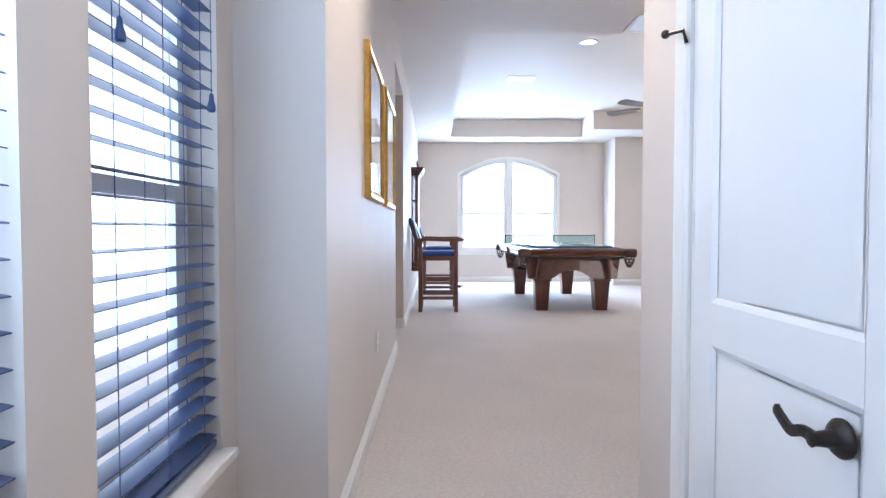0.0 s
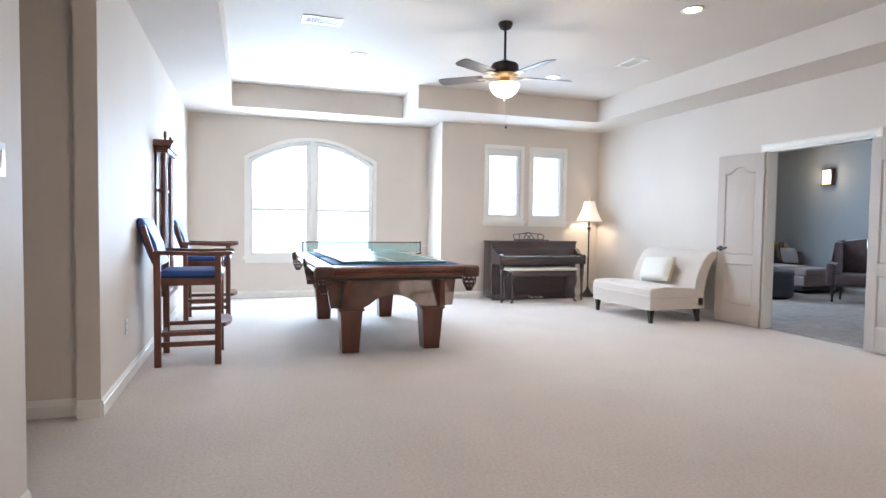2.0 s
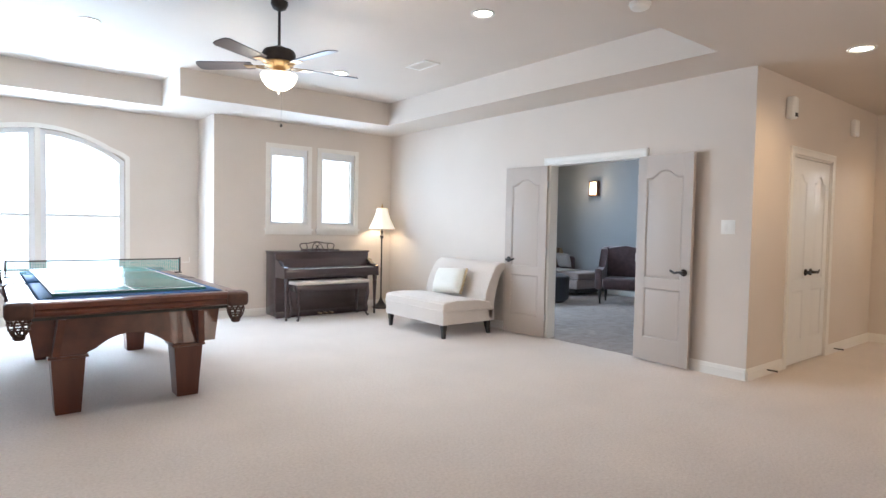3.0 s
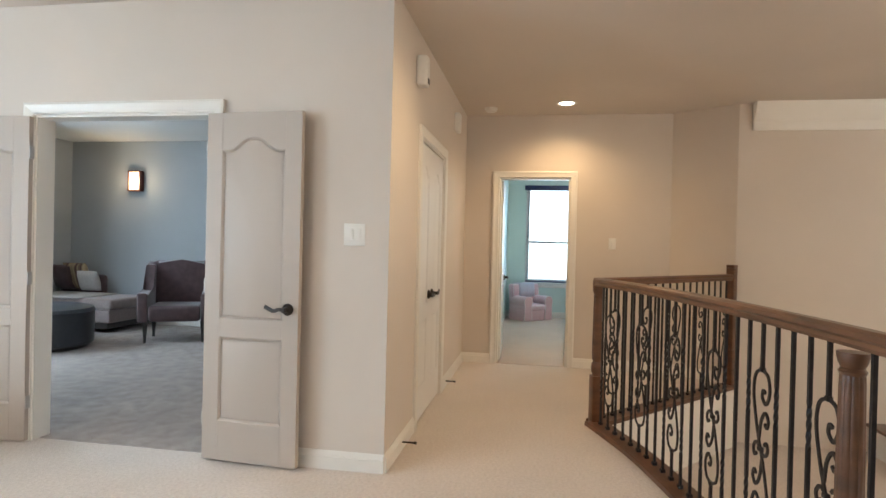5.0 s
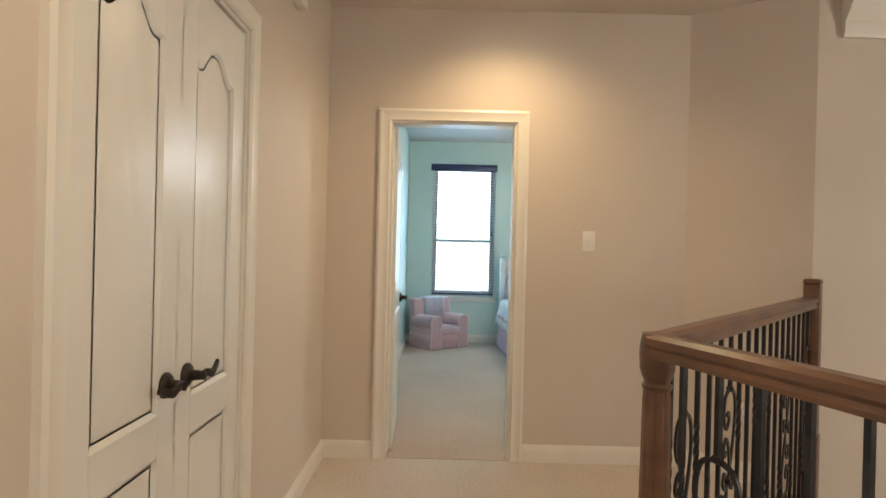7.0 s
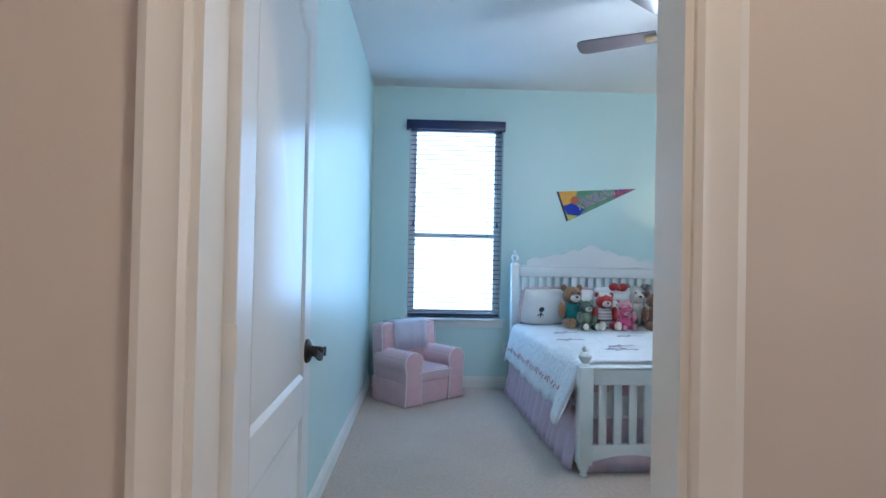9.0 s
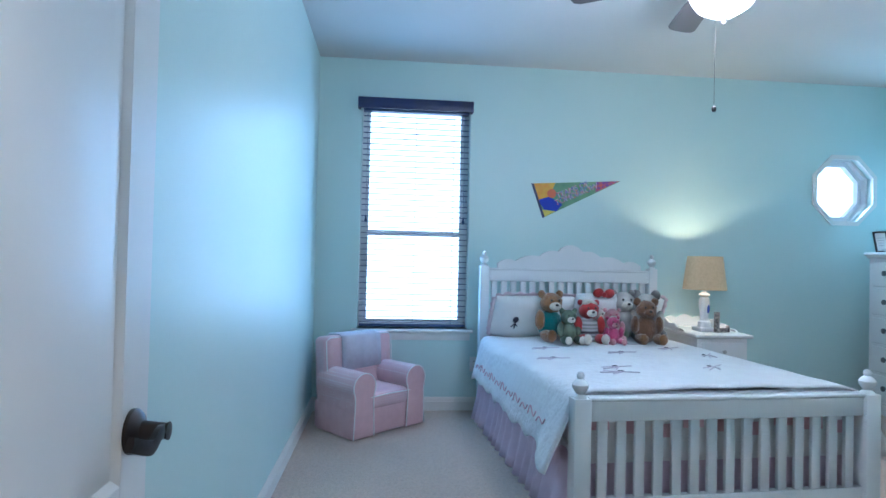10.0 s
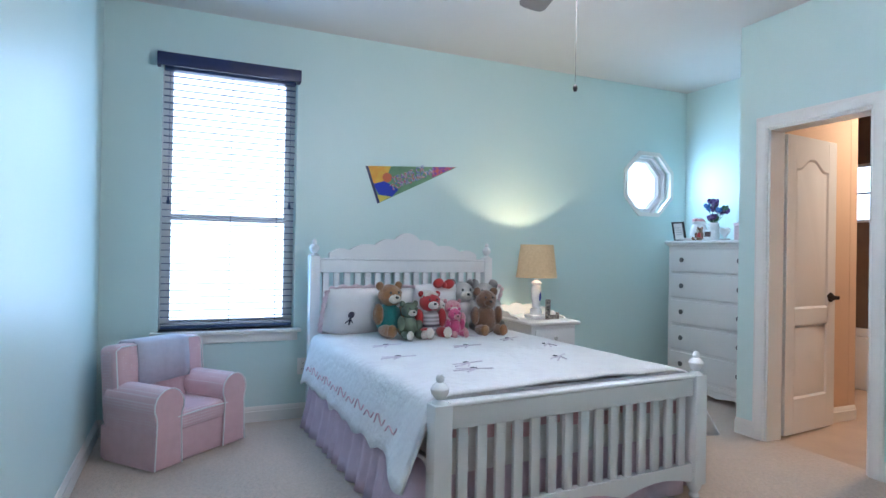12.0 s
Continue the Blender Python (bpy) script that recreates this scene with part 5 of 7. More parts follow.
def scroll_bar():
    bm = BM()
    bar(bm, 0.03, 0.20)
    bar(bm, 0.82, 1.02)
    iron_shoe(bm)
    sq = [(-0.006, -0.0035), (0.006, -0.0035), (0.006, 0.0035), (-0.006, 0.0035)]
    half = [[(0, 0.825), (0.050, 0.80), (0.064, 0.72), (0.035, 0.60), (0.0, 0.51)],
            [(0, 0.825), (-0.045, 0.805), (-0.060, 0.745), (-0.035, 0.695), (-0.005, 0.715), (-0.010, 0.745), (-0.028, 0.738)],
            [(0.012, 0.55), (0.0, 0.62), (-0.03, 0.66), (-0.055, 0.635), (-0.045, 0.605), (-0.028, 0.618)],
            [(0.0, 0.51), (-0.03, 0.49), (-0.055, 0.515), (-0.045, 0.545), (-0.028, 0.532)]]
    for pts in half:
        for s in (1, -1):
            q = bez([(s * x, 0, 0.51 + s * (z - 0.51)) for x, z in pts], 6)
            sweep(bm, q, sq, (0, 1, 0))
    for z in (0.825, 0.195, 0.51):
        box(bm, -0.011, -0.010, z - 0.009, 0.011, 0.010, z + 0.009, 0.003, 1)
    return bm


def twist_bar():
    bm = BM()
    bar(bm, 0.03, 1.02, ((0.20, 0.36), (0.62, 0.78)))
    iron_shoe(bm)
    return bm


def plain_bar():
    bm = BM()
    bar(bm, 0.03, 1.02)
    iron_shoe(bm)
    return bm


RAILSHAPE = [(-0.026, 0.0), (0.026, 0.0), (0.031, 0.012), (0.026, 0.024), (0.034, 0.034), (0.032, 0.050), (0.018, 0.060), (-0.018, 0.060), (-0.032, 0.050), (-0.034, 0.034), (-0.026, 0.024), (-0.031, 0.012)]
IRONBAR = mat("black_wrought_iron", (0.020, 0.019, 0.022), 0.38, 0.6, second=(0.035, 0.033, 0.036), scale=30, bump=0.3, bump_scale=120)
rl = thing("stair_railing", "dark oak handrail with scrolled wrought iron balusters", "railing")
part("handrail", sweep(BM(), [p + Vector((0, 0, 1.015)) for p in CURVE], RAILSHAPE), OAK, rl, "curved dark oak handrail")
part("handrail", sweep(BM(), [p + Vector((0, 0, 1.015)) for p in LINE], RAILSHAPE), OAK, rl, "straight dark oak handrail")
PLATE = [(-0.075, 0.0), (0.085, 0.0), (0.085, 0.024), (0.079, 0.030), (-0.069, 0.030), (-0.075, 0.024)]
part("base_plate", sweep(BM(), CURVE, PLATE), OAK, rl)
part("base_plate", sweep(BM(), [LINE[0] + Vector((0, 0, 0.001)), LINE[1] + Vector((0, 0, 0.001))], PLATE), OAK, rl)
kinds = None
for path, first, last in ((CURVE, 0.10, 0.10), (LINE, 0.11, 0.07)):
    n = length(path)
    count = int((n - first - last) / 0.108)
    for i in range(count + 1):
        d = first + (n - first - last) * i / count
        if path is CURVE and abs((along(path, d)[0] - Vector((4.45, 2.74, 0))).length) < 0.06:
            continue
        place, turn = along(path, d)
        k = (0, 1, 0, 2)[i % 4]
        if kinds is None:
            kinds = [part("baluster", twist_bar(), IRONBAR, rl), part("baluster", scroll_bar(), IRONBAR, rl), part("baluster", plain_bar(), IRONBAR, rl)]
            waiting = [0, 1, 2]
        m = Matrix.Translation(place) @ pose(0, 0, 0, 0, 0, turn)
        if k in waiting:
            waiting.remove(k)
            kinds[k].matrix_basis = m
        else:
            again(kinds[k], rl, m)


def newel(x, y, top, turn, label, square_top=False):
    o = part("newel_post", box(BM(), -0.042, -0.042, 0.0, 0.042, 0.042, 0.36, 0.004), OAK, rl, label)
    o.matrix_basis = pose(x, y, 0, 0, 0, turn)
    if square_top:
        bm = box(BM(), -0.042, -0.042, 0.36, 0.042, 0.042, top - 0.03, 0.004)
        box(bm, -0.046, -0.046, top - 0.03, 0.046, 0.046, top, 0.012)
    else:
        bm = lathe(BM(), [(0.042, 0.36), (0.036, 0.37), (0.046, 0.39), (0.050, 0.42), (0.044, 0.45), (0.034, 0.465), (0.042, 0.478), (0.042, 0.49), (0.043, 0.50)], 24)
        n = 40
        rings = []
        for r, z in ((0.043, 0.50), (0.045, 0.53), (0.040, 0.90), (0.038, 0.93)):
            rings.append([bm.verts.new(((r - 0.003 * (i % 4 == 0)) * math.cos(2 * math.pi * i / n), (r - 0.003 * (i % 4 == 0)) * math.sin(2 * math.pi * i / n), z)) for i in range(n)])
        for p, q in zip(rings, rings[1:]):
            for i in range(n):
                bm.faces.new((p[i], p[(i + 1) % n], q[(i + 1) % n], q[i]))
        lathe(bm, [(0.038, 0.928), (0.044, 0.94), (0.036, 0.95), (0.044, 0.965), (0.050, 0.985), (0.050, 0.998)], 24)
        if top > 1.0:
            lathe(bm, [(0.050, 0.998), (0.052, 1.02), (0.050, 1.05), (0.044, top - 0.006), (0.0, top)], 24)
    part("newel_shaft", moved(bm, Matrix.Diagonal((0.88, 0.88, 1, 1))), OAK, o)


newel(2.63, 2.62, 1.075, 3, "turned oak newel post")
newel(4.45, 2.74, 1.0, 8, "turned oak newel post")
newel(6.89, 3.25, 1.08, 15, "turned oak corner newel post")
newel(8.41, 1.88, 1.165, -42, "square oak newel post at the wall", True)
bm = sweep(BM(), CURVE, [(0.050, -0.55), (0.070, -0.55), (0.070, -0.001), (0.050, -0.001)])
sweep(bm, LINE, [(0.050, -0.55), (0.070, -0.55), (0.070, -0.001), (0.050, -0.001)])
setting("trim_fascia", bm, TRIM, "white fascia under the balcony edge", "trim")
k = thing("knee_wall", "white knee wall with dark wood cap in the stairwell", "knee wall", pose(8.0, 0.55, -0.55))
part("wall", boxes((-0.3, -0.07, 0, 0.5, 0.07, 0.24)), TRIM, k)
part("cap", box(BM(), -0.34, -0.10, 0.24, 0.5, 0.10, 0.275, 0.01), OAK, k, "dark wood cap")
nl = thing("night_light", "small glowing night light plugged into the wall", "night light", pose(8.70, 2.085, 0.40, 0, 0, 216))
part("body", box(BM(), -0.02, 0.006, -0.03, 0.02, 0.03, 0.01, 0.006), WHITEPLASTIC, nl)
part("bulb", lathe(BM(), [(0.012, 0.01), (0.018, 0.03), (0.016, 0.055), (0.0, 0.066)], 14, (0, 0.022, 0)), LIGHTON, nl)
plate("wall_outlet", "white outlet behind the night light", "wall outlet", pose(8.698, 2.078, 0.385, 0, 0, 36 - 90), 0.072, 0.115, "outlet")

# ---- theater room ----
PLUM = mat("plum_velvet", (0.060, 0.030, 0.030), 0.8, second=(0.085, 0.045, 0.045), scale=14, bump=0.3, bump_scale=150, sheen=0.4)
MAUVE = mat("taupe_chenille", (0.26, 0.20, 0.18), 0.9, second=(0.22, 0.165, 0.15), scale=30, bump=0.5, bump_scale=180, sheen=0.3)
PALE = mat("pale_chenille", (0.48, 0.44, 0.41), 0.9, second=(0.43, 0.39, 0.36), scale=30, bump=0.5, bump_scale=180)
DARKSLATE = mat("charcoal_leather", (0.03, 0.033, 0.04), 0.45, second=(0.04, 0.043, 0.05), scale=18, bump=0.3, bump_scale=120)
STRIPE = mat("tan_striped_cloth", (0.40, 0.30, 0.17), 0.85, second=(0.10, 0.05, 0.04), scale=9, detail=0, stretch=(3, 0.1, 0.1))
s = thing("sofa", "taupe chenille chaise sofa with dark wood base", "sofa", pose(9.30, 9.25, 0))
part("base", box(BM(), 0.02, 0.04, 0.06, 0.95, 1.42, 0.16, 0.01), BLACKWOOD, s)
part("frame", box(BM(), 0.0, 0.0, 0.14, 0.97, 1.45, 0.32, 0.03, 3), MAUVE, s)
part("seat_cushion", box(BM(), 0.01, -0.02, 0.31, 0.80, 1.44, 0.455, 0.05, 4), MAUVE, s)
part("throw", box(BM(), -0.02, 0.45, 0.445, 0.70, 1.40, 0.475, 0.014, 3), PALE, s, "pale folded throw")
part("backrest", box(BM(), 0.74, 0.80, 0.32, 0.98, 1.45, 0.72, 0.07, 4), PLUM, s)
cushion("throw_pillow", "tan and brown striped throw pillow", pose(10.0, 10.36, 0.70, 18, 0, -90), 0.40, 0.42, 0.14, STRIPE)
cushion("throw_pillow", "dark plum throw pillow on the sofa", pose(9.98, 10.55, 0.68, 20, 0, -90), 0.38, 0.40, 0.14, PLUM)
cushion("throw_pillow", "pale grey throw pillow on the sofa", pose(9.95, 10.12, 0.64, 20, 0, -90), 0.34, 0.32, 0.13, PALE)
o = thing("ottoman", "round charcoal leather ottoman", "ottoman", pose(8.32, 9.28, 0))
part("drum", lathe(BM(), [(0.48, 0.04), (0.50, 0.06), (0.50, 0.40), (0.51, 0.42), (0.49, 0.46), (0.40, 0.485), (0, 0.495)], 36), DARKSLATE, o)
part("foot_ring", lathe(BM(), [(0.44, 0), (0.44, 0.04)], 28), BLACKWOOD, o)
c = thing("wing_chair", "plum velvet wing chair with dark turned legs", "armchair", pose(9.25, 8.22, 0, 0, 0, -65))
# faces -y
part("seat", box(BM(), -0.30, -0.32, 0.26, 0.30, 0.26, 0.46, 0.05, 4), PLUM, c)
bm = solid(BM(), [(-0.40, 0.40), (-0.43, 0.80), (-0.40, 0.96), (-0.28, 1.0), (0, 0.97), (0.28, 1.0), (0.40, 0.96), (0.43, 0.80), (0.40, 0.40)], "y", 0.20, 0.34)
bmesh.ops.bevel(bm, geom=[e for e in bm.edges if abs(e.verts[0].co.y - e.verts[1].co.y) < 1e-5], offset=0.04, segments=3, profile=0.5, affect='EDGES')
part("backrest", bm, PLUM, c)
for s_ in (-1, 1):
    bm = BM()
    solid(bm, [(-0.30, 0.26), (-0.32, 0.55), (-0.30, 0.61), (0.05, 0.62), (0.10, 0.72), (0.16, 0.94), (0.30, 0.98), (0.30, 0.26)], "x", s_ * 0.30, s_ * 0.42)
    bmesh.ops.bevel(bm, geom=[e for e in bm.edges if abs(e.verts[0].co.x - e.verts[1].co.x) < 1e-5], offset=0.03, segments=3, profile=0.5, affect='EDGES')
    part("wing", bm, PLUM, c)
    for y in (-0.26, 0.26):
        part("leg", lathe(BM(), [(0.018, 0), (0.016, 0.05), (0.03, 0.2), (0.036, 0.27)], 12, (s_ * 0.33, y, 0)), BLACKWOOD, c)
sc = thing("wall_sconce", "lit amber glass wall sconce in dark frame", "wall lamp", pose(10.3, 9.63, 2.12, 0, 0, -90))
part("glass", box(BM(), -0.085, -0.085, -0.13, 0.085, -0.01, 0.13, 0.006), mat("lit_amber_glass", (0.9, 0.8, 0.6), 0.4, emit=(1.0, 0.80, 0.50), power=3.0), sc)
bm = BM()
for a in ((-0.10, -0.095, -0.15, -0.08, 0, 0.15), (0.08, -0.095, -0.15, 0.10, 0, 0.15), (-0.08, -0.095, 0.13, 0.08, 0, 0.15), (-0.08, -0.095, -0.15, 0.08, 0, -0.13), (-0.045, -0.095, -0.13, -0.037, -0.086, 0.13), (-0.08, -0.095, 0.06, 0.08, -0.086, 0.068), (0.01, -0.095, -0.13, 0.018, -0.086, -0.02)):
    box(bm, *a)
part("frame", bm, CHERRY, sc, "dark wood lattice frame")
lamp("sconce_glow", 'POINT', pose(10.12, 9.63, 2.12), 9, (1.0, 0.78, 0.5), radius=0.08)
vent(8.3, 8.9, H, 0.5, 0.3)
# unseen ceiling light added to lift the theater room
downlight(7.6, 7.4, H, 45, (0.9, 0.95, 1.0), 150)

# ---- bedroom ----
PINK = mat("pink_dotted_cotton", (0.70, 0.46, 0.47), 0.9, second=(0.66, 0.42, 0.43), scale=18, bump=0.4, bump_scale=200, bump_dist=0.001, sheen=0.3)
PINKPALE = mat("pale_pink_cotton", (0.70, 0.55, 0.58), 0.9, second=(0.66, 0.51, 0.54), scale=12, bump=0.4, bump_scale=120)
PIPING = mat("white_piping", (0.80, 0.78, 0.76), 0.8)
FLEECE = mat("grey_lilac_fleece", (0.55, 0.50, 0.55), 0.95, second=(0.51, 0.46, 0.51), scale=30, bump=0.5, bump_scale=250, sheen=0.3)
QUILT = mat("white_quilt", (0.78, 0.76, 0.75), 0.85, second=(0.73, 0.70, 0.70), scale=6, bump=0.9, bump_scale=26, bump_dist=0.012, sheen=0.2)
SKIRT = mat("mauve_bed_skirt", (0.62, 0.48, 0.56), 0.9, second=(0.56, 0.42, 0.50), scale=10, bump=0.3, bump_scale=100)
WHITECOTTON = mat("white_cotton", (0.80, 0.77, 0.75), 0.85, second=(0.76, 0.73, 0.71), scale=10, bump=0.4, bump_scale=60)
# dots of the armchair cover
nt_ = PINK.node_tree
vor = nt_.nodes.new("ShaderNodeTexVoronoi")
vor.inputs["Scale"].default_value, vor.inputs["Randomness"].default_value = 62, 0.15
tc = nt_.nodes.new("ShaderNodeTexCoord")
nt_.links.new(tc.outputs["Object"], vor.inputs["Vector"])
lt = nt_.nodes.new("ShaderNodeMath")
lt.operation, lt.inputs[1].default_value = 'LESS_THAN', 0.26
nt_.links.new(vor.outputs["Distance"], lt.inputs[0])
mx = nt_.nodes.new("ShaderNodeMix")
mx.data_type = 'RGBA'
old = nt_.nodes["Principled BSDF"].inputs["Base Color"].links[0].from_socket
nt_.links.new(lt.outputs[0], mx.inputs["Factor"])
nt_.links.new(old, mx.inputs["A"])
mx.inputs["B"].default_value = (0.78, 0.68, 0.68, 1)
nt_.links.new(mx.outputs["Result"], nt_.nodes["Principled BSDF"].inputs["Base Color"])

# window with dark blind
w = tagged(new("window_6"), "tall white double-hung bedroom window", "window", "", "structure")
bm = BM()
loop_frame(bm, [(3.105, 0.63), (3.955, 0.63), (3.955, 2.40), (3.105, 2.40)], "x", XW + 0.11, XW + 0.16, 0.028)
part("window_frame", bm, VINYL, w)
for z0, z1, dx in ((0.66, 1.395, 0.10), (1.355, 2.37, 0.125)):
    bm = BM()
    inner = loop_frame(bm, [(3.133, z0), (3.927, z0), (3.927, z1), (3.133, z1)], "x", XW + dx, XW + dx + 0.03, 0.034)
    sash = part("sash", bm, VINYL, w)
    pane("pane", inner, "x", XW + dx + 0.012, sash)
part("window_sill", box(BM(), XW - 0.045, 3.06, 0.605, XW + 0.10, 4.0, 0.63, 0.006), TRIM, w, "white painted sill")
part("apron", box(BM(), XW - 0.016, 3.08, 0.545, XW - 0.001, 3.98, 0.604, 0.004), TRIM, w)
bl = thing("window_blind", "dark venetian blind with open slats and valance", "blind")
blind(bl, "x", XW + 0.045, 3.115, 3.945, 0.655, 2.32, 0.0435, 0.026, 0, (3.23, 3.53, 3.83))
NAVYBOARD = mat("navy_valance", (0.018, 0.026, 0.10), 0.4, second=(0.026, 0.028, 0.065), scale=8)
bm = box(BM(), XW - 0.075, 3.095, 2.32, XW - 0.055, 3.985, 2.403, 0.004)
box(bm, XW - 0.055, 3.095, 2.32, XW, 3.115, 2.403, 0.002)
box(bm, XW - 0.055, 3.965, 2.32, XW, 3.985, 2.403, 0.002)
part("valance", bm, NAVYBOARD, bl, "navy wooden valance")
for y in (3.15, 3.91):
    part("pull_cord", tube(BM(), [(XW + 0.012, y, 1.50), (XW + 0.012, y, 2.33)], 0.0012, 5), BLIND, bl)
    part("tassel", lathe(BM(), [(0.003, 0.05), (0.006, 0.045), (0.007, 0.03), (0.011, 0.018), (0.011, 0.004), (0.006, 0)], 10, (XW + 0.012, y, 1.45)), BLIND, bl)

# octagon window
w = tagged(new("window_7"), "octagonal white window with bevelled frame", "window", "", "structure")
bm = BM()
big8 = [(-0.065 + (a + 0.065) * 1.09, 1.828 + (b - 1.828) * 1.09) for a, b in octo]
inner = loop_frame(bm, big8, "x", XW - 0.016, XW + 0.01, 0.035)
part("window_frame", bm, TRIM, w)
bm = BM()
inner = loop_frame(bm, [tuple(p) for p in octo], "x", XW + 0.06, XW + 0.16, 0.02)
inner = loop_frame(bm, inner, "x", XW + 0.10, XW + 0.15, 0.035)
sash = part("sash", bm, VINYL, w)
pane("pane", inner, "x", XW + 0.125, sash)

# bed
bed = thing("bed", "white painted slatted bed with scalloped headboard", "bed", pose(13.14, 2.325, 0, 0, 0, 93.5))


def finial(bm, x, y, z, k=1.0):
    lathe(bm, [(0.030 * k, 0), (0.026 * k, 0.008), (0.014 * k, 0.016), (0.020 * k, 0.022), (0.032 * k, 0.040), (0.034 * k, 0.056), (0.024 * k, 0.072), (0.012 * k, 0.080), (0.015 * k, 0.088), (0.016 * k, 0.096), (0.010 * k, 0.108), (0.0, 0.112)], 18, (x, y, z))


for s_ in (-1, 1):
    part("head_post", box(BM(), s_ * 0.68 - 0.034, -0.034, 0, s_ * 0.68 + 0.034, 0.034, 1.135, 0.005), WHITEWOOD, bed)
    bm = BM()
    finial(bm, s_ * 0.68, 0, 1.135)
    part("finial", bm, WHITEWOOD, bed)
    part("foot_post", box(BM(), s_ * 0.70 - 0.038, 1.895, 0.07, s_ * 0.70 + 0.038, 1.97, 0.60, 0.005), WHITEWOOD, bed)
    bm = lathe(BM(), [(0.020, 0), (0.026, 0.012), (0.018, 0.025), (0.034, 0.055), (0.036, 0.072)], 16, (s_ * 0.70, 1.932, 0))
    part("foot", bm, WHITEWOOD, bed)
    bm = BM()
    finial(bm, s_ * 0.70, 1.932, 0.60, 1.05)
    part("finial", bm, WHITEWOOD, bed)
    part("side_rail", box(BM(), s_ * 0.69 - 0.014, 0.03, 0.22, s_ * 0.69 + 0.014, 1.90, 0.36, 0.004), WHITEWOOD, bed)
part("top_rail", box(BM(), -0.665, -0.022, 1.02, 0.665, 0.022, 1.105, 0.005), WHITEWOOD, bed)
part("cap_rail", box(BM(), -0.665, -0.030, 1.105, 0.665, 0.030, 1.12, 0.005), WHITEWOOD, bed)
crest = [(-0.58, 1.12)]
for a, b, h0, h1 in ((-0.58, -0.44, 1.155, 1.175), (-0.44, -0.25, 1.175, 1.215), (-0.25, -0.10, 1.215, 1.255)):
    for i in range(7):
        u = i / 6
        crest.append((a + (b - a) * u, h0 + (h1 - h0) * u + 0.022 * math.sin(math.pi * u)))
for i in range(1, 8):
    u = i / 8
    crest.append((-0.10 + 0.20 * u, 1.262 + 0.045 * math.sin(math.pi * u)))
crest = crest + [(-x, z) for x, z in reversed([p for p in crest if p[0] < -0.0999])]
part("crest", solid(BM(), crest, "y", -0.014, 0.014), WHITEWOOD, bed, "scalloped white crest board")
for i in range(17):
    x = -0.60 + 1.2 * i / 16
    part("head_slat", box(BM(), x - 0.022, -0.012, 0.40, x + 0.022, 0.012, 1.022, 0.003), WHITEWOOD, bed)
part("low_rail", box(BM(), -0.665, -0.02, 0.34, 0.665, 0.02, 0.42, 0.004), WHITEWOOD, bed)
part("foot_rail", box(BM(), -0.665, 1.912, 0.50, 0.665, 1.952, 0.585, 0.006), WHITEWOOD, bed)
part("foot_cap", box(BM(), -0.67, 1.902, 0.585, 0.67, 1.962, 0.605, 0.009, 3), WHITEWOOD, bed)
for i in range(15):
    x = -0.60 + 1.2 * i / 14
    part("foot_slat", box(BM(), x - 0.022, 1.922, 0.17, x + 0.022, 1.942, 0.502, 0.003), WHITEWOOD, bed)
pts = [(0.665, 0.175), (-0.665, 0.175)]
n = 60
for i in range(n + 1):
    u = -0.665 + 1.33 * i / n
    pts.append((u, 0.085 + 0.035 * abs(math.sin(3 * math.pi * (u + 0.665) / 1.33)) * (1.25 if abs(u) < 0.22 else 1)))
part("foot_board", solid(BM(), pts, "y", 1.914, 1.950), WHITEWOOD, bed, "scalloped lower board")
part("mattress", box(BM(), -0.67, 0.04, 0.28, 0.67, 1.89, 0.575, 0.05, 3), WHITECOTTON, bed)

q = thing("quilt", "white quilted bedspread with pink scrolls and embroidered figures", "bedspread", bed.matrix_world.copy())
bm = BM()
NL, NS = 44, 46
rows_ = []
for i in range(NL + 1):
    v = i / NL
    y = 0.10 + 1.79 * v
    row = []
    for k in range(NS + 1):
        u = -1 + 2 * k / NS
        a = abs(u)
        s_ = 1 if u >= 0 else -1
        hem = 0.30 + 0.030 * abs(math.sin(v * 26)) - 0.03 * v
        flare = 0.012 * math.sin(v * 34 + s_) + 0.03 * noise.noise(Vector((v * 7, s_ * 3.0, 0)))
        if a < 0.60:
            x = a / 0.60 * 0.66
            z = 0.615 + 0.012 * noise.noise(Vector((x * 5 * s_, y * 4, 1))) + 0.02 * (1 - (a / 0.6) ** 2)
        elif a < 0.74:
            t_ = (a - 0.60) / 0.14
            x = 0.66 + 0.065 * math.sin(t_ * math.pi / 2)
            z = 0.615 - 0.065 * (1 - math.cos(t_ * math.pi / 2)) + 0.004 * noise.noise(Vector((y * 6, s_, 4)))
        else:
            t_ = (a - 0.74) / 0.26
            x = 0.725 + t_ * (0.05 + flare) + 0.10 * t_ * max(0, v - 0.80) * 5 * (1.0 if s_ > 0 else 0.7)
            z = 0.55 - (0.55 - hem) * t_
        row.append(bm.verts.new((s_ * x, y + (0.10 * t_ * max(0, v - 0.85) * 4 if a >= 0.74 else 0), z)))
    rows_.append(row)
for r0, r1 in zip(rows_, rows_[1:]):
    for k in range(NS):
        bm.faces.new((r0[k], r0[k + 1], r1[k + 1], r1[k]))
cov = part("cover", bm, QUILT, q, "", 80)
so = cov.modifiers.new("thickness", 'SOLIDIFY')
so.thickness = 0.014
bm = BM()
cols = []
for k in range(31):
    u = -1 + 2 * k / 30
    x = u * 0.66
    cols.append([bm.verts.new((x, 1.885 + 0.006 * math.sin(k * 2.1), z)) for z in (0.61, 0.5, 0.40, 0.30 + 0.02 * abs(math.sin(k * 0.8)))])
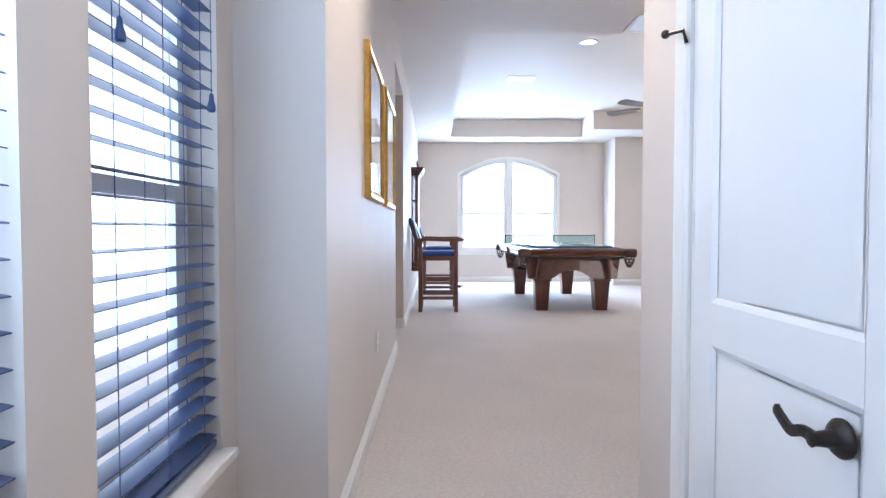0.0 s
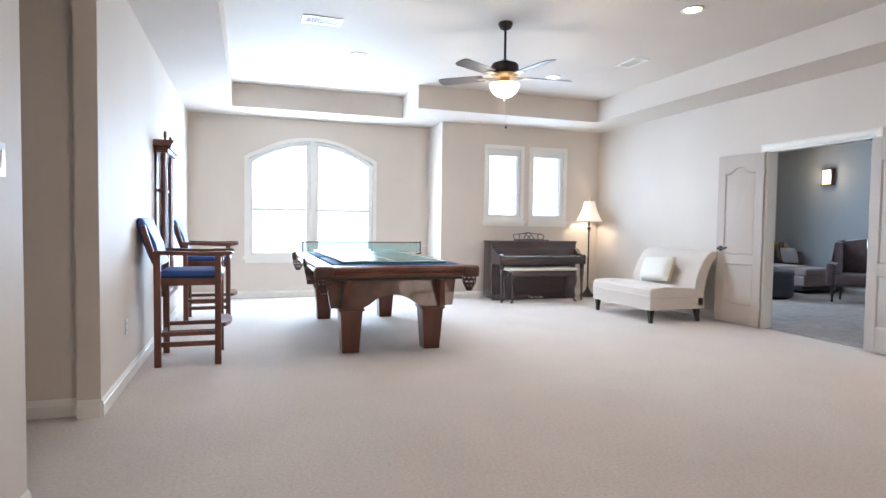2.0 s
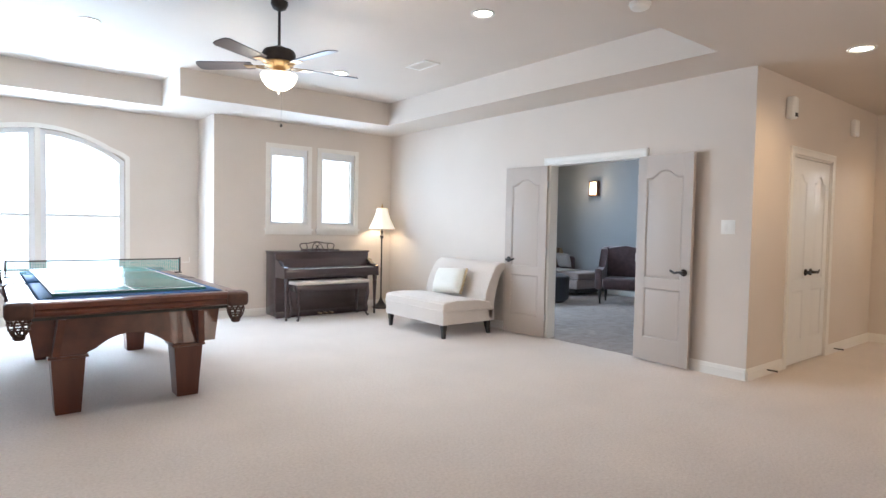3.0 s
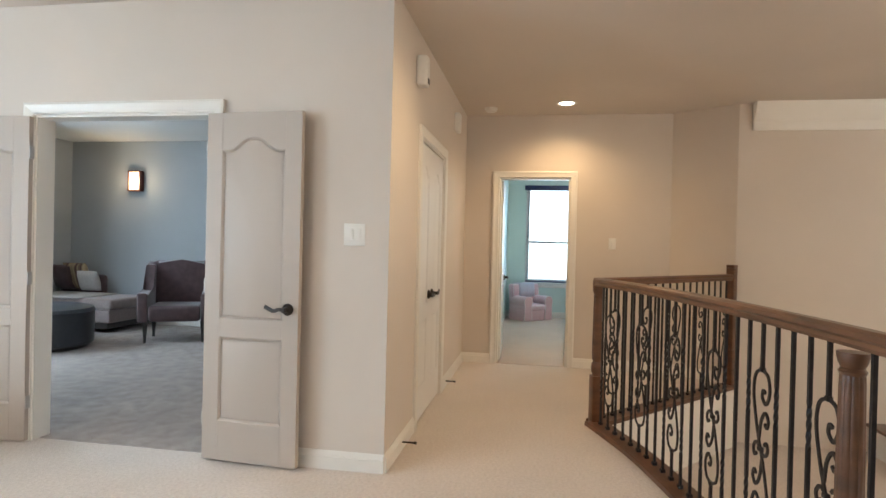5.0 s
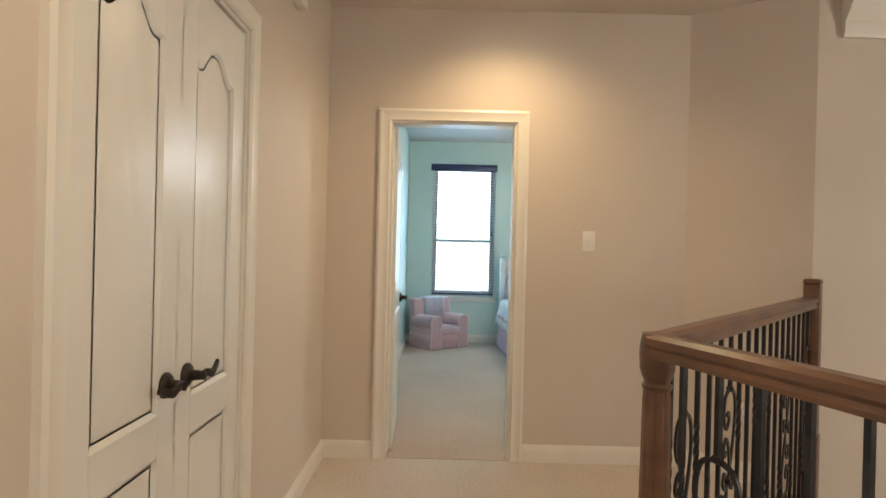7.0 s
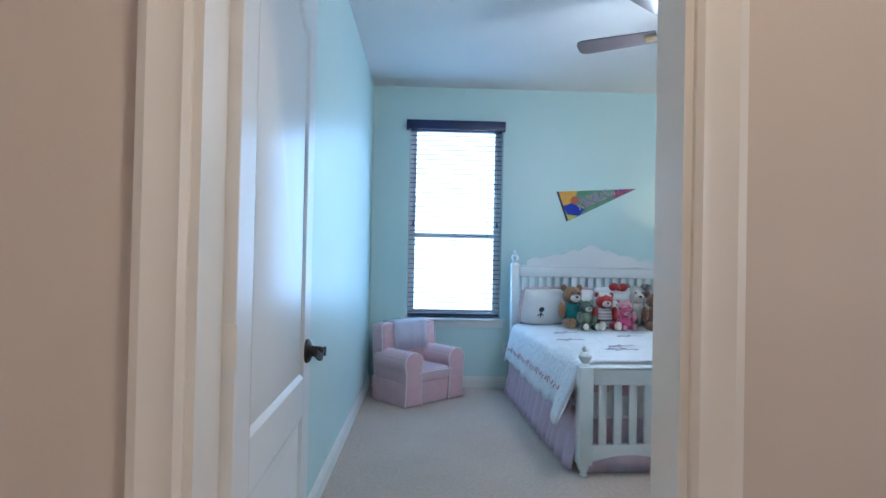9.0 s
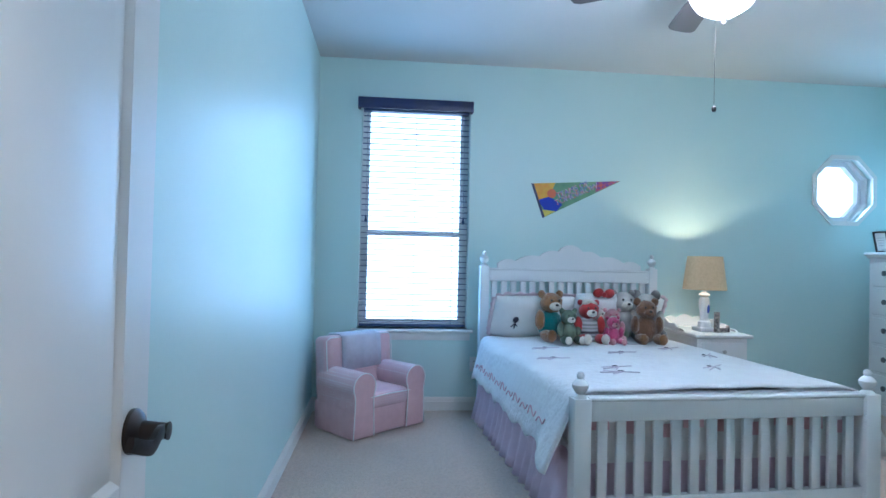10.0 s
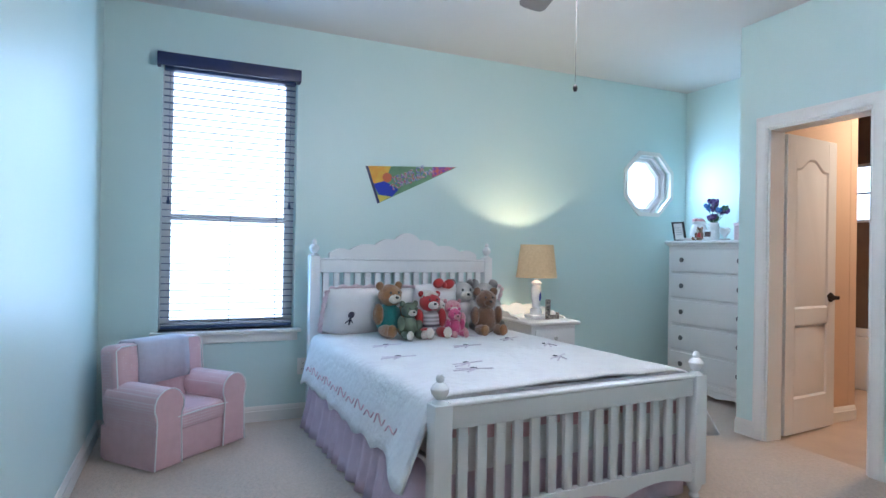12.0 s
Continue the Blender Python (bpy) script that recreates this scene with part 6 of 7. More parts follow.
for a, b in zip(cols, cols[1:]):
    for i in range(3):
        bm.faces.new((a[i], b[i], b[i + 1], a[i + 1]))
fo = part("foot_drop", bm, QUILT, q)
# pink scrolls along the drop and embroidered dancers on the top
PINKTHREAD = mat("pink_embroidery", (0.68, 0.46, 0.48), 0.9, second=(0.66, 0.38, 0.42), scale=20)
for s_ in (1, -1):
    for i in range(12):
        y = 0.25 + 1.5 * i / 11
        pts = bez([(s_ * 0.768, y - 0.06, 0.40), (s_ * 0.766, y - 0.02, 0.43 + 0.02 * (i % 2)), (s_ * 0.768, y + 0.03, 0.41), (s_ * 0.764, y + 0.06, 0.44)], 5)
        part("scroll", tube(BM(), pts, 0.0035, 5), PINKTHREAD, q)
for i in range(9):
    x = -0.6 + 1.2 * i / 8
    part("scroll", box(BM(), x - 0.05, 1.893, 0.41 + 0.02 * (i % 3), x + 0.05, 1.898, 0.47 + 0.02 * (i % 3), 0.002), PINKTHREAD, q)
DARKTHREAD = mat("dark_embroidery", (0.05, 0.045, 0.07), 0.8)
LILACTHREAD = mat("lilac_embroidery", (0.62, 0.55, 0.61), 0.9)
for x, y, a in ((0.30, 1.42, 10), (0.33, 1.55, -15), (-0.22, 1.45, 30), (0.05, 0.98, 0), (0.45, 0.75, 5), (-0.35, 0.80, 20), (-0.15, 0.65, -20), (-0.45, 1.05, 45), (0.52, 1.10, -5)):
    m = pose(x, y, 0.642 - 0.02 * (x / 0.66) ** 2, 0, 0, a)
    head = part("figure_head", moved(ball(BM(), (0, 0, 0), 0.018, 0.011, 0.003, 12, 6), m), DARKTHREAD, q)
    bm = tube(BM(), [(-0.09, 0.02, 0), (0.0, 0.026, 0.001), (0.09, 0.015, 0)], 0.0025, 5)
    tube(bm, [(0.0, 0.03, 0), (0.05, 0.085, 0)], 0.003, 5)
    tube(bm, [(0.0, 0.03, 0), (0.11, 0.06, 0)], 0.003, 5)
    part("figure_outline", moved(bm, m), LILACTHREAD, q)

# bed skirt
sk = thing("bed_skirt", "gathered mauve bed skirt reaching the carpet", "bed skirt", bed.matrix_world.copy())
for path_, nm in (([(0.70, 0.06), (0.70, 1.86)], "side_panel"), ([(-0.70, 1.86), (-0.70, 0.06)], "side_panel"), ([(0.68, 1.875), (-0.68, 1.875)], "foot_panel")):
    bm = BM()
    (x0, y0), (x1, y1) = path_
    nx, ny = (y1 - y0), -(x1 - x0)
    ln = math.hypot(nx, ny)
    nx, ny = nx / ln, ny / ln
    n = 130
    cols = []
    for i in range(n + 1):
        u = i / n
        wv = 0.5 * math.sin(u * 95 + 2 * math.sin(u * 17)) + 0.5 * noise.noise(Vector((u * 30, nx, ny)))
        col = []
        for z, amp, out in ((0.36, 0.003, 0.0), (0.28, 0.010, 0.012), (0.15, 0.018, 0.03), (0.06, 0.024, 0.05), (0.006 + 0.004 * abs(wv), 0.028, 0.06)):
            k = 0.25 if nm == "foot_panel" else 1.0
            d = (out + amp * wv) * k
            col.append(bm.verts.new((x0 + (x1 - x0) * u + nx * d, y0 + (y1 - y0) * u + ny * d, z)))
        cols.append(col)
    for a, b in zip(cols, cols[1:]):
        for i in range(4):
            bm.faces.new((a[i], b[i], b[i + 1], a[i + 1]))
    pn = part(nm, bm, SKIRT, sk, "", 80)
    so = pn.modifiers.new("thickness", 'SOLIDIFY')
    so.thickness = 0.003

# pillows
BW = bed.matrix_world
for x, label in ((0.35, "white bed pillow with pink scalloped ruffle"), (-0.33, "white bed pillow with pink scalloped ruffle")):
    pl = cushion("bed_pillow", label, BW @ pose(x, 0.20, 0.775, -30, 0, 0), 0.64, 0.37, 0.17, WHITECOTTON, (PINKPALE, 0.022))
    if x > 0:
        bm = ball(BM(), (0.16, 0.088, 0.03), 0.022, 0.004, 0.026, 12, 6)
        part("stitched_head", bm, DARKTHREAD, pl)
        bm = tube(BM(), [(0.16, 0.087, 0.0), (0.16, 0.082, -0.05)], 0.006, 5)
        tube(bm, [(0.16, 0.086, -0.005), (0.135, 0.08, -0.04)], 0.004, 5)
        tube(bm, [(0.16, 0.086, -0.005), (0.185, 0.08, -0.04)], 0.004, 5)
        part("stitched_body", bm, DARKTHREAD, pl)
pl = cushion("throw_pillow", "white plush cushion with a red bow", BW @ pose(-0.07, 0.31, 0.82, -22, 0, 0), 0.34, 0.30, 0.14, WHITECOTTON)
RED = mat("red_plush", (0.42, 0.03, 0.03), 0.9, second=(0.35, 0.025, 0.025), scale=30, bump=0.4, bump_scale=150, sheen=0.3)
bm = ball(BM(), (-0.06, 0.05, 0.17), 0.04, 0.022, 0.035, 14, 8)
ball(bm, (0.02, 0.05, 0.175), 0.04, 0.022, 0.035, 14, 8)
ball(bm, (-0.02, 0.06, 0.165), 0.02, 0.02, 0.02, 12, 8)
part("bow", bm, RED, pl, "red plush bow")

# plush toys, each one mesh


def plush(label, x, y, size, coats, pieces, turn=0, z=0.628):
    """pieces: coat number, then centre and radii of a rounded lump, in units of the toy's size; it faces +y, the foot of the bed."""
    bm = BM()
    for k, c, r in pieces:
        before = set(bm.faces)
        ball(bm, c, *r, 16, 10, 0.10)
        for f_ in set(bm.faces) - before:
            f_.material_index = k
    moved(bm, Matrix.Diagonal((size, size, size, 1)))
    ob = part("stuffed_toy", bm, coats[0], None, "", 70)
    for c in coats[1:]:
        ob.data.materials.append(c)
    ob.matrix_world = BW @ pose(x, y, z, 0, 0, turn)
    return tagged(ob, label, "stuffed toy", "toys on the bed")


def fur(name, a, b):
    return mat(name, a, 0.95, second=b, scale=35, detail=6, bump=1.0, bump_scale=130, bump_dist=0.01, sheen=0.4)


TAN_, BROWN_, CREAM_ = fur("tan_fur", (0.32, 0.16, 0.06), (0.24, 0.11, 0.04)), fur("brown_fur", (0.24, 0.12, 0.06), (0.16, 0.075, 0.035)), fur("cream_fur", (0.72, 0.66, 0.58), (0.62, 0.55, 0.46))
TEAL_, BLACK_, HOTPINK_, SALMON_ = fur("teal_knit", (0.02, 0.20, 0.20), (0.015, 0.15, 0.15)), fur("black_button", (0.012, 0.012, 0.012), (0.02, 0.02, 0.02)), fur("hot_pink_fur", (0.62, 0.08, 0.22), (0.52, 0.06, 0.17)), fur("salmon_fur", (0.66, 0.32, 0.34), (0.58, 0.26, 0.28))
CAMO_ = mat("camouflage_plush", (0.20, 0.24, 0.16), 0.95, second=(0.045, 0.06, 0.04), scale=14, detail=1, bump=0.6, bump_scale=150)
STRIPES_ = mat("striped_knit", (0.6, 0.58, 0.56), 0.9, second=(0.06, 0.05, 0.06), scale=5, detail=0, stretch=(0.1, 0.1, 9))
SPOT_ = mat("spotted_plush", (0.62, 0.58, 0.54), 0.95, second=(0.08, 0.07, 0.07), scale=7, detail=1, bump=0.6, bump_scale=150)


def sitting(body, head, muzzle, paw, ears=1.0):
    return [(body, (0, 0, 0.30), (0.24, 0.20, 0.30)), (head, (0, 0.03, 0.72), (0.22, 0.20, 0.20)), (head, (-0.19, 0, 0.89), (0.075 * ears, 0.05, 0.08 * ears)), (head, (0.19, 0, 0.89), (0.075 * ears, 0.05, 0.08 * ears)),
            (muzzle, (0, 0.20, 0.67), (0.115, 0.09, 0.085)), (3, (0, 0.285, 0.70), (0.035, 0.02, 0.026)), (3, (-0.08, 0.20, 0.78), (0.022, 0.02, 0.026)), (3, (0.08, 0.20, 0.78), (0.022, 0.02, 0.026)),
            (head, (-0.26, 0.08, 0.40), (0.085, 0.12, 0.19)), (head, (0.26, 0.08, 0.40), (0.085, 0.12, 0.19)), (head, (-0.19, 0.26, 0.12), (0.11, 0.24, 0.11)), (head, (0.19, 0.26, 0.12), (0.11, 0.24, 0.11)),
            (paw, (-0.20, 0.47, 0.14), (0.095, 0.06, 0.115)), (paw, (0.20, 0.47, 0.14), (0.095, 0.06, 0.115))]


plush("tan teddy bear in a teal sweater", 0.295, 0.40, 0.36, (TAN_, TEAL_, CREAM_, BLACK_), sitting(1, 0, 2, 0), 8)
plush("camouflage teddy bear with a pale muzzle", 0.225, 0.56, 0.245, (CAMO_, CAMO_, CREAM_, BLACK_), sitting(0, 0, 2, 2), 5)
plush("red sock monkey in a striped knit shirt", 0.075, 0.54, 0.31, (RED, STRIPES_, CREAM_, BLACK_), sitting(1, 0, 2, 2, 0.8) + [(2, (0, -0.02, 0.84), (0.20, 0.18, 0.12))])
plush("pink plush pony with purple eyes", -0.075, 0.60, 0.20, (HOTPINK_, HOTPINK_, SALMON_, BLACK_), sitting(0, 0, 2, 2, 0.7))
plush("pale pink plush unicorn", -0.115, 0.50, 0.25, (SALMON_, CREAM_, CREAM_, HOTPINK_), sitting(1, 0, 2, 0, 0.7), -12)
plush("cream curly plush lamb", -0.02, 0.46, 0.25, (CREAM_, CREAM_, CREAM_, BLACK_), sitting(0, 0, 0, 0, 0.8), 4)
plush("fluffy brown teddy bear with large paws", -0.34, 0.55, 0.32, (BROWN_, BROWN_, TAN_, BLACK_), sitting(0, 0, 0, 2, 1.1), -8)
plush("spotted white plush dog", -0.44, 0.36, 0.36, (SPOT_, SPOT_, CREAM_, BLACK_), sitting(0, 0, 2, 0, 1.3), -15)
plush("small grey striped plush cat", -0.27, 0.34, 0.37, (CAMO_, SPOT_, CREAM_, BLACK_), sitting(1, 1, 2, 0, 1.0), 0)

# nightstand and lamp
n_ = thing("nightstand", "white nightstand with scalloped gallery and one drawer", "nightstand", pose(12.685, 1.11, 0) @ Matrix.Diagonal((1, 1, 1.03, 1)))
part("body", box(BM(), 0.03, 0.03, 0.10, 0.56, 0.41, 0.635, 0.004), WHITEWOOD, n_)
part("top", box(BM(), 0, 0, 0.635, 0.58, 0.44, 0.66, 0.008, 3), WHITEWOOD, n_)
g = [(0.02, 0.66)] + [(0.02 + 0.40 * i / 30, 0.70 + 0.03 * math.sin(math.pi * i / 30) + 0.022 * abs(math.sin(3 * math.pi * i / 30))) for i in range(31)] + [(0.42, 0.66)]
part("gallery", solid(BM(), g, "x", 0.555, 0.572), WHITEWOOD, n_)
g = [(0.56, 0.66), (0.56, 0.72), (0.48, 0.725), (0.42, 0.70), (0.34, 0.705), (0.30, 0.68), (0.20, 0.675), (0.18, 0.66)]
for y in (0.012, 0.418):
    part("gallery_side", solid(BM(), g, "y", y - 0.008, y + 0.008), WHITEWOOD, n_)
dr = part("drawer", box(BM(), 0.015, 0.06, 0.48, 0.03, 0.38, 0.605, 0.004), WHITEWOOD, n_)
part("knob", lathe(BM(), [(0.006, 0), (0.006, 0.012), (0.014, 0.018), (0.012, 0.026), (0, 0.028)], 14), NICKEL, dr).matrix_basis = pose(0.015, 0.22, 0.545, 0, -90, 0)
part("door", box(BM(), 0.018, 0.06, 0.13, 0.03, 0.38, 0.46, 0.004), WHITEWOOD, n_)
for x in (0.05, 0.53):
    for y in (0.05, 0.39):
        part("foot", lathe(BM(), [(0.022, 0), (0.03, 0.05), (0.026, 0.10)], 12, (x, y, 0)), WHITEWOOD, n_)
BURLAP = mat("lit_linen_shade", (0.55, 0.42, 0.26), 0.9, second=(0.48, 0.36, 0.22), scale=60, emit=(1.0, 0.60, 0.22), power=0.12)
tl = thing("table_lamp", "white porcelain table lamp with lit tan shade", "table lamp", pose(12.92, 1.352, 0.681))
part("base", box(BM(), -0.065, -0.065, 0, 0.065, 0.065, 0.03, 0.006), WHITEWOOD, tl)
part("column", lathe(BM(), [(0.045, 0.03), (0.045, 0.07), (0.030, 0.08), (0.028, 0.10), (0.036, 0.16), (0.040, 0.21), (0.034, 0.245), (0.022, 0.255), (0.042, 0.27), (0.036, 0.28), (0.014, 0.29), (0.012, 0.36)], 24), WHITEWOOD, tl)
part("painted_figure", ball(BM(), (-0.032, -0.012, 0.17), 0.010, 0.012, 0.036, 12, 8), mat("blue_glaze", (0.05, 0.08, 0.35), 0.2), tl, "blue painted figure")
bm = BM()
n = 36
rings = [[bm.verts.new((r_ * math.cos(2 * math.pi * i / n), r_ * math.sin(2 * math.pi * i / n), z)) for i in range(n)] for r_, z in ((0.155, 0.31), (0.155, 0.316), (0.125, 0.555), (0.125, 0.56))]
for a, b in zip(rings, rings[1:]):
    for i in range(n):
        bm.faces.new((a[i], a[(i + 1) % n], b[(i + 1) % n], b[i]))
sh = part("shade", bm, BURLAP, tl, "glowing tan drum shade")
so = sh.modifiers.new("thickness", 'SOLIDIFY')
so.thickness = 0.002
part("bulb", ball(BM(), (0, 0, 0.43), 0.028, 0.028, 0.04, 14, 10), LIGHTON, tl)
lamp("table_lamp_glow", 'POINT', pose(12.92, 1.352, 1.14), 30, (1.0, 0.76, 0.40), radius=0.03)
LEOPARD = mat("leopard_print", (0.40, 0.34, 0.30), 0.6, second=(0.05, 0.04, 0.04), scale=55, detail=1)
bm = box(BM(), -0.012, 0.0, 0.0, 0.012, 0.035, 0.15, 0.003)
box(bm, -0.012, -0.085, 0.0, 0.012, 0.0, 0.032, 0.003)
box(bm, -0.014, -0.088, 0.0, 0.014, -0.075, 0.05, 0.002)
o = part("letter_l", bm, LEOPARD)
o.matrix_world = pose(12.83, 1.29, 0.6815, 0, 0, 10)
tagged(o, "leopard print decorative letter L on the nightstand", "decoration")

# pennant
BASEG = mat("green_pennant_felt", (0.22, 0.36, 0.20), 0.9, second=(0.14, 0.28, 0.16), scale=14)
pn = thing("pennant", "colourful felt pennant reading teams of tomorrow", "pennant", pose(XW, 2.605, 1.793, 0, 0, -90))
# x runs along the wall towards the tip, z up


def felt(pts, d, material, name):
    return part(name, solid(BM(), pts, "y", -d - 0.0015, -d), material, pn)


felt([(0, 0), (0.73, 0.045), (0.097, -0.268)], 0.002, BASEG, "felt")
felt([(0.0, 0.0), (0.19, 0.012), (0.14, -0.10), (0.05, -0.13)], 0.004, mat("orange_felt", (0.75, 0.25, 0.05), 0.9, second=(0.75, 0.5, 0.08), scale=9), "orange_patch")
felt([(0.05, -0.13), (0.14, -0.10), (0.25, -0.16), (0.20, -0.215), (0.10, -0.205)], 0.0042, mat("blue_felt", (0.04, 0.06, 0.42), 0.9), "blue_patch")
felt([(0.075, -0.205), (0.19, -0.215), (0.105, -0.262)], 0.0044, mat("yellow_felt", (0.65, 0.55, 0.10), 0.9), "yellow_patch")
felt([(0.52, 0.030), (0.715, 0.043), (0.52, -0.052)], 0.0046, mat("purple_felt", (0.16, 0.07, 0.30), 0.9, second=(0.5, 0.12, 0.1), scale=40, detail=0), "tip_patch")
felt([(-0.008, 0.0), (0.012, 0.0), (0.106, -0.264), (0.088, -0.272)], 0.006, NAVYBOARD, "header_strip")
part("ball_print", moved(lathe(BM(), [(0.036, 0), (0.036, 0.002), (0.0, 0.0025)], 20), pose(0.16, -0.006, -0.075, 90, 0, 0)), mat("orange_print", (0.6, 0.16, 0.08), 0.9), pn)


def lettering(text, m, size, material, parent):
    cu = bpy.data.curves.new("lettering", 'FONT')
    cu.body, cu.size, cu.extrude = text, size, 0.0008
    ob = new("lettering", cu)
    me = bpy.data.meshes.new_from_object(ob)
    bpy.data.objects.remove(ob)
    o2 = new("lettering", me)
    me.materials.append(material)
    o2.parent = parent
    o2.matrix_basis = m
    return o2


for shift, d, mt in ((0.003, 0.0055, mat("white_print", (0.8, 0.8, 0.8), 0.9)), (0.0, 0.0075, mat("red_blue_print", (0.55, 0.08, 0.08), 0.9, second=(0.05, 0.10, 0.45), scale=38, detail=0))):
    lettering("TEAMS OF", pose(0.205 + shift, -d, -0.115 + shift, 90, -24, 0), 0.062, mt, pn)
    lettering("TOMORROW", pose(0.195 + shift, -d, -0.172 + shift, 90, -24, 0), 0.062, mt, pn)

# armchair
ac = thing("kids_armchair", "small pink dotted armchair with white piping", "armchair", pose(12.49, 3.93, 0, 0, 0, -48.5))


def soft(pts, axis, a, b, r=0.03):
    bm = solid(BM(), pts, axis, a, b)
    k = {"x": 0, "y": 1, "z": 2}[axis]
    bmesh.ops.bevel(bm, geom=[e for e in bm.edges if abs(e.verts[0].co[k] - e.verts[1].co[k]) < 1e-5], offset=r, segments=3, profile=0.6, affect='EDGES')
    return bm


part("base", box(BM(), 0.01, 0.012, 0.006, 0.63, 0.44, 0.20, 0.02, 3), PINK, ac)
part("seat", box(BM(), 0.14, 0.0, 0.17, 0.50, 0.36, 0.285, 0.04, 4), PINK, ac)
bk = part("backrest", box(BM(), 0.02, -0.075, 0.0, 0.62, 0.075, 0.44, 0.04, 4), PINK, ac)
bk.matrix_basis = pose(0, 0.375, 0.185, -5, 0, 0)
for x in (0.09, 0.55):
    pts = [(x - 0.085, 0.01), (x + 0.085, 0.01), (x + 0.075, 0.25)] + [(x + 0.092 * math.cos(a), 0.335 + 0.092 * math.sin(a)) for a in [math.pi * (-0.18 + 1.36 * i / 12) for i in range(13)]] + [(x - 0.075, 0.25)]
    ar = part("arm", soft(pts, "y", -0.005, 0.40, 0.012), PINK, ac)
    for y in (-0.006,):
        loop = [(p[0], y, p[1]) for p in pts[2:]]
        part("piping", tube(BM(), [(pts[1][0], y, 0.012), *loop, (pts[0][0], y, 0.012)], 0.004, 6, False, (0, 1, 0)), PIPING, ar)
part("piping", tube(BM(), [(0.145, -0.003, 0.262), (0.32, -0.006, 0.268), (0.495, -0.003, 0.262)], 0.004, 6), PIPING, ac)
part("piping", tube(BM(), [(0.03, -0.072, 0.06), (0.028, -0.072, 0.41), (0.06, -0.072, 0.43), (0.58, -0.072, 0.43), (0.612, -0.072, 0.41), (0.61, -0.072, 0.06)], 0.004, 6, False, (0, 1, 0)), PIPING, bk)
bm = BM()
prof = [(-0.088, 0.20), (-0.096, 0.32), (-0.090, 0.43), (-0.06, 0.452), (0.06, 0.455), (0.088, 0.43), (0.092, 0.30)]
cols = [[bm.verts.new((x, y + 0.004 * math.sin(x * 50), z + 0.03 * (x - 0.3) * (1 if i == 0 else 0))) for i, (y, z) in enumerate(prof)] for x in [0.15 + 0.34 * k / 8 for k in range(9)]]
for a, b in zip(cols, cols[1:]):
    for i in range(len(prof) - 1):
        bm.faces.new((a[i], b[i], b[i + 1], a[i + 1]))
tw = thing("chair_throw", "folded lilac fleece throw over the pink armchair", "throw blanket", ac.matrix_world @ bk.matrix_basis)
fl = part("cloth", bm, FLEECE, tw, "", 60)
so = fl.modifiers.new("thickness", 'SOLIDIFY')
so.thickness = 0.012

# dresser
PEWTER = mat("dark_pewter", (0.12, 0.12, 0.13), 0.45, 0.6, second=(0.16, 0.16, 0.17), scale=30)
ds = thing("dresser", "tall white five-drawer chest with grey knobs", "dresser", pose(12.11, -0.50, 0) @ Matrix.Diagonal((1, 1, 1.045, 1)))
part("body", box(BM(), 0.02, 0.0, 0.10, 0.95, 0.385, 1.225, 0.004), WHITEWOOD, ds)
bm = box(BM(), 0.0, -0.005, 1.225, 0.97, 0.42, 1.25, 0.008, 3)
box(bm, 0.012, -0.003, 1.205, 0.958, 0.405, 1.225, 0.006)
part("top", bm, WHITEWOOD, ds)
part("plinth", box(BM(), 0.0, -0.003, 0.085, 0.97, 0.405, 0.125, 0.008), WHITEWOOD, ds)
pts = [(0.97, 0.085), (0.0, 0.085), (0.0, 0.0), (0.08, 0.0)] + [(0.10 + 0.77 * i / 24, 0.03 + 0.022 * abs(math.sin(2.5 * math.pi * i / 24))) for i in range(25)] + [(0.89, 0.0), (0.97, 0.0)]
part("apron", solid(BM(), pts, "y", 0.38, 0.40), WHITEWOOD, ds)
for k in range(5):
    z0 = 0.145 + 0.212 * k
    dr = part("drawer", box(BM(), 0.06, 0.37, z0, 0.91, 0.402, z0 + 0.192, 0.008, 3), WHITEWOOD, ds)
    for x in (0.20, 0.77):
        kb = part("knob", lathe(BM(), [(0.006, 0), (0.007, 0.012), (0.020, 0.018), (0.020, 0.026), (0, 0.031)], 14), PEWTER, dr)
        kb.matrix_basis = pose(x, 0.402, z0 + 0.10, -90, 0, 0)

# on the dresser
TOP = 1.307
f = thing("desk_photo", "black photo frame with a white card", "photo frame", pose(12.975, -0.16, TOP, -12, 0, 0))
bm = BM()
loop_frame(bm, [(-0.065, 0), (0.065, 0), (0.065, 0.17), (-0.065, 0.17)], "y", -0.006, 0.008, 0.014)
part("frame", bm, BLACKWOOD, f)
part("card", boxes((-0.052, -0.002, 0.013, 0.052, 0.002, 0.157)), WHITECOTTON, f)
for z in (0.055, 0.075, 0.095, 0.115):
    part("print_line", boxes((-0.03, 0.0025, z, 0.03, 0.0035, z + 0.004)), GREYWALL, f)
PORCELAIN = mat("white_porcelain", (0.78, 0.77, 0.76), 0.15, second=(0.75, 0.74, 0.74), scale=6)
pt = thing("porcelain_pitcher", "white porcelain pitcher with pink flowers", "pitcher", pose(12.87, -0.26, TOP))
part("body", lathe(BM(), [(0.04, 0), (0.06, 0.02), (0.072, 0.06), (0.066, 0.11), (0.052, 0.14), (0.060, 0.165), (0.056, 0.168), (0.045, 0.14)], 24), PORCELAIN, pt)
part("handle", tube(BM(), bez([(-0.05, 0, 0.15), (-0.10, 0, 0.13), (-0.10, 0, 0.07), (-0.065, 0, 0.04)], 6), 0.008, 8, False, (0, 1, 0)), PORCELAIN, pt)
bm = BM()
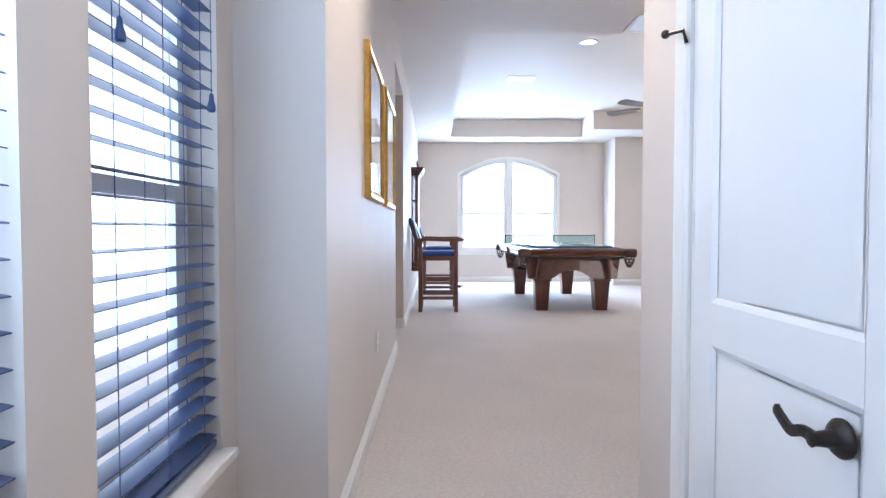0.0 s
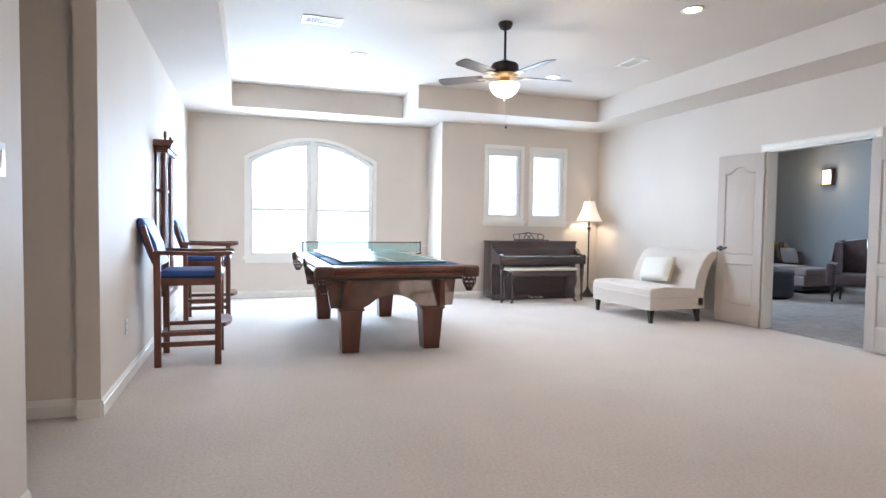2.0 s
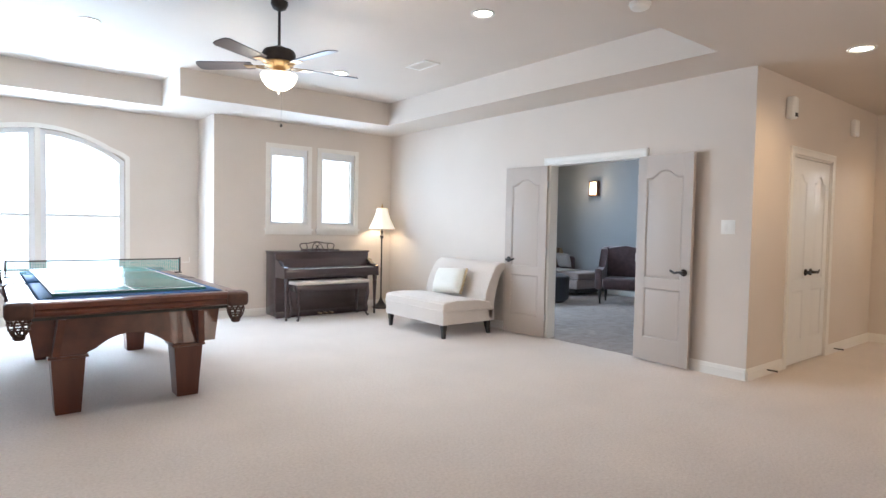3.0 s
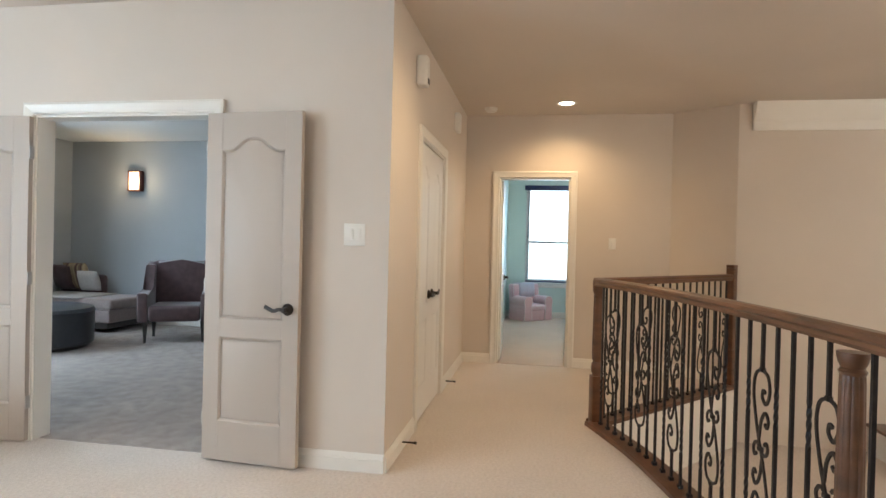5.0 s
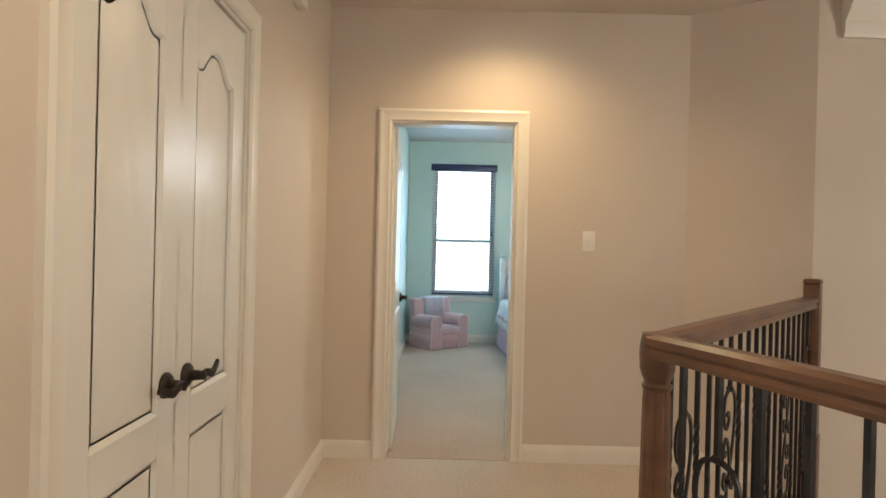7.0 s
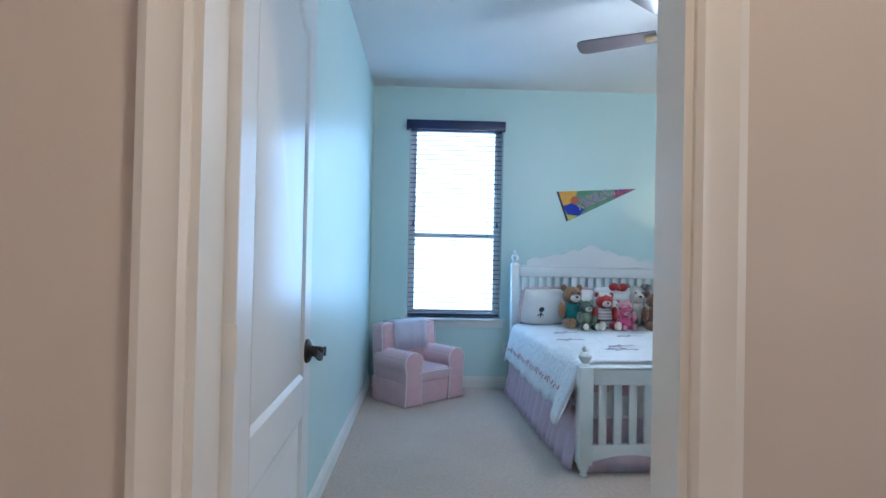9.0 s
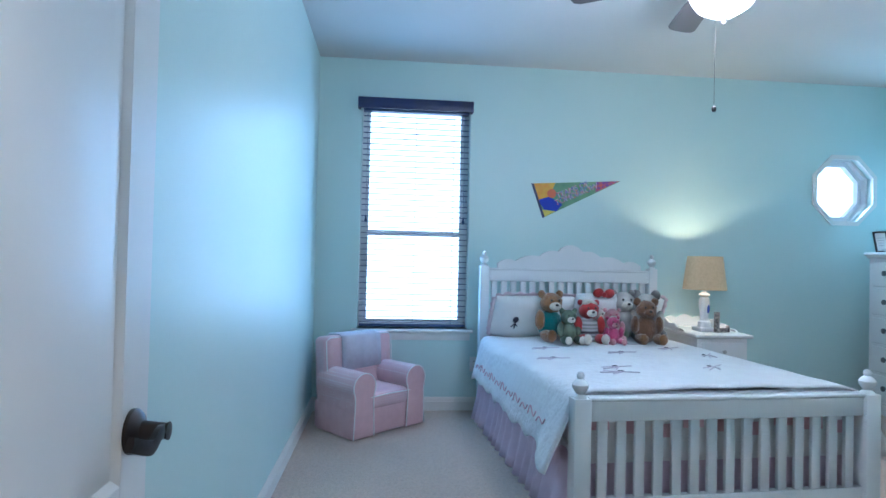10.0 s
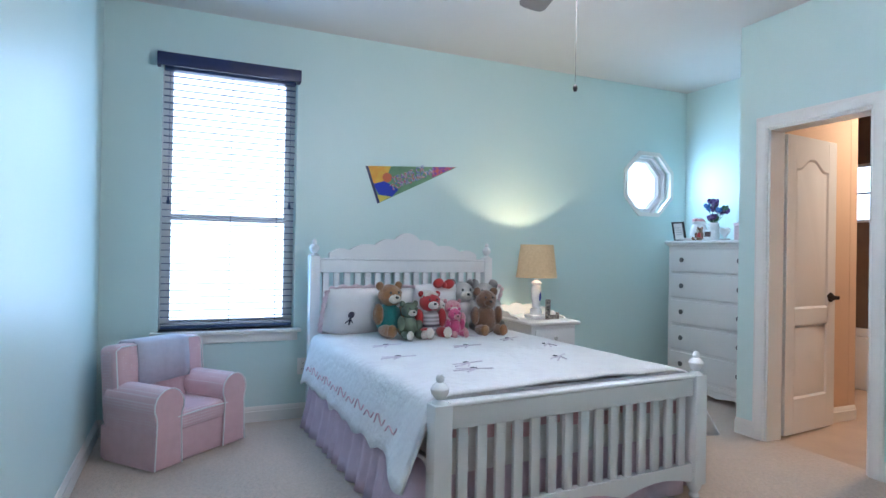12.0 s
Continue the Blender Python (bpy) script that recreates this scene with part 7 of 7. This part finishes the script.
for a in range(7):
    ball(bm, (0.03 * math.cos(a), 0.03 * math.sin(a), 0.17 + 0.012 * math.sin(a * 2.3)), 0.024, 0.024, 0.018, 10, 6, 0.3)
part("flowers", bm, SALMON_, pt, "pink silk blossoms")
tr = thing("trinket_dish", "low white oval trinket dish", "dish", pose(12.845, -0.13, TOP))
part("dish", lathe(BM(), [(0.05, 0), (0.075, 0.008), (0.082, 0.022), (0.076, 0.022), (0.06, 0.010)], 24, (0, 0, 0), (1.2, 0.6)), PORCELAIN, tr)
v = thing("flower_vase", "vase of dark purple and blue silk flowers", "vase", pose(12.70, -0.25, TOP))
part("vase", lathe(BM(), [(0.035, 0), (0.045, 0.03), (0.05, 0.08), (0.036, 0.13), (0.042, 0.15), (0.034, 0.14)], 20), PORCELAIN, v)
PURPLE_ = fur("purple_silk", (0.06, 0.02, 0.12), (0.10, 0.04, 0.18))
BLUE_ = fur("blue_silk", (0.04, 0.12, 0.45), (0.08, 0.25, 0.55))
LEAF_ = fur("silk_leaf", (0.03, 0.10, 0.05), (0.05, 0.15, 0.08))
rng = random.Random(7)
for i in range(16):
    a, h_ = rng.uniform(0, 6.28), rng.uniform(0.17, 0.36)
    r_ = rng.uniform(0.01, 0.09) * (1.2 - abs(h_ - 0.25) * 2)
    c_ = Vector((r_ * math.cos(a), r_ * math.sin(a) * 0.7, h_))
    bm = tube(BM(), [(0, 0, 0.12), tuple(c_ * 0.6 + Vector((0, 0, 0.05))), tuple(c_)], 0.002, 5)
    part("stem", bm, LEAF_, v)
    bm = BM()
    for k in range(6):
        b = k * math.pi / 3
        ball(bm, c_ + Vector((0.016 * math.cos(b), 0.012 * math.sin(b), 0.010 * math.sin(b * 2))), 0.017, 0.012, 0.016, 8, 6, 0.4)
    part("blossom", bm, (PURPLE_, BLUE_, PURPLE_, LEAF_)[i % 4] if h_ < 0.29 else PURPLE_, v)
o = plush("small brown teddy bear beside the vase", 0, 0, 0.12, (BROWN_, RED, CREAM_, BLACK_), sitting(1, 0, 2, 0))
o.matrix_world = pose(12.755, -0.15, TOP, 0, 0, 0)
tv = thing("picture_cube", "small white photo cube with a dark picture", "photo frame", pose(12.64, -0.13, TOP))
part("cube", box(BM(), -0.045, -0.02, 0, 0.045, 0.02, 0.085, 0.01), WHITEWOOD, tv)
part("picture", boxes((-0.03, 0.0205, 0.03, 0.03, 0.022, 0.072)), PLUM, tv)
hb = thing("heart_trophy", "white heart shaped trophy on a stand", "trophy", pose(12.50, -0.14, TOP))
hp = [(0.048 * math.sin(t_) ** 3, 0.066 + 0.003 * (13 * math.cos(t_) - 5 * math.cos(2 * t_) - 2 * math.cos(3 * t_) - math.cos(4 * t_))) for t_ in [math.pi * 2 * i / 28 for i in range(28)]]
part("heart", solid(BM(), hp, "y", -0.008, 0.008), PORCELAIN, hb)
part("stand", box(BM(), -0.035, -0.02, 0, 0.035, 0.02, 0.014, 0.004), NICKEL, hb)
bx = thing("keepsake_box", "pink keepsake box standing on the dresser", "box", pose(12.44, -0.28, TOP))
part("box", box(BM(), -0.07, -0.03, 0, 0.07, 0.03, 0.12, 0.006), PINKPALE, bx)
part("lid", box(BM(), -0.073, -0.033, 0.12, 0.073, 0.033, 0.145, 0.006), PINKPALE, bx)
f = thing("canvas_picture", "small cream canvas with a floral sprig", "picture", pose(12.36, -0.52, 1.88))
part("canvas", box(BM(), -0.12, 0.001, -0.16, 0.12, 0.022, 0.16, 0.003), mat("cream_canvas", (0.62, 0.58, 0.40), 0.9, second=(0.58, 0.54, 0.36), scale=12), f)
bm = tube(BM(), bez([(0.0, 0.025, -0.11), (0.015, 0.025, 0.0), (-0.01, 0.025, 0.09)], 5), 0.004, 5)
for i in range(6):
    ball(bm, (0.025 * (-1) ** i, 0.024, -0.07 + 0.03 * i), 0.022, 0.003, 0.012, 10, 6)
part("sprig", bm, LEAF_, f)

# ---- bathroom ----
b = thing("bathtub", "white alcove bathtub against tan tile", "bathtub", pose(12.095, -2.49, 0))
bm = BM()
box(bm, 0.0, 0.68, 0, 0.94, 0.74, 0.48, 0.02, 3)
box(bm, 0.0, 0.0, 0.0, 0.94, 0.05, 0.48, 0.01)
box(bm, 0.0, 0.05, 0.0, 0.05, 0.68, 0.48, 0.01)
box(bm, 0.89, 0.05, 0.0, 0.94, 0.68, 0.48, 0.01)
box(bm, 0.05, 0.05, 0.0, 0.89, 0.68, 0.12, 0.02)
part("tub", bm, PORCELAIN, b)
w = tagged(new("window_8"), "high frosted bathroom window with white frame", "window", "", "structure")
bm = BM()
loop_frame(bm, [(12.595, 1.55), (13.045, 1.55), (13.045, 2.15), (12.595, 2.15)], "y", -2.56, -2.52, 0.03)
part("window_frame", bm, VINYL, w)
part("muntin", boxes((12.625, -2.55, 1.84, 13.015, -2.53, 1.86)), BLACKWOOD, w)
pane("pane", [(12.625, 1.58), (13.015, 1.58), (13.015, 2.12), (12.625, 2.12)], "y", -2.545, w)
downlight(11.345, -0.9, H, 140, (1.0, 0.76, 0.48), 150)
